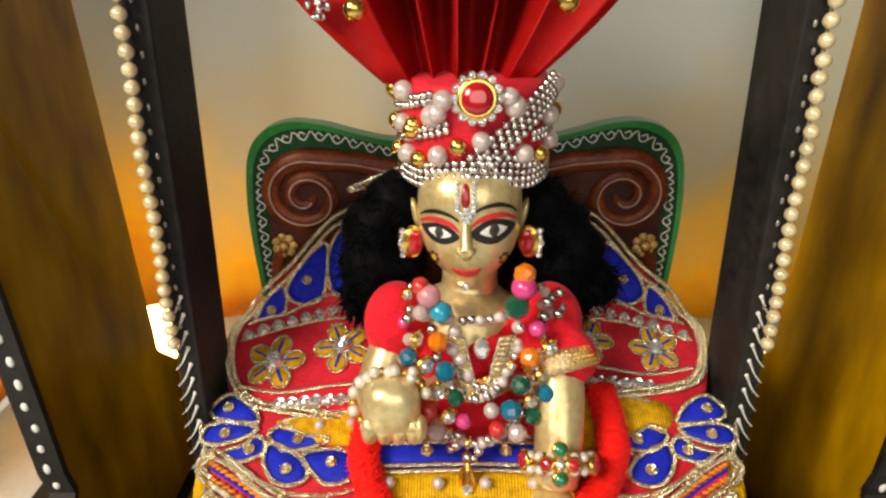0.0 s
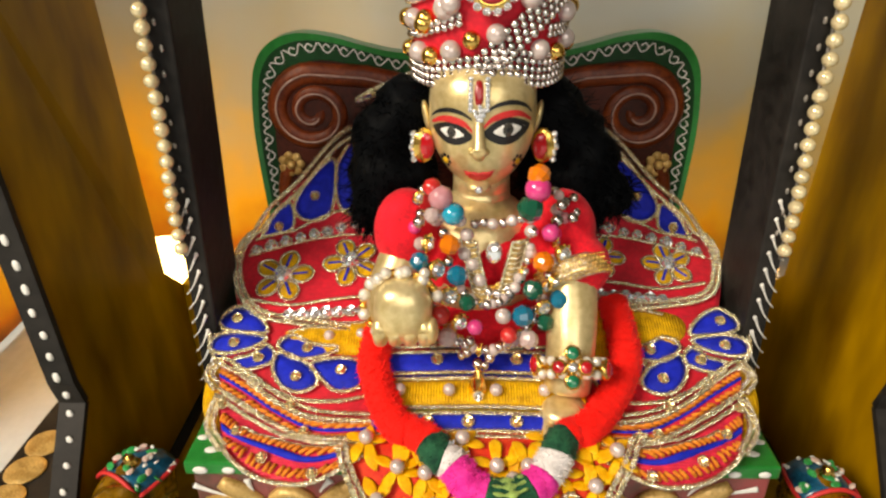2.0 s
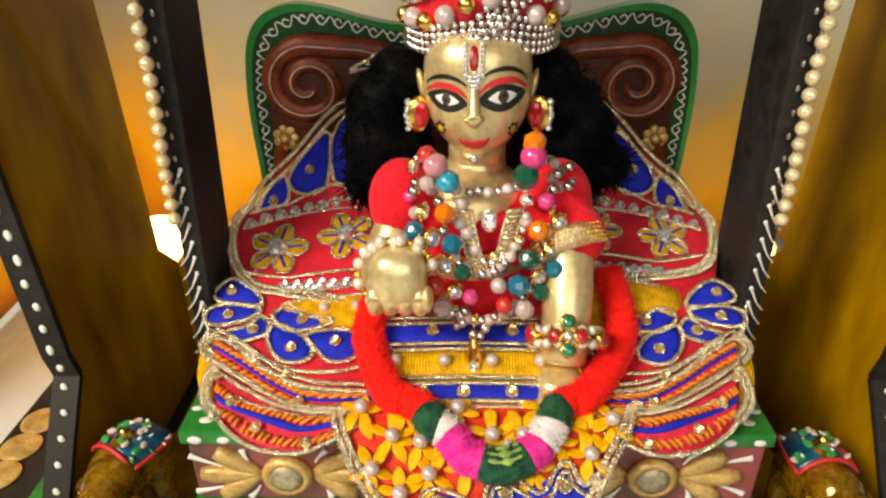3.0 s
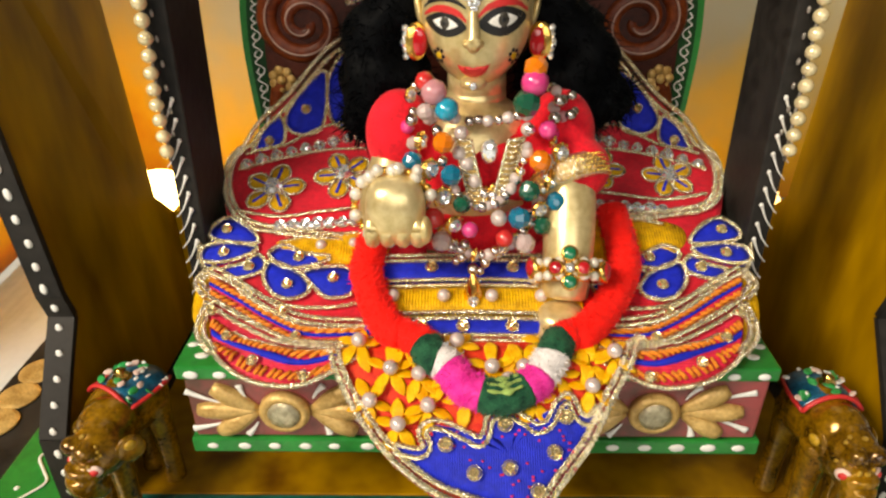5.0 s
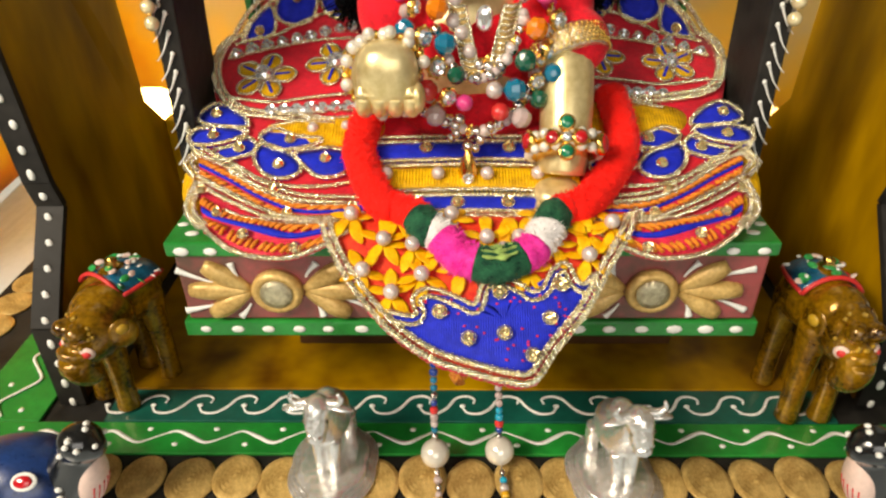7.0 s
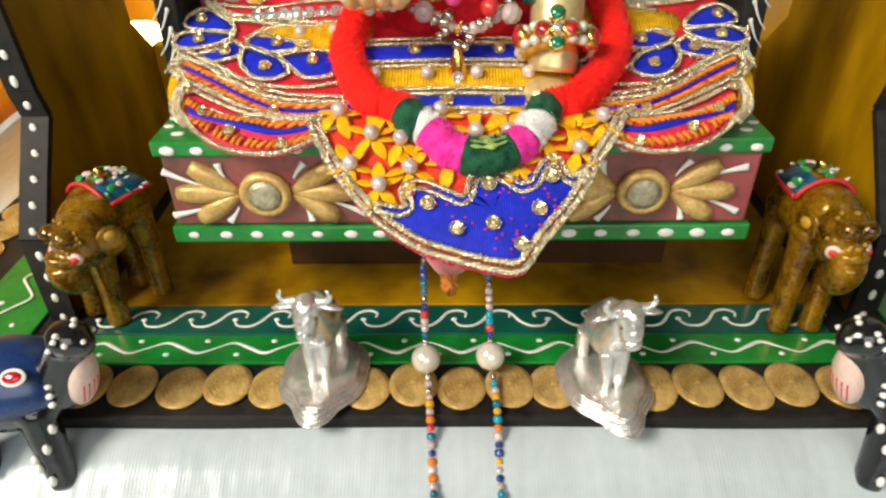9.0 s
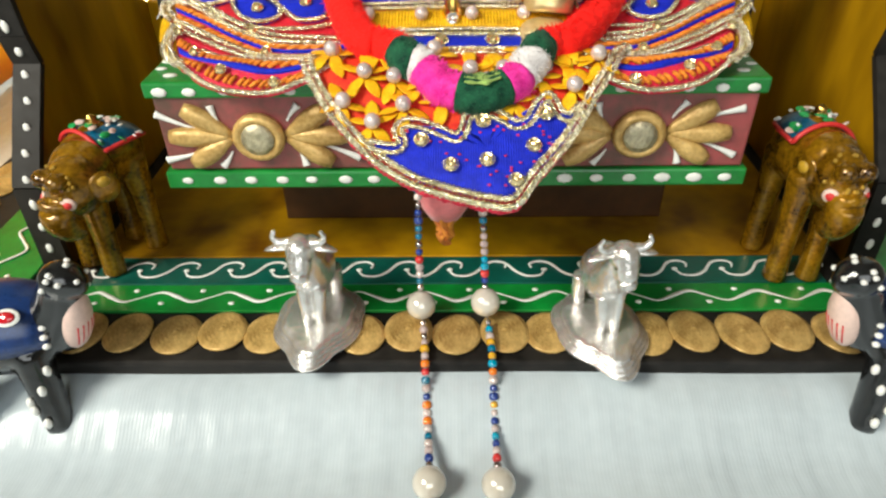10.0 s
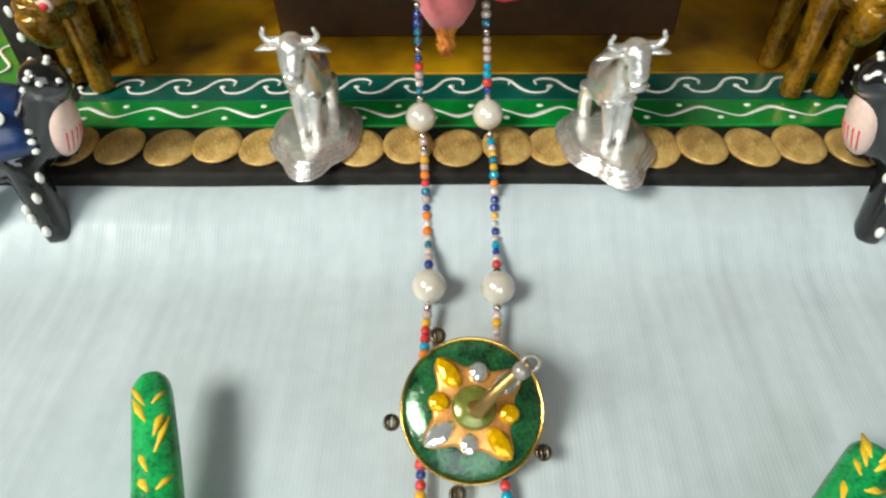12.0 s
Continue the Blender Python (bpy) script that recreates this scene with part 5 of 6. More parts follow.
def turban():
    t = thing("turban", "red turban wound with pearl and silver beads, pleated fan", "turban", (0, 0.243, 0.209))
    cx, cy = 0.0022, 0.243
    R = lambda z: 0.0246 + 0.0022 * (z - 0.209) / 0.04
    bm = bmesh.new()
    lathe(bm, [(0.02, 0.2105), (R(0.209) - 0.001, 0.2115), (R(0.22), 0.22), (R(0.235), 0.235), (R(0.244), 0.244), (0.025, 0.2482), (0.0, 0.249)], (cx, cy, 0), 40)
    part("cap", bm, RED, t, "red cloth cap")

    def at(a, z, out):
        r = R(z) + out
        return Vector((cx + r * math.sin(a), cy - r * math.cos(a), z))

    small = bmesh.new()
    ball(small, (0, 0, 0), 0.0014, 10, 7)
    sb = part("silver_bead", small, BEADSILVER, t)
    sb.matrix_basis = Matrix.Translation(at(0, 0.2105, 0.0008))
    pb = bmesh.new()
    ball(pb, (0, 0, 0), 0.0033, 14, 10)
    pp = part("pearl", pb, PINKPEARL, t)
    pp.matrix_basis = Matrix.Translation(at(-0.45, 0.2395, 0.0026))
    gb = bmesh.new()
    ball(gb, (0, 0, 0), 0.0031, 12, 9)
    gg = part("gold_bead", gb, GOLD, t)
    gg.matrix_basis = Matrix.Translation(at(-0.85, 0.2325, 0.0025))

    def row(f, a0, a1, src, step, out, name):
        a = a0
        while a <= a1:
            z = f(a)
            again(name, src, Matrix.Translation(at(a, z, out)) @ Matrix.Scale(random.uniform(0.93, 1.05), 4), t)
            a += step

    # rows of beads round the brim: four on one side, five on the other
    for k in range(5):
        row(lambda a: 0.2128 + k * 0.0024 + 0.0008 * abs(math.sin(a)) + 0.0034 * max(0, math.cos(1.7 * a)) ** 2, -1.5 if k < 4 else 0.1, 1.5, sb, 0.103, 0.001, "silver_bead")
    # the band of four rows that climbs across
    for k in range(4):
        row(lambda a: 0.2217 + (math.sin(a) + 0.04) * 0.0252 + (k - 1.5) * 0.0031, -0.22 + k * 0.05, 1.42 - k * 0.09, sb, 0.082, 0.0018, "silver_bead")
    # short strings on the other slope
    for z0, a0, a1 in ((0.2277, -1.35, -0.3), (0.2299, -1.35, -0.3), (0.2385, -1.35, -0.55), (0.2407, -1.35, -0.55)):
        row(lambda a: z0 + (math.sin(a) + 0.98) * 0.0098, a0, a1, sb, 0.098, 0.001, "silver_bead")
    for z0 in (0.2294, 0.2316):
        row(lambda a: z0, 0.8, 1.45, sb, 0.1, 0.001, "silver_bead")
    for a, z, src, name in ((-1.33, 0.2440, gg, 0), (-1.00, 0.2447, pp, 1), (-0.39, 0.2435, pp, 1), (-0.54, 0.2381, pp, 2), (-1.33, 0.2331, gg, 0), (-1.10, 0.2336, pp, 1), (-0.84, 0.2341, gg, 0), (-0.22, 0.2289, gg, 0), (0.06, 0.2308, pp, 1), (-0.48, 0.2252, pp, 1), (-1.33, 0.2232, gg, 0), (-1.02, 0.2232, pp, 1), (-0.78, 0.2227, gg, 0), (0.45, 0.2415, pp, 2), (1.13, 0.2356, pp, 1), (1.33, 0.2366, gg, 0), (0.63, 0.2252, pp, 1), (0.95, 0.2235, gg, 0), (1.24, 0.2460, pp, 1), (1.24, 0.2267, pp, 1), (1.29, 0.2252, gg, 0), (0.37, 0.2445, pp, 1)):
        again("pearl" if name else "gold_bead", src, Matrix.Translation(at(a, z, 0.0016)) @ Matrix.Scale(random.uniform(0.95, 1.06) * (1.15 if name == 2 else 1), 4), t)
    # the brooch
    c = at(0.0, 0.2445, 0.0018)
    q = pose(0, 0, 0, 78)
    bm = bmesh.new()
    lathe(bm, [(0.0, 0), (0.0066, 0), (0.007, 0.001), (0.006, 0.0022), (0.005, 0.002)], c, 28, q)
    br = part("brooch", bm, GOLD, t, "round gold brooch")
    bm = bmesh.new()
    lathe(bm, [(0.005, 0.0014), (0.0051, 0.0025), (0.0042, 0.0034), (0.0024, 0.0039)], c, 20, q)
    part("red_stone", bm, RUBY, br, "round red stone")
    for j in range(14):
        bm = bmesh.new()
        a = 2 * math.pi * j / 14
        gem(bm, Matrix.Translation(c) @ q @ Vector((0.0071 * math.cos(a), 0.0071 * math.sin(a), 0.0008)), 0.0015, 0.0013, q, 7)
        part("clear_stone", bm, CRYSTAL, br, smooth=False)
    # the pleated fan
    bm = bmesh.new()
    n, rows = 150, []
    for j in range(9):
        f = j / 8
        rr = []
        for i in range(n + 1):
            u = i / n * 2 - 1
            fold = (0.012 + 0.12 * f) * abs(math.sin(u * math.pi * 3.2)) ** 0.6 * (1 - 0.95 * step01(0.46, 0.66, abs(u)))
            x = cx - 0.006 + u * (0.0245 * (1 - f) + 0.066 * f + 0.004 * math.sin(math.pi * f) * abs(u))
            z = 0.2465 + f * (0.062 - 0.016 * u * u)
            rr.append(bm.verts.new((x, cy - 0.012 - 0.006 * math.cos(u * 1.5) * (1 - f) + fold, z)))
        rows.append(rr)
    for a, b in zip(rows, rows[1:]):
        for i in range(n):
            bm.faces.new((a[i], a[i + 1], b[i + 1], b[i]))
    fan = part("pleated_fan", bm, FANRED, t, "pleated red satin fan")
    k = fan.modifiers.new("cloth", "SOLIDIFY")
    k.thickness = 0.0006
    for x, z in ((-0.0345, 0.2708), (0.0285, 0.2728)):
        bm = bmesh.new()
        ball(bm, (x, cy - 0.026, z), 0.0036, 14, 10)
        part("gold_bead", bm, GOLD, fan)
    bm = bmesh.new()
    for _ in range(26):
        ball(bm, (-0.0475 + random.uniform(-0.004, 0.004), cy - 0.016 + random.uniform(-0.002, 0.002), 0.271 + random.uniform(-0.004, 0.005)), 0.0012, 7, 5)
    tagged(part("silver_bead_cluster", bm, BEADSILVER, fan, "cluster of small silver beads"), kind="stuff")


blouse()
wig()
turban()


# ---- jewellery ----
def chest(x, z):
    return 0.1985 + (z - 0.12) * 0.2 + 6 * x * x - 0.003


NECKLACE = "-163,817,r,28 -134,787,p,38 -93,735,t,35 -163,724,c,25 -179,644,d,28 -105,643,o,32 -207,589,b,31 -150,571,d,31 -80,554,b,33 -181,495,g,31 -108,482,d,31 -45,459,g,28 -139,409,r,33 -72,392,d,29 -17,372,m,26 -113,331,c,31 -34,318,s,18 100,341,r,28 170,319,c,31 226,375,g,29 147,409,b,35 79,410,w,25 217,430,d,26 179,498,g,33 272,450,b,31 248,523,d,28 211,589,o,33 278,606,d,29 233,668,m,28 160,750,g,40 183,812,m,40 185,855,o,34 268,746,s,18 309,699,s,17"
INNER = "-54,608,w,21 -27,578,w,21 -1,522,w,21 -47,660,w,21 -70,700,w,20 170,664,w,21 168,608,w,21 133,528,w,21 165,705,w,20 -20,690,s,15 10,694,s,15 40,690,w,17 75,692,s,15 105,698,w,18 135,702,s,15 30,480,s,16 60,474,s,16 95,490,s,16"
PENDANT = "-5,222,s,18 -44,266,s,18 36,245,s,17 -80,300,s,17 70,285,s,17 -110,315,c,18 -62,250,s,14 20,215,s,14 -150,330,s,15 100,300,s,16 130,318,c,17"
SHOULDER = "-195,780,s,17 -215,745,s,17 -205,700,s,16 -225,660,m,22 250,770,s,17 290,730,s,16 320,740,s,15 260,710,c,20 330,690,s,16 255,640,m,24 300,600,c,20 -150,690,c,24 290,680,p,20"


def bead_thread(name, text, label, lift=0.0):
    t = thing(name, label, "necklace", (0, 0.2, 0.13), "necklaces on the figurine")
    proto = {}
    for w in text.split():
        x, z, c, r = w.split(",")
        x, z, r = int(x) / 10000, 0.1 + int(z) / 10000, int(r) / 8800
        z += 0.0027 * step01(0.156, 0.172, z)
        m = Matrix.Translation((x, chest(x, z) - lift - r * 0.5, z)) @ pose(0, 0, 0, random.uniform(-20, 20), random.uniform(-30, 30), random.uniform(0, 90)) @ Matrix.Scale(r, 4)
        nm = {"d": "crystal_bead", "w": "pearl", "s": "silver_bead"}.get(c, "glass_bead")
        if c in proto:
            again(nm, proto[c], m, t)
        else:
            bm = bmesh.new()
            if c == "d":
                lathe(bm, [(0.0, -0.5), (0.85, -0.4), (1.0, 0), (0.9, 0.25)], (0, 0, 0), 16, pose(0, 0, 0, 90), 1)
                gem(bm, (0, -0.2, 0), 0.78, 0.5, pose(0, 0, 0, 90), 10)
                for k in range(8):
                    a = k * math.pi / 4
                    ball(bm, (math.cos(a) * 0.95, -0.1, math.sin(a) * 0.95), 0.2, 6, 5, mi=1)
                proto[c] = part(nm, bm, [CRYSTAL, GOLD], t, smooth=False)
            elif c in "ws":
                ball(bm, (0, 0, 0), 1, 14, 10)
                proto[c] = part(nm, bm, BEADS[c], t)
            else:
                lathe(bm, [(0.0, -0.92), (0.3, -0.92), (0.78, -0.62), (1.0, 0), (0.78, 0.62), (0.3, 0.92), (0.0, 0.92)], (0, 0, 0), 10, pose(0, 0, 0, 0, 90))
                proto[c] = part(nm, bm, BEADS[c], t, smooth=c in "rpmt")
            proto[c].matrix_basis = m
    return t


bead_thread("glass_bead_necklace", NECKLACE, "necklace of faceted coloured glass and crystal beads", 0.003)
bead_thread("pearl_necklace", INNER, "short necklace of white pearls and silver beads")
n3 = bead_thread("pendant_necklace", PENDANT, "silver bead necklace with a gold drop pendant", 0.001)


def loop_text(w, top, deep, n, kinds, r, cx=0.0025):
    out = []
    for i in range(n + 1):
        a = math.pi * i / n
        x, z = cx - w * math.cos(a), top - deep * math.sin(a) ** 0.8
        out.append("%d,%d,%s,%d" % (round(x * 10000), round((z - 0.1) * 10000), kinds[i % len(kinds)], r + (i * 7) % 5))
    return " ".join(out)


bead_thread("crystal_necklace", loop_text(0.0235, 0.177, 0.05, 30, "dscdswdscds", 17), "long necklace of small crystals and silver beads", 0.0005)
bead_thread("silver_necklace", loop_text(0.0155, 0.178, 0.034, 24, "swsdswsc", 14), "short necklace of small silver beads and pearls", 0.001)
bead_thread("shoulder_necklace", SHOULDER, "necklace of silver and pink beads on the shoulders", -0.003)
bm = bmesh.new()
lathe(bm, [(0.0, -0.006), (0.0028, -0.005), (0.0034, -0.001), (0.002, 0.004), (0.0008, 0.007), (0, 0.0075)], (-0.0004, 0.1905, 0.1155), 14)
drop = part("drop_pendant", bm, GOLD, n3, "gold teardrop pendant")
bm = bmesh.new()
gem(bm, (-0.0004, 0.1874, 0.1135), 0.0021, 0.0014, pose(0, 0, 0, 90), 9)
part("clear_stone", bm, CRYSTAL, drop, smooth=False)
bm = bmesh.new()
lathe(bm, [(0.0, 0), (0.0033, 0), (0.0033, 0.001), (0.0025, 0.0022), (0.0015, 0.0026)], (0.0045, 0.2025, 0.1622), 12, pose(0, 0, 0, 90) @ Matrix.Diagonal((0.85, 1.25, 1, 1)))
part("large_clear_stone", bm, CRYSTAL, n3, "large clear drop stone", smooth=False)
bm = bmesh.new()
for j in range(5):
    ball(bm, (0.0055 + 0.0022 * math.cos(j * 1.256), 0.2015, 0.1465 + 0.003 * math.sin(j * 1.256)), (0.0017, 0.0012, 0.0019), 8, 6)
part("gold_flower", bm, GOLD, n3, "small gold flower pendant")


def earring(sx, x):
    t = thing("earring", "gold earring with red enamel and clear stones", "earring", (x, 0.226, 0.188), "earrings of the figurine")
    c = Vector((x, 0.2245, 0.1925))
    q = pose(0, 0, 0, 90, 0, -sx * 25)
    bm = bmesh.new()
    lathe(bm, [(0.0, 0), (0.0052, 0), (0.0056, 0.0008), (0.0048, 0.0016)], c, 20, q @ Matrix.Diagonal((0.75, 1.15, 1, 1)))
    part("plate", bm, GOLD, t)
    bm = bmesh.new()
    ball(bm, c + Vector((-sx * 0.0012, -0.0014, 0)), (0.0028, 0.0012, 0.0048), 12, 8)
    part("red_enamel", bm, RUBY, t)
    for j in range(5):
        bm = bmesh.new()
        gem(bm, c + Vector((sx * 0.0034, -0.0016, -0.0046 + 0.0023 * j)), 0.0012 + (0.0006 if j == 2 else 0), 0.001, q, 7)
        part("clear_stone", bm, CRYSTAL, t, smooth=False)


earring(-1, -0.0198)
earring(1, 0.0218)


def bracelets():
    t = thing("bracelet", "gold bracelet with pearls, red and green stones", "bracelet", (0.031, 0.186, 0.12))
    c = Vector((0.0312, 0.19, 0.1235))
    q = Vector((0.02, 0.66, 0.85)).normalized().to_track_quat("Z", "Y").to_matrix().to_4x4()
    bm = bmesh.new()
    lathe(bm, [(0.0102, -0.0035), (0.0108, -0.0035), (0.0112, 0), (0.0108, 0.0035), (0.0102, 0.0035)], c, 32, q)
    part("hoop", bm, GOLD, t)
    K = Matrix.Translation(c) @ q
    for j in range(18):
        a = 2 * math.pi * (j + 0.5) / 18
        for z in (-0.0022, 0.0022):
            bm = bmesh.new()
            ball(bm, K @ Vector((0.0116 * math.cos(a), 0.0116 * math.sin(a), z)), 0.0017, 12, 8)
            part("pearl", bm, PEARL, t)
    w = (q @ Vector((0, 0, 1))).normalized()
    u = Vector((-0.1, -0.79, 0.6))
    u = (u - w * u.dot(w)).normalized()
    side = w.cross(u) * (1 if w.cross(u).x > 0 else -1)
    for dx, dz_, r, m, nm in ((0, 0, 0.0017, CRYSTAL, "clear_stone"), (0, 0.0046, 0.0022, EMERALD, "green_stone"), (0, -0.0046, 0.0022, EMERALD, "green_stone"), (-0.0042, 0, 0.0022, RUBY, "red_stone"), (0.0042, 0, 0.0022, RUBY, "red_stone"), (-0.0145, 0.0008, 0.003, RUBY, "red_stone"), (0.0145, -0.0004, 0.003, RUBY, "red_stone")):
        an = dx / 0.0125
        out = u * math.cos(an) + side * math.sin(an)
        at = c + out * 0.0128 + w * dz_
        k = out.to_track_quat("Z", "Y").to_matrix().to_4x4()
        bm = bmesh.new()
        lathe(bm, [(0.0, -0.0012), (r * 1.25, -0.0012), (r * 1.25, 0.0006), (r, 0.001)], at, 14, k, 1)
        ball(bm, at + out * 0.0008, (r, r, 0.0012), 12, 8, k)
        part(nm, bm, [m, GOLD], t)
    t = thing("wrist_chain", "gold and pearl bracelet on the raised fist", "bracelet", (-0.03, 0.19, 0.15))
    for j in range(26):
        a = math.radians(-70 + j * 11.5)
        p = Vector((-0.0265 - 0.0128 * math.sin(a), 0.1915, 0.1475 + 0.0128 * math.cos(a)))
        bm = bmesh.new()
        if j % 3:
            ball(bm, p, (0.0014, 0.0012, 0.0014), 8, 6)
            part("gold_bead", bm, GOLD, t)
        else:
            ball(bm, p + Vector((0, -0.0008, 0)), 0.0021, 10, 8)
            part("pearl", bm, PEARL, t)
    for x, z, r in ((-0.036, 0.1565, 0.0022), (-0.031, 0.1605, 0.002), (-0.0245, 0.161, 0.0021), (-0.0185, 0.1605, 0.0018)):
        bm = bmesh.new()
        ball(bm, (x, 0.1905, z), r, 10, 8)
        part("pearl", bm, PEARL, t)


bracelets()


def garland():
    t = thing("plush_garland", "fluffy red garland with green, white and magenta tips", "garland", (0, 0.18, 0.106))
    line = mm([(-35, 220), (-38, 203), (-37, 196), (-30, 180), (-16, 168.5), (-9.5, 165.5), (-6, 161), (-2, 157.8), (8, 155.8), (17.5, 160), (22.8, 165.5), (29, 172), (42, 183), (53, 202), (52, 226)])
    sp = even([on(v.x, v.y, 0.0055) + Vector((0, 0, 0.0025 * step01(0.165, 0.15, v.y))) for v in spline([(x, y, 0) for x, y in line], 10)], 0.0008)
    n = len(sp)

    def spot(x, y):
        return min(range(n), key=lambda i: (sp[i].x - x) ** 2 + (sp[i].y - y) ** 2)

    i1, i2, i3, i4 = spot(-0.0155, 0.1685), spot(-0.0115, 0.1665), spot(-0.0075, 0.163), spot(0.0025, 0.1568)
    j4, j3, j2, j1 = spot(0.0135, 0.1575), spot(0.0185, 0.1605), spot(0.0225, 0.1655), spot(0.0275, 0.171)
    for a, b, m, label, r in ((0, i1, PLUSHRED, "red plush", 0.0061), (i1, i2, PLUSHGREEN, "dark green plush", 0.0061), (i2, i3, PLUSHWHITE, "white plush", 0.0061), (i3, i4, PLUSHPINK, "magenta plush", 0.006), (i4, j4, PLUSHGREEN, "green plush", 0.006),
                              (j4, j3, PLUSHPINK, "magenta plush", 0.006), (j3, j2, PLUSHWHITE, "white plush", 0.0061), (j2, j1, PLUSHGREEN, "dark green plush", 0.0061), (j1, n - 1, PLUSHRED, "red plush", 0.0061)):
        bm = bmesh.new()
        seg = sp[a:b + 1]
        tube(bm, seg, r * 0.92, 16, rough=0.06)
        o = part("plush_tube", bm, m, t, label)
        bm = bmesh.new()
        for i in range(len(seg) - 1):
            d = (seg[i + 1] - seg[i]).normalized()
            for _ in range(26):
                v = Vector((random.gauss(0, 1), random.gauss(0, 1), random.gauss(0.4, 1)))
                v = (v - d * v.dot(d)).normalized()
                p = seg[i].lerp(seg[i + 1], random.random()) + v * r * 0.88
                e = p + v * random.uniform(0.0007, 0.0014) + Vector((random.gauss(0, 1), random.gauss(0, 1), random.gauss(0, 1))) * 0.00045
                w = d * 0.00022
                bm.faces.new((bm.verts.new(p - w), bm.verts.new(p + w), bm.verts.new(e)))
        tagged(part("plush_nap", bm, m, o), kind="stuff")
    bm = bmesh.new()
    for k, off in ((0, 0.0034), (1, 0.0005), (2, -0.0022)):
        seg = [p + Vector((0, -off, 0.0054 - 0.0003 * (k - 1) ** 2)) for p in sp[i4 + 2:j4 - 1]]
        tube(bm, seg, lambda u: 0.0004 + 0.0013 * math.sin(math.pi * u) * (0.6 + 0.5 * math.sin(14 * u + k)), 6, flat=0.5)
    part("lime_leaf", bm, PLUSHLIME, t, "lime green leaf marking")


garland()


# ---- animals round the throne ----
def elephant(m, hx, name_label):
    """A small arched elephant with a big drooping head. hx: how far the head is turned aside."""
    t = thing("toy_elephant", name_label, "toy elephant", m.translation, "brown elephants beside the seat")
    own(t, m)
    bm = bmesh.new()
    ball(bm, (0, 0.005, 0.0525), (0.0132, 0.0195, 0.0148), 24, 16)
    ball(bm, (hx * 0.5, -0.008, 0.053), (0.0122, 0.0125, 0.0138), 20, 14)
    ball(bm, (hx, -0.0165, 0.0515), (0.0104, 0.0115, 0.0134), 20, 14)
    tube(bm, spline([(hx, -0.0245, 0.049), (hx, -0.0268, 0.0415), (hx, -0.024, 0.035), (hx, -0.02, 0.034)], 6), lambda u: 0.0078 - 0.0026 * u, 14)
    for fx in (-1, 1):
        ball(bm, (hx + fx * 0.0038, -0.0252, 0.0585), (0.0042, 0.0044, 0.0042), 12, 10)
    for x in (-0.0072, 0.0072):
        for y in (-0.0098, 0.0135):
            tube(bm, spline([(x * 0.92, y * 0.92, 0.05), (x, y, 0.024), (x * 1.02, y * 1.02 - 0.0008, 0.0)], 6), lambda u: 0.0074 - 0.0027 * math.sin(math.pi * min(1, u * 0.72)), 14)
    ob = part("body", bm, ELE, t, "antique gold lacquered body")
    blend(ob, 0.0009, 5)
    for sx in (-1, 1):
        bm = bmesh.new()
        ball(bm, (hx + sx * 0.0112, -0.0115, 0.0515), (0.0013, 0.006, 0.0074), 14, 10, pose(0, 0, 0, 10, 0, -sx * 16))
        ear = part("ear", bm, ELE, t)
        bm = bmesh.new()
        ball(bm, (hx + sx * 0.0124, -0.012, 0.0545), (0.001, 0.0026, 0.0024), 12, 8, pose(0, 0, 0, 10, 0, -sx * 16))
        part("ear_spot", bm, OCHRE, ear, "painted ochre ear spot")
        bm = bmesh.new()
        ball(bm, (hx + sx * 0.0066, -0.0253, 0.0492), (0.0031, 0.0012, 0.0029), 14, 10, pose(0, 0, 0, 0, 0, sx * 38))
        eye = part("eye", bm, BLUSH, t, "painted cream eye")
        bm = bmesh.new()
        ball(bm, (hx + sx * 0.0071, -0.026, 0.0492), (0.0018, 0.0011, 0.0016), 12, 8, pose(0, 0, 0, 0, 0, sx * 38))
        part("pupil", bm, REDPAINT, eye)
    bm = bmesh.new()
    for i in range(15):
        a = math.radians(-60 + 120 * i / 14)
        for j in range(11):
            y = -0.001 + 0.024 * j / 10
            k = math.sqrt(max(0.05, 1 - ((y - 0.005) / 0.0215) ** 2))
            bm.verts.new((0.0146 * k * math.sin(a), y, 0.0525 + 0.0146 * k * math.cos(a)))
    bm.verts.ensure_lookup_table()
    for i in range(14):
        for j in range(10):
            q = i * 11 + j
            bm.faces.new([bm.verts[v] for v in (q, q + 1, q + 12, q + 11)])
    bl = part("saddle_cloth", bm, TEAL, t, "teal painted saddle cloth with flowers")
    sol = bl.modifiers.new("cloth", "SOLIDIFY")
    sol.thickness = 0.0012
    bm = bmesh.new()
    for sx in (-1, 1):
        tube(bm, [Vector((0.0152 * math.sqrt(max(0.05, 1 - ((y - 0.005) / 0.0215) ** 2)) * math.sin(sx * 1.05), y, 0.0525 + 0.016 * math.sqrt(max(0.05, 1 - ((y - 0.005) / 0.0215) ** 2)) * math.cos(1.05))) for y in (-0.002 + 0.0025 * j for j in range(11))], 0.001, 6)
    tube(bm, [Vector((0.0146 * math.sin(a), -0.002, 0.0525 + 0.0148 * math.cos(a))) for a in (math.radians(-60 + 12 * i) for i in range(11))], 0.001, 6)
    part("red_border", bm, REDPAINT, bl, "red painted border")
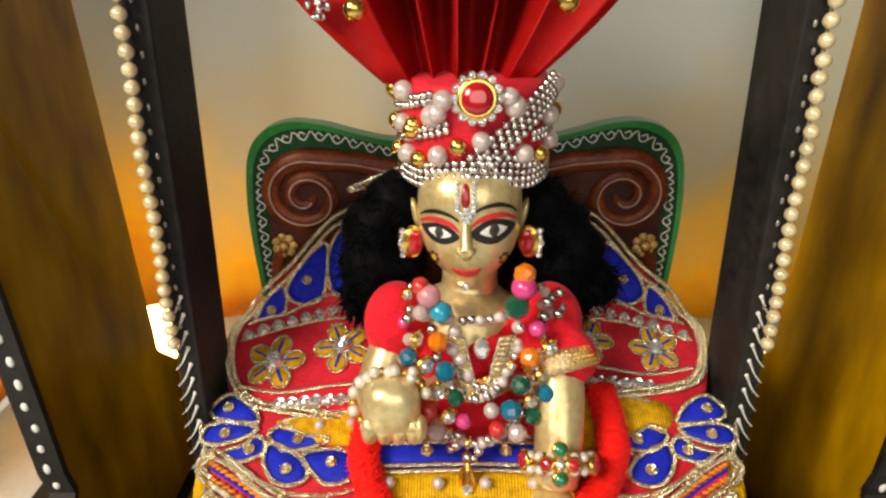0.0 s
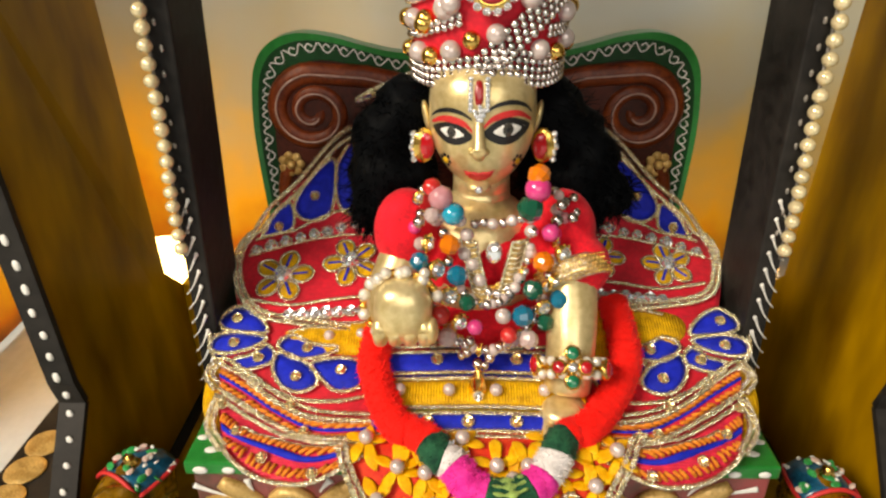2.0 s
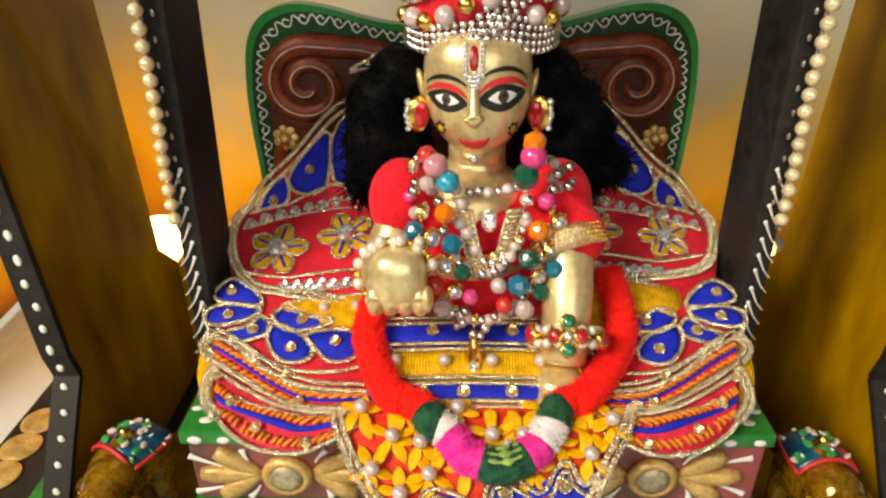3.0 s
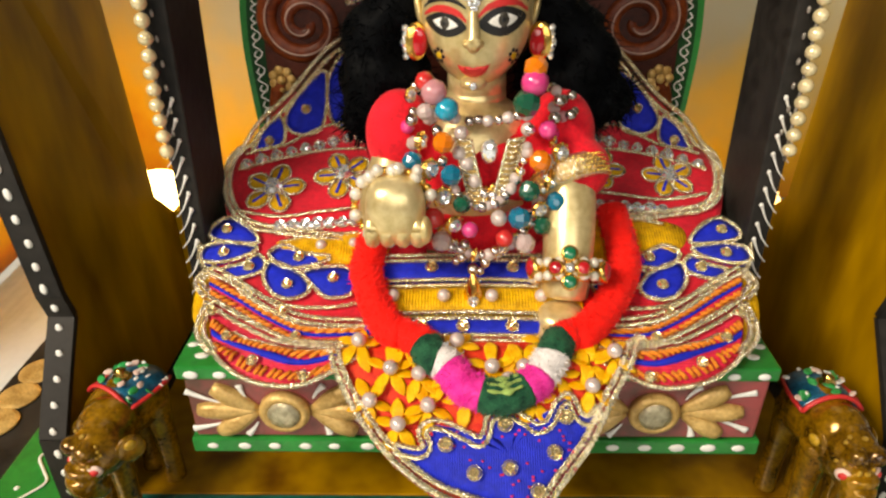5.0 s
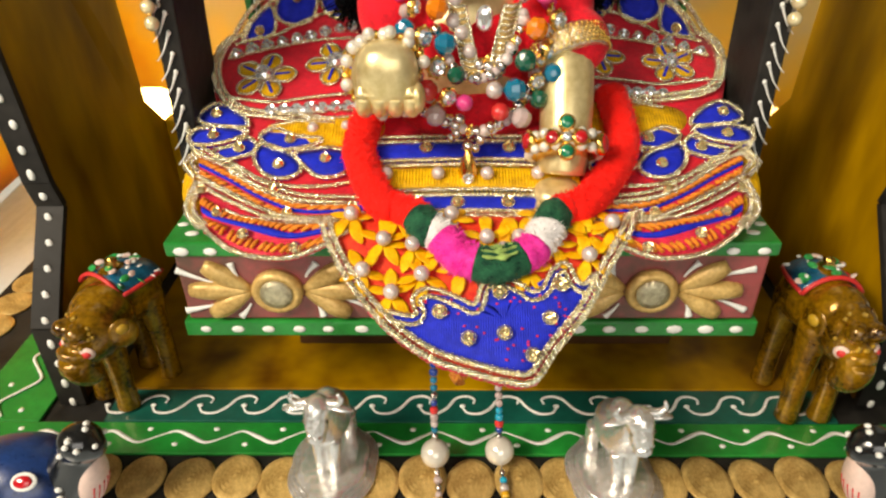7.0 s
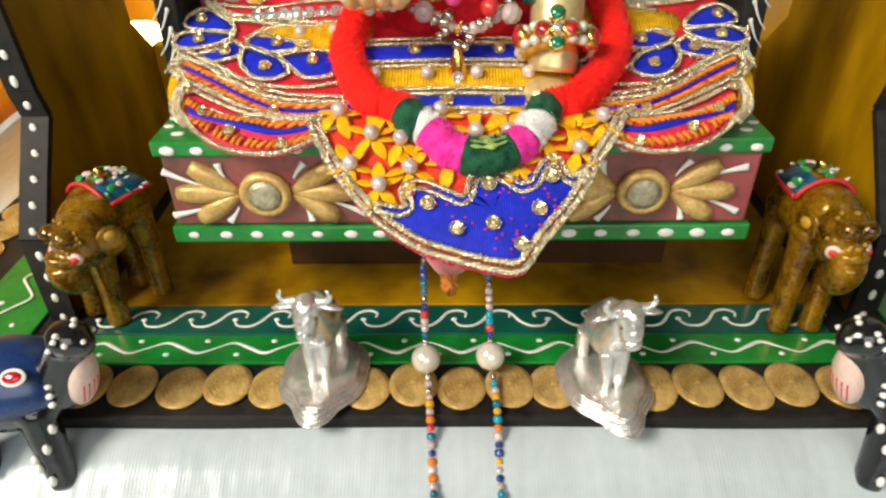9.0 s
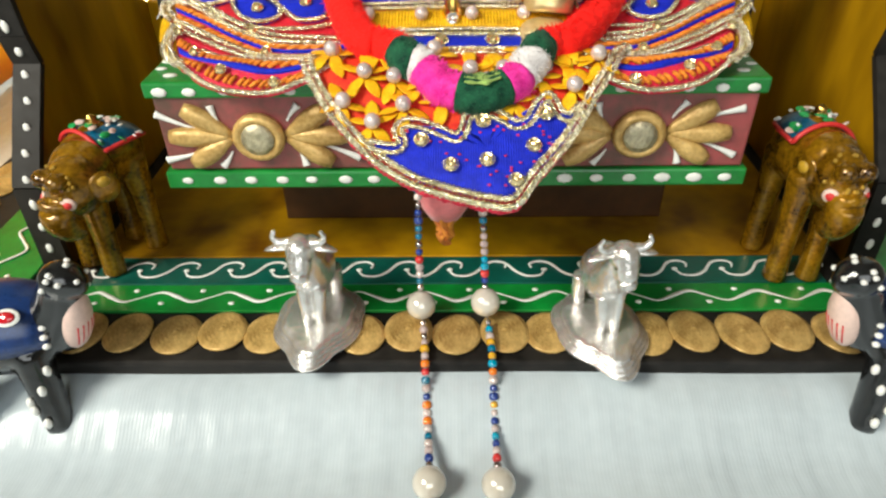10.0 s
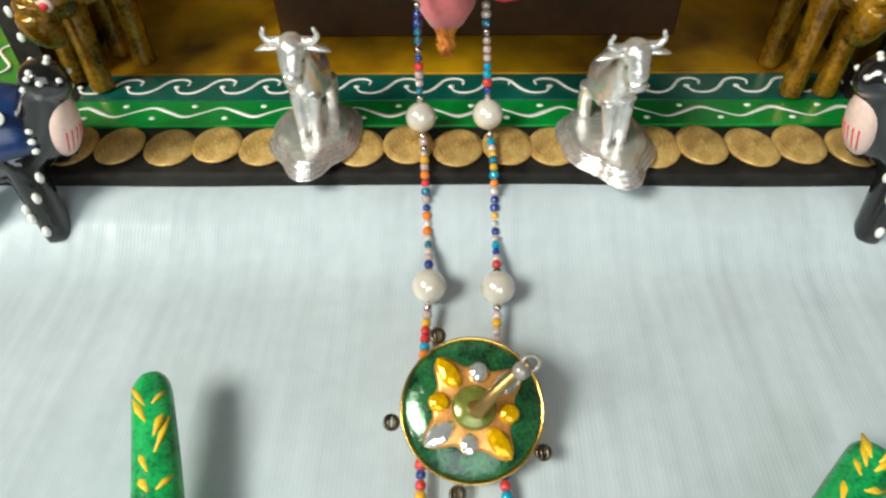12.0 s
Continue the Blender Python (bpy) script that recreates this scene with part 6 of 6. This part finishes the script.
    for m2, cnt, r, nm in ((WHITE, 16, 0.001, "white_dots"), (LEAFGREEN, 9, 0.0021, "green_leaf_paint"), (BLUSH, 6, 0.0017, "pale_flower_paint")):
        bm = bmesh.new()
        for _ in range(cnt):
            a, y = random.uniform(-1.0, 1.0), random.uniform(0.0, 0.021)
            k = math.sqrt(max(0.05, 1 - ((y - 0.005) / 0.0215) ** 2))
            ball(bm, (0.0162 * k * math.sin(a), y, 0.0525 + 0.0162 * k * math.cos(a)), (r * 0.85, r * 1.3, 0.0004), 8, 5, pose(0, 0, 0, 0, math.degrees(a), random.uniform(0, 180)))
        tagged(part(nm, bm, m2, bl), kind="stuff")
    bm = bmesh.new()
    lathe(bm, [(0.0, 0), (0.003, 0), (0.0034, 0.001), (0.002, 0.0022), (0.0026, 0.0034), (0, 0.005)], (0, 0.006, 0.0672), 14)
    part("gold_knob", bm, GOLD, bl, "small gold knob")
    bm = bmesh.new()
    for _ in range(22):
        a, b = random.uniform(-1.2, 1.2), random.uniform(-0.4, 1.2)
        p = Vector((hx, -0.0165, 0.0515)) + Vector((0.0106 * math.sin(a) * math.cos(b), -0.0117 * math.cos(a) * math.cos(b), 0.0136 * math.sin(b)))
        ball(bm, p, 0.0009, 6, 4)
    tagged(part("painted_dots", bm, OCHRE, t), kind="stuff")
    return t


FLOOR = TOP + 0.0018
elephant(pose(-0.1365, 0.188, FLOOR, 0, 0, -28) @ Matrix.Diagonal((0.9, 0.9, 0.84, 1)), 0.0115, "brown and gold lacquered wooden elephant with a teal saddle cloth")
elephant(pose(0.1285, 0.1806, FLOOR, 0, 0, 3) @ Matrix.Diagonal((0.86, 0.88, 0.9, 1)), 0.001, "brown and gold lacquered wooden elephant, red collar, teal saddle cloth")


def bull(m):
    t = thing("silver_bull", "silver-plated standing bull figurine on a lobed pedestal", "bull figurine", m.translation, "silver bulls on the throne base")
    own(t, m)
    bm = bmesh.new()
    wob = lambda a: 0.9 + 0.07 * abs(math.cos(3 * (a + math.pi / 2))) + (0.26 * max(0, math.cos(a + math.pi / 2)) ** 10)
    lathe(bm, [(0.0, 0), (0.0158, 0), (0.0164, 0.0008), (0.016, 0.0018), (0.0148, 0.002), (0.0154, 0.003), (0.015, 0.0042), (0.0138, 0.0044), (0.0144, 0.0054), (0.014, 0.0068), (0.0128, 0.007), (0.0133, 0.008), (0.0126, 0.0098), (0.0104, 0.0108), (0.0, 0.0112)], seg=72, wob=wob, m=Matrix.Diagonal((1, 1.28, 0.42, 1)))
    part("pedestal", bm, SILVER, t, "lobed silver pedestal")
    bm = bmesh.new()
    ball(bm, (0, 0.004, 0.022), (0.0068, 0.0105, 0.0088), 20, 14)
    ball(bm, (0, 0.0015, 0.0305), (0.005, 0.006, 0.0055), 16, 12)
    tube(bm, spline([(0, -0.002, 0.024), (0, -0.006, 0.031), (0, -0.0085, 0.037)], 6), lambda u: 0.0068 - 0.002 * u, 14)
    ball(bm, (0, -0.0095, 0.039), (0.0046, 0.0052, 0.0052), 16, 12)
    tube(bm, spline([(0, -0.0105, 0.039), (0, -0.0132, 0.0345), (0, -0.0145, 0.0305)], 5), lambda u: 0.0042 - 0.0013 * u, 12)
    for x in (-0.0028, 0.0028):
        tube(bm, spline([(x, -0.0045, 0.02), (x * 0.8, -0.0062, 0.012), (x * 0.8, -0.0068, 0.0055)], 5), lambda u: 0.0026 - 0.0008 * u, 10)
        tube(bm, spline([(x * 1.7, 0.0095, 0.018), (x * 1.7, 0.0105, 0.011), (x * 1.6, 0.0095, 0.0055)], 5), lambda u: 0.003 - 0.001 * u, 10)
    for k in range(4):
        tube(bm, [Vector((0.0045 * math.sin(a), -0.0068 - 0.002 * math.cos(a), 0.031 - k * 0.0024 - 0.0018 * math.cos(a))) for a in (i * 0.3 - 1.2 for i in range(9))], 0.0006, 6)
    for w in bm.verts:
        w.co.z = 0.0046 + (w.co.z - 0.0055) * 1.06
        w.co.x *= 0.98
    blend(part("body", bm, SILVER, t, "silver-plated body"), 0.00055, 3)
    for sx in (-1, 1):
        bm = bmesh.new()
        tube(bm, spline([(sx * 0.003, -0.0085, 0.0425), (sx * 0.0062, -0.009, 0.0428), (sx * 0.0078, -0.0092, 0.0448), (sx * 0.007, -0.0094, 0.0475)], 6), lambda u: 0.0014 * (1 - 0.75 * u) + 0.0002, 10)
        part("horn", bm, SILVER, t)
        bm = bmesh.new()
        tube(bm, spline([(sx * 0.0035, -0.008, 0.0402), (sx * 0.0075, -0.0085, 0.0402), (sx * 0.0112, -0.0085, 0.039)], 5), lambda u: 0.0004 + 0.0016 * math.sin(math.pi * (0.15 + 0.85 * u)), 8, flat=0.5)
        part("ear", bm, SILVER, t)
        bm = bmesh.new()
        ball(bm, (sx * 0.0034, -0.0128, 0.0385), 0.0007, 8, 6)
        part("eye", bm, DARKMETAL, t)
    return t


b1 = bull(pose(-0.0485, 0.1465, TOP + 0.0024, 0, 0, -2) @ Matrix.Diagonal((1.04, 1.02, 0.95, 1)))
copy_thing(b1, pose(0.0505, 0.142, TOP + 0.0024, 0, 0, 10))


def black_toy(m):
    """A black painted beast with white dots, a navy saddle cloth and a pale striped breast."""
    t = thing("black_toy_animal", "black painted wooden animal with white dots and navy cloth", "toy animal", m.translation, "black painted animals beside the throne")
    own(t, m)
    bm = bmesh.new()
    ball(bm, (-0.008, 0, 0.031), (0.0215, 0.0155, 0.0155), 24, 16)
    tube(bm, spline([(0.006, 0, 0.03), (0.0125, -0.001, 0.04), (0.0165, -0.0025, 0.05)], 6), lambda u: 0.0112 - 0.005 * u, 16)
    ball(bm, (0.0178, -0.003, 0.0515), (0.0074, 0.0068, 0.0066), 18, 12)
    ball(bm, (0.0222, -0.0045, 0.0505), (0.0042, 0.0042, 0.004), 14, 10)
    for x, y, fx, fy in ((0.002, -0.009, 0.006, -0.0175), (0.003, 0.009, 0.007, 0.011), (-0.02, -0.009, -0.021, -0.012), (-0.02, 0.009, -0.022, 0.011)):
        tube(bm, spline([(x, y, 0.028), (x * 0.5 + fx * 0.5, y * 0.5 + fy * 0.5, 0.014), (fx, fy, 0.0)], 5), lambda u: 0.0064 - 0.0018 * u, 12)
    blend(part("body", bm, mat("black_gloss_lacquer", (0.008, 0.009, 0.01), 0.16, vary=0.4, scale=80, coat=0.8), t, "glossy black body"), 0.0011, 5)
    bm = bmesh.new()
    ball(bm, (0.0168, -0.003, 0.0355), (0.0052, 0.0064, 0.0118), 20, 14, pose(0, 0, 0, 0, 14))
    br = part("breast", bm, BLUSH, t, "blush-white striped breast")
    bm = bmesh.new()
    for k in range(5):
        a = math.radians(-60 + 18 * k)
        tube(bm, [Vector((0.0168 + 0.0053 * math.cos(a) * math.cos(b) + 0.0029 * math.sin(b), -0.003 + 0.0065 * math.sin(a) * math.cos(b), 0.0355 + 0.0116 * math.sin(b))) for b in (math.radians(-40 + 7 * i) for i in range(7))], 0.00028, 5)
    part("red_lines", bm, REDPAINT, br, "thin red painted lines")
    bm = bmesh.new()
    for i in range(15):
        a = math.radians(-88 + 176 * i / 14)
        for j in range(11):
            x = -0.022 + 0.032 * j / 10
            k = math.sqrt(max(0.08, 1 - ((x + 0.008) / 0.0235) ** 2))
            bm.verts.new((x, 0.0166 * k * math.sin(a), 0.031 + 0.0172 * k * math.cos(a)))
    bm.verts.ensure_lookup_table()
    for i in range(14):
        for j in range(10):
            q = i * 11 + j
            bm.faces.new([bm.verts[v] for v in (q, q + 1, q + 12, q + 11)])
    cl = part("saddle_cloth", bm, NAVY, t, "navy painted saddle cloth")
    s = cl.modifiers.new("cloth", "SOLIDIFY")
    s.thickness = 0.001
    for x, a in ((0.001, -0.7), (-0.013, -0.75)):
        k = math.sqrt(max(0.08, 1 - ((x + 0.008) / 0.0235) ** 2))
        c = (x, 0.0172 * k * math.sin(a), 0.031 + 0.0178 * k * math.cos(a))
        bm = bmesh.new()
        ball(bm, c, (0.0042, 0.003, 0.0008), 14, 8, pose(0, 0, 0, 43))
        w = part("white_ring", bm, WHITE, cl)
        bm = bmesh.new()
        ball(bm, Vector(c) + Vector((0, -0.0005, 0.0005)), (0.003, 0.002, 0.0008), 12, 8, pose(0, 0, 0, 43))
        part("red_stone", bm, RUBY, w, "red stone")
    bm = bmesh.new()
    for i in range(12):
        a = -1.5 + 3.0 * i / 11
        for x in (0.0095, -0.0215):
            k = math.sqrt(max(0.08, 1 - ((x + 0.008) / 0.0235) ** 2))
            ball(bm, (x, 0.0174 * k * math.sin(a), 0.031 + 0.018 * k * math.cos(a)), (0.0013, 0.0013, 0.0009), 7, 5)
    for _ in range(9):
        a, b = random.uniform(0, 2 * math.pi), random.uniform(-0.6, 1.4)
        ball(bm, Vector((0.0178, -0.003, 0.0515)) + Vector((0.0073 * math.cos(a) * math.cos(b), 0.0067 * math.sin(a) * math.cos(b), 0.0065 * math.sin(b))), (0.0011, 0.0011, 0.0009), 6, 5)
    for fx, fy, x, y in ((0.006, -0.0175, 0.002, -0.009), (-0.021, -0.012, -0.02, -0.009), (0.007, 0.011, 0.003, 0.009)):
        for i in range(5):
            u = random.uniform(0.1, 0.8)
            an = random.uniform(-2.4, -0.4)
            ball(bm, (x + (fx - x) * u + 0.0058 * math.cos(an), y + (fy - y) * u + 0.0058 * math.sin(an), 0.028 * (1 - u)), (0.0014, 0.0014, 0.0021), 7, 5)
    tagged(part("white_dots", bm, WHITE, t, "hand-painted white dots"), kind="stuff")
    return t


k1 = black_toy(pose(-0.1385, 0.1275, 0.003, 0, 0, 6) @ Matrix.Scale(0.98, 4))
k2 = copy_thing(k1, pose(0.1395, 0.1275, 0.003, 0, 0, 180 - 6))
k2.matrix_basis = pose(0.1395, 0.1275, 0.003, 0, 0, -6) @ Matrix.Diagonal((-0.98, 0.98, 0.98, 1))


# ---- bead strings, spinning toy and the small things in front ----
SEED = "tyorbcwwsnwrocbtscwbytnm"


def bead_string(sx, pts, pearls):
    t = thing("bead_string", "string of tiny coloured seed beads with large pearls", "bead string", pts[0], "bead strings hanging from the seat")
    sp = spline(pts, 14)
    protos = {}
    for i, p in enumerate(pearls):
        bm = bmesh.new()
        ball(bm, (0, 0, 0), 0.0052, 24, 16)
        ob = part("large_pearl", bm, PEARL, t, "large ivory pearl")
        ob.matrix_basis = Matrix.Translation(p)
    bm = bmesh.new()
    tube(bm, sp, 0.0003, 5)
    part("thread", bm, SMOKE, t)
    for i, p in enumerate(even(sp, 0.0027)):
        near = min((p - Vector(q)).length for q in pearls)
        if near < 0.0052:
            continue
        c = "s" if near < 0.008 else random.choice(SEED)
        q = even(sp, 0.0027)
        d = (q[min(i + 1, len(q) - 1)] - q[max(i - 1, 0)]).normalized()
        f = random.uniform(0.82, 1.08)
        m = Matrix.Translation(p) @ d.to_track_quat("Z", "Y").to_matrix().to_4x4() @ Matrix.Scale(f, 4)
        if c in protos:
            again("seed_bead", protos[c], m, t)
        else:
            bm = bmesh.new()
            if c == "s":
                ball(bm, (0, 0, 0), 0.0014, 10, 8)
            else:
                lathe(bm, [(0.0005, -0.0012), (0.0012, -0.0011), (0.0015, -0.0005), (0.0015, 0.0005), (0.0012, 0.0011), (0.0005, 0.0012)], seg=10)
            protos[c] = part("seed_bead", bm, BEADS[c], t)
            protos[c].matrix_basis = m


bead_string(-1, [(-0.0125, 0.164, 0.066), (-0.0122, 0.152, 0.045), (-0.012, 0.1468, 0.0255), (-0.0108, 0.1375, 0.0205), (-0.0102, 0.1275, 0.0182), (-0.0092, 0.112, 0.0068), (-0.008, 0.0885, 0.0046), (-0.0086, 0.07, 0.0028), (-0.0086, 0.05, 0.0026), (-0.0078, 0.012, 0.0022)], [(-0.012, 0.1468, 0.0255), (-0.008, 0.0885, 0.0052)])
bead_string(1, [(0.0092, 0.164, 0.066), (0.0102, 0.152, 0.045), (0.0108, 0.1475, 0.0262), (0.012, 0.137, 0.0205), (0.0125, 0.1275, 0.0182), (0.0128, 0.112, 0.0068), (0.0128, 0.0879, 0.0046), (0.0118, 0.07, 0.0028), (0.0112, 0.05, 0.0026), (0.0135, 0.012, 0.0022)], [(0.0108, 0.1475, 0.0262), (0.0128, 0.0879, 0.0052)])


def spinning_top():
    m = pose(0.0045, 0.0435, 0.0108, 26, 5, 0) @ Matrix.Scale(0.91, 4)
    t = thing("spinning_toy", "round green enamel toy set with yellow and clear stones", "toy", m.translation)
    own(t, m)
    bm = bmesh.new()
    lathe(bm, [(0.0, -0.0028), (0.015, -0.0028), (0.0192, -0.0012), (0.0199, 0.0), (0.0198, 0.0009), (0.0194, 0.0011), (0.0192, 0.0006)], seg=48)
    part("rim", bm, GOLD, t, "thin gold rim")
    bm = bmesh.new()
    lathe(bm, [(0.0193, 0.0004), (0.018, 0.0014), (0.012, 0.0028), (0.006, 0.0035), (0.0, 0.0037)], seg=48)
    part("enamel_disc", bm, ENAMEL, t, "glossy mottled green enamel")
    bm = bmesh.new()
    wob = lambda a: 0.82 + 0.62 * max(0, math.cos(2 * (a - 0.68))) ** 5 + 0.62 * max(0, math.cos(2 * (a - 2.25))) ** 5 + 0.12 * math.cos(4 * (a + 0.1)) 
    lathe(bm, [(0.0, 0.002), (0.0126, 0.0022), (0.0124, 0.0032), (0.011, 0.0037), (0, 0.0042)], seg=72, wob=wob)
    part("gold_star", bm, mat("orange_gold", (0.75, 0.36, 0.1), 0.3, 0.6, 0.3, 200), t, "gold star setting")
    for k in range(8):
        a = k * math.pi / 4 - 0.1
        rad = 0.0112 if k % 2 else 0.0096
        c = Vector((rad * math.cos(a), rad * math.sin(a), 0.0036))
        yellow = k in (0, 3, 4, 7)
        bm = bmesh.new()
        s = Matrix.Diagonal((1.45 if k % 2 else 0.95, 0.9, 1, 1))
        lathe(bm, [(0.0, 0), (0.0029, 0), (0.003, 0.0008), (0.0024, 0.0017), (0.0012, 0.0021)], c, 12, pose(0, 0, 0, 0, 0, math.degrees(a)) @ s, wob=(lambda b: 1 + 0.25 * max(0, math.cos(b)) ** 6) if k % 2 else None)
        part("yellow_stone" if yellow else "clear_stone", bm, mat("yellow_stone_%d" % k, (0.75, 0.42, 0.0), 0.08, 0.3, 0.3, 500) if yellow else CRYSTAL, t, smooth=False)
    bm = bmesh.new()
    lathe(bm, [(0.0, 0.003), (0.0058, 0.003), (0.006, 0.0042), (0.005, 0.005), (0.0, 0.0052)], seg=28)
    part("centre_boss", bm, mat("olive_enamel", (0.2, 0.22, 0.04), 0.2, 0.3, 0.3, 400, coat=0.6), t, "olive enamel boss")
    bm = bmesh.new()
    tube(bm, spline([(0, 0, 0.005), (0.001, -0.001, 0.0085), (0.004, 0.003, 0.0125), (0.009, 0.008, 0.016), (0.0125, 0.0105, 0.018)], 7), lambda u: 0.0021 - 0.0008 * u, 10)
    part("stem", bm, OLDBRASS, t, "bent brass stem")
    bm = bmesh.new()
    lathe(bm, [(0.0, -0.002), (0.002, -0.0015), (0.0026, 0), (0.002, 0.0016), (0, 0.002)], (0.0105, 0.0088, 0.017), 12, pose(0, 0, 0, 40, 40))
    tube(bm, [Vector((0.0128 + 0.0022 * math.cos(a), 0.0108 + 0.0018 * math.sin(a), 0.0182 + 0.001 * math.sin(a))) for a in (2 * math.pi * i / 16 for i in range(16))], 0.0006, 6, True)
    part("bead_and_ring", bm, SMOKE, t, "clear bead with a metal ring")
    for a in (math.radians(d) for d in (-28, 192, 262, 118)):
        bm = bmesh.new()
        for j in range(5):
            tube(bm, [Vector((0.0198 * math.cos(a) + 0.0026 * math.cos(a) + 0.0019 * math.cos(b) * math.cos(j), 0.0224 * math.sin(a) + 0.0019 * math.sin(b), -0.0005 + 0.0018 * math.cos(b) * math.sin(j))) for b in (2 * math.pi * i / 12 for i in range(12))], 0.0005, 5, True)
        part("wire_ball", bm, DARKMETAL, t, "small dark wire ball")


spinning_top()


def green_stick(pts, w):
    t = thing("green_painted_stick", "green painted wooden stick with yellow leaf strokes", "stick", pts[-1], "green sticks on the cloth")
    sp = spline(pts, 12)
    bm = bmesh.new()
    tube(bm, sp, lambda u: w * (math.sqrt(max(0.02, 1 - (1 - min(1, u * 7)) ** 2)) * (0.72 + 0.35 * u)), 14, flat=0.7)
    body = part("body", bm, LEAFGREEN, t)
    n = len(sp)
    for i in range(9, n - 3, 3):
        for sx in (-1, 1):
            d = (sp[i + 1] - sp[i - 1]).normalized()
            s = d.cross(Vector((0, 0, 1))).normalized() * sx
            r = w * (0.72 + 0.35 * i / n)
            a = sp[i] + s * r * 0.15 + Vector((0, 0, r * 0.69))
            b = sp[i] - d * random.uniform(0.003, 0.009) + s * r * random.uniform(0.5, 0.9) + Vector((0, 0, r * 0.42))
            if random.random() < 0.62:
                bm = bmesh.new()
                tube(bm, [a, a.lerp(b, 0.5) + Vector((0, 0, 0.0003)), b], lambda u, k=random.uniform(0.5, 1.2): 0.0003 + 0.0009 * k * math.sin(math.pi * u), 6, flat=0.4)
                part("yellow_stroke", bm, YELLOWPAINT, body)


green_stick([(-0.0775, 0.0505, 0.0155), (-0.0725, 0.036, 0.0135), (-0.0675, 0.02, 0.0108), (-0.062, 0.0, 0.0072), (-0.057, -0.018, 0.0042)], 0.0066)
green_stick([(0.0975, 0.0315, 0.0155), (0.092, 0.0255, 0.0135), (0.0845, 0.017, 0.0108), (0.074, 0.005, 0.0072), (0.062, -0.009, 0.0042)], 0.007)


def tassel():
    t = thing("pink_tassel", "pink cloth pouch with a knotted orange tail under the seat", "tassel", (-0.0035, 0.176, 0.066))
    bm = bmesh.new()
    lathe(bm, [(0.0, 0.0655), (0.0108, 0.0655), (0.0112, 0.058), (0.0098, 0.051), (0.0066, 0.0455), (0.003, 0.043), (0.0, 0.0425)], (-0.0035, 0.176, 0), 28, wob=lambda a: 1 + 0.03 * math.sin(5 * a))
    part("pouch", bm, ROSE, t)
    knot = mat("orange_red_cord", (0.7, 0.13, 0.03), 0.5, vary=0.4, scale=300, c2=(0.8, 0.35, 0.05))
    for j in range(7):
        bm = bmesh.new()
        a = j * 0.9
        tube(bm, spline([(-0.0035 + 0.006 * math.cos(a), 0.174 + 0.005 * math.sin(a), 0.05), (-0.0035 + 0.003 * math.cos(a), 0.174 + 0.003 * math.sin(a), 0.044), (-0.0035 + 0.0024 * math.cos(a + 1.5), 0.174 + 0.002 * math.sin(a + 1.5), 0.038), (-0.0035 + 0.001 * math.cos(a), 0.174, 0.0325 + 0.0006 * j)], 6), 0.0014, 7, rough=0.15)
        part("cord_tail", bm, knot, t)


tassel()


def tea_light(x, y, r, h, power):
    t = thing("tea_light", "small warm glow source behind the throne", "lamp", (x, y, 0))
    bm = bmesh.new()
    lathe(bm, [(0.0, 0.004), (r * 1.15, 0.004), (r * 1.2, 0.01), (r * 1.2, h * 0.3), (r, h * 0.32)], (x, y, 0), 24)
    part("holder", bm, GILT, t)
    bm = bmesh.new()
    lathe(bm, [(0.0, h * 0.3), (r, h * 0.3), (r, h * 0.85), (r * 0.8, h), (0, h * 1.02)], (x, y, 0), 24)
    part("glass", bm, glow("warm_lamp_glass", (1.0, 0.6, 0.2), power), t, "glowing warm glass")


tea_light(-0.192, 0.37, 0.02, 0.079, 16)
# extra glow on the right, added to warm the curtain, not a known lamp
tea_light(0.2, 0.42, 0.018, 0.05, 5)
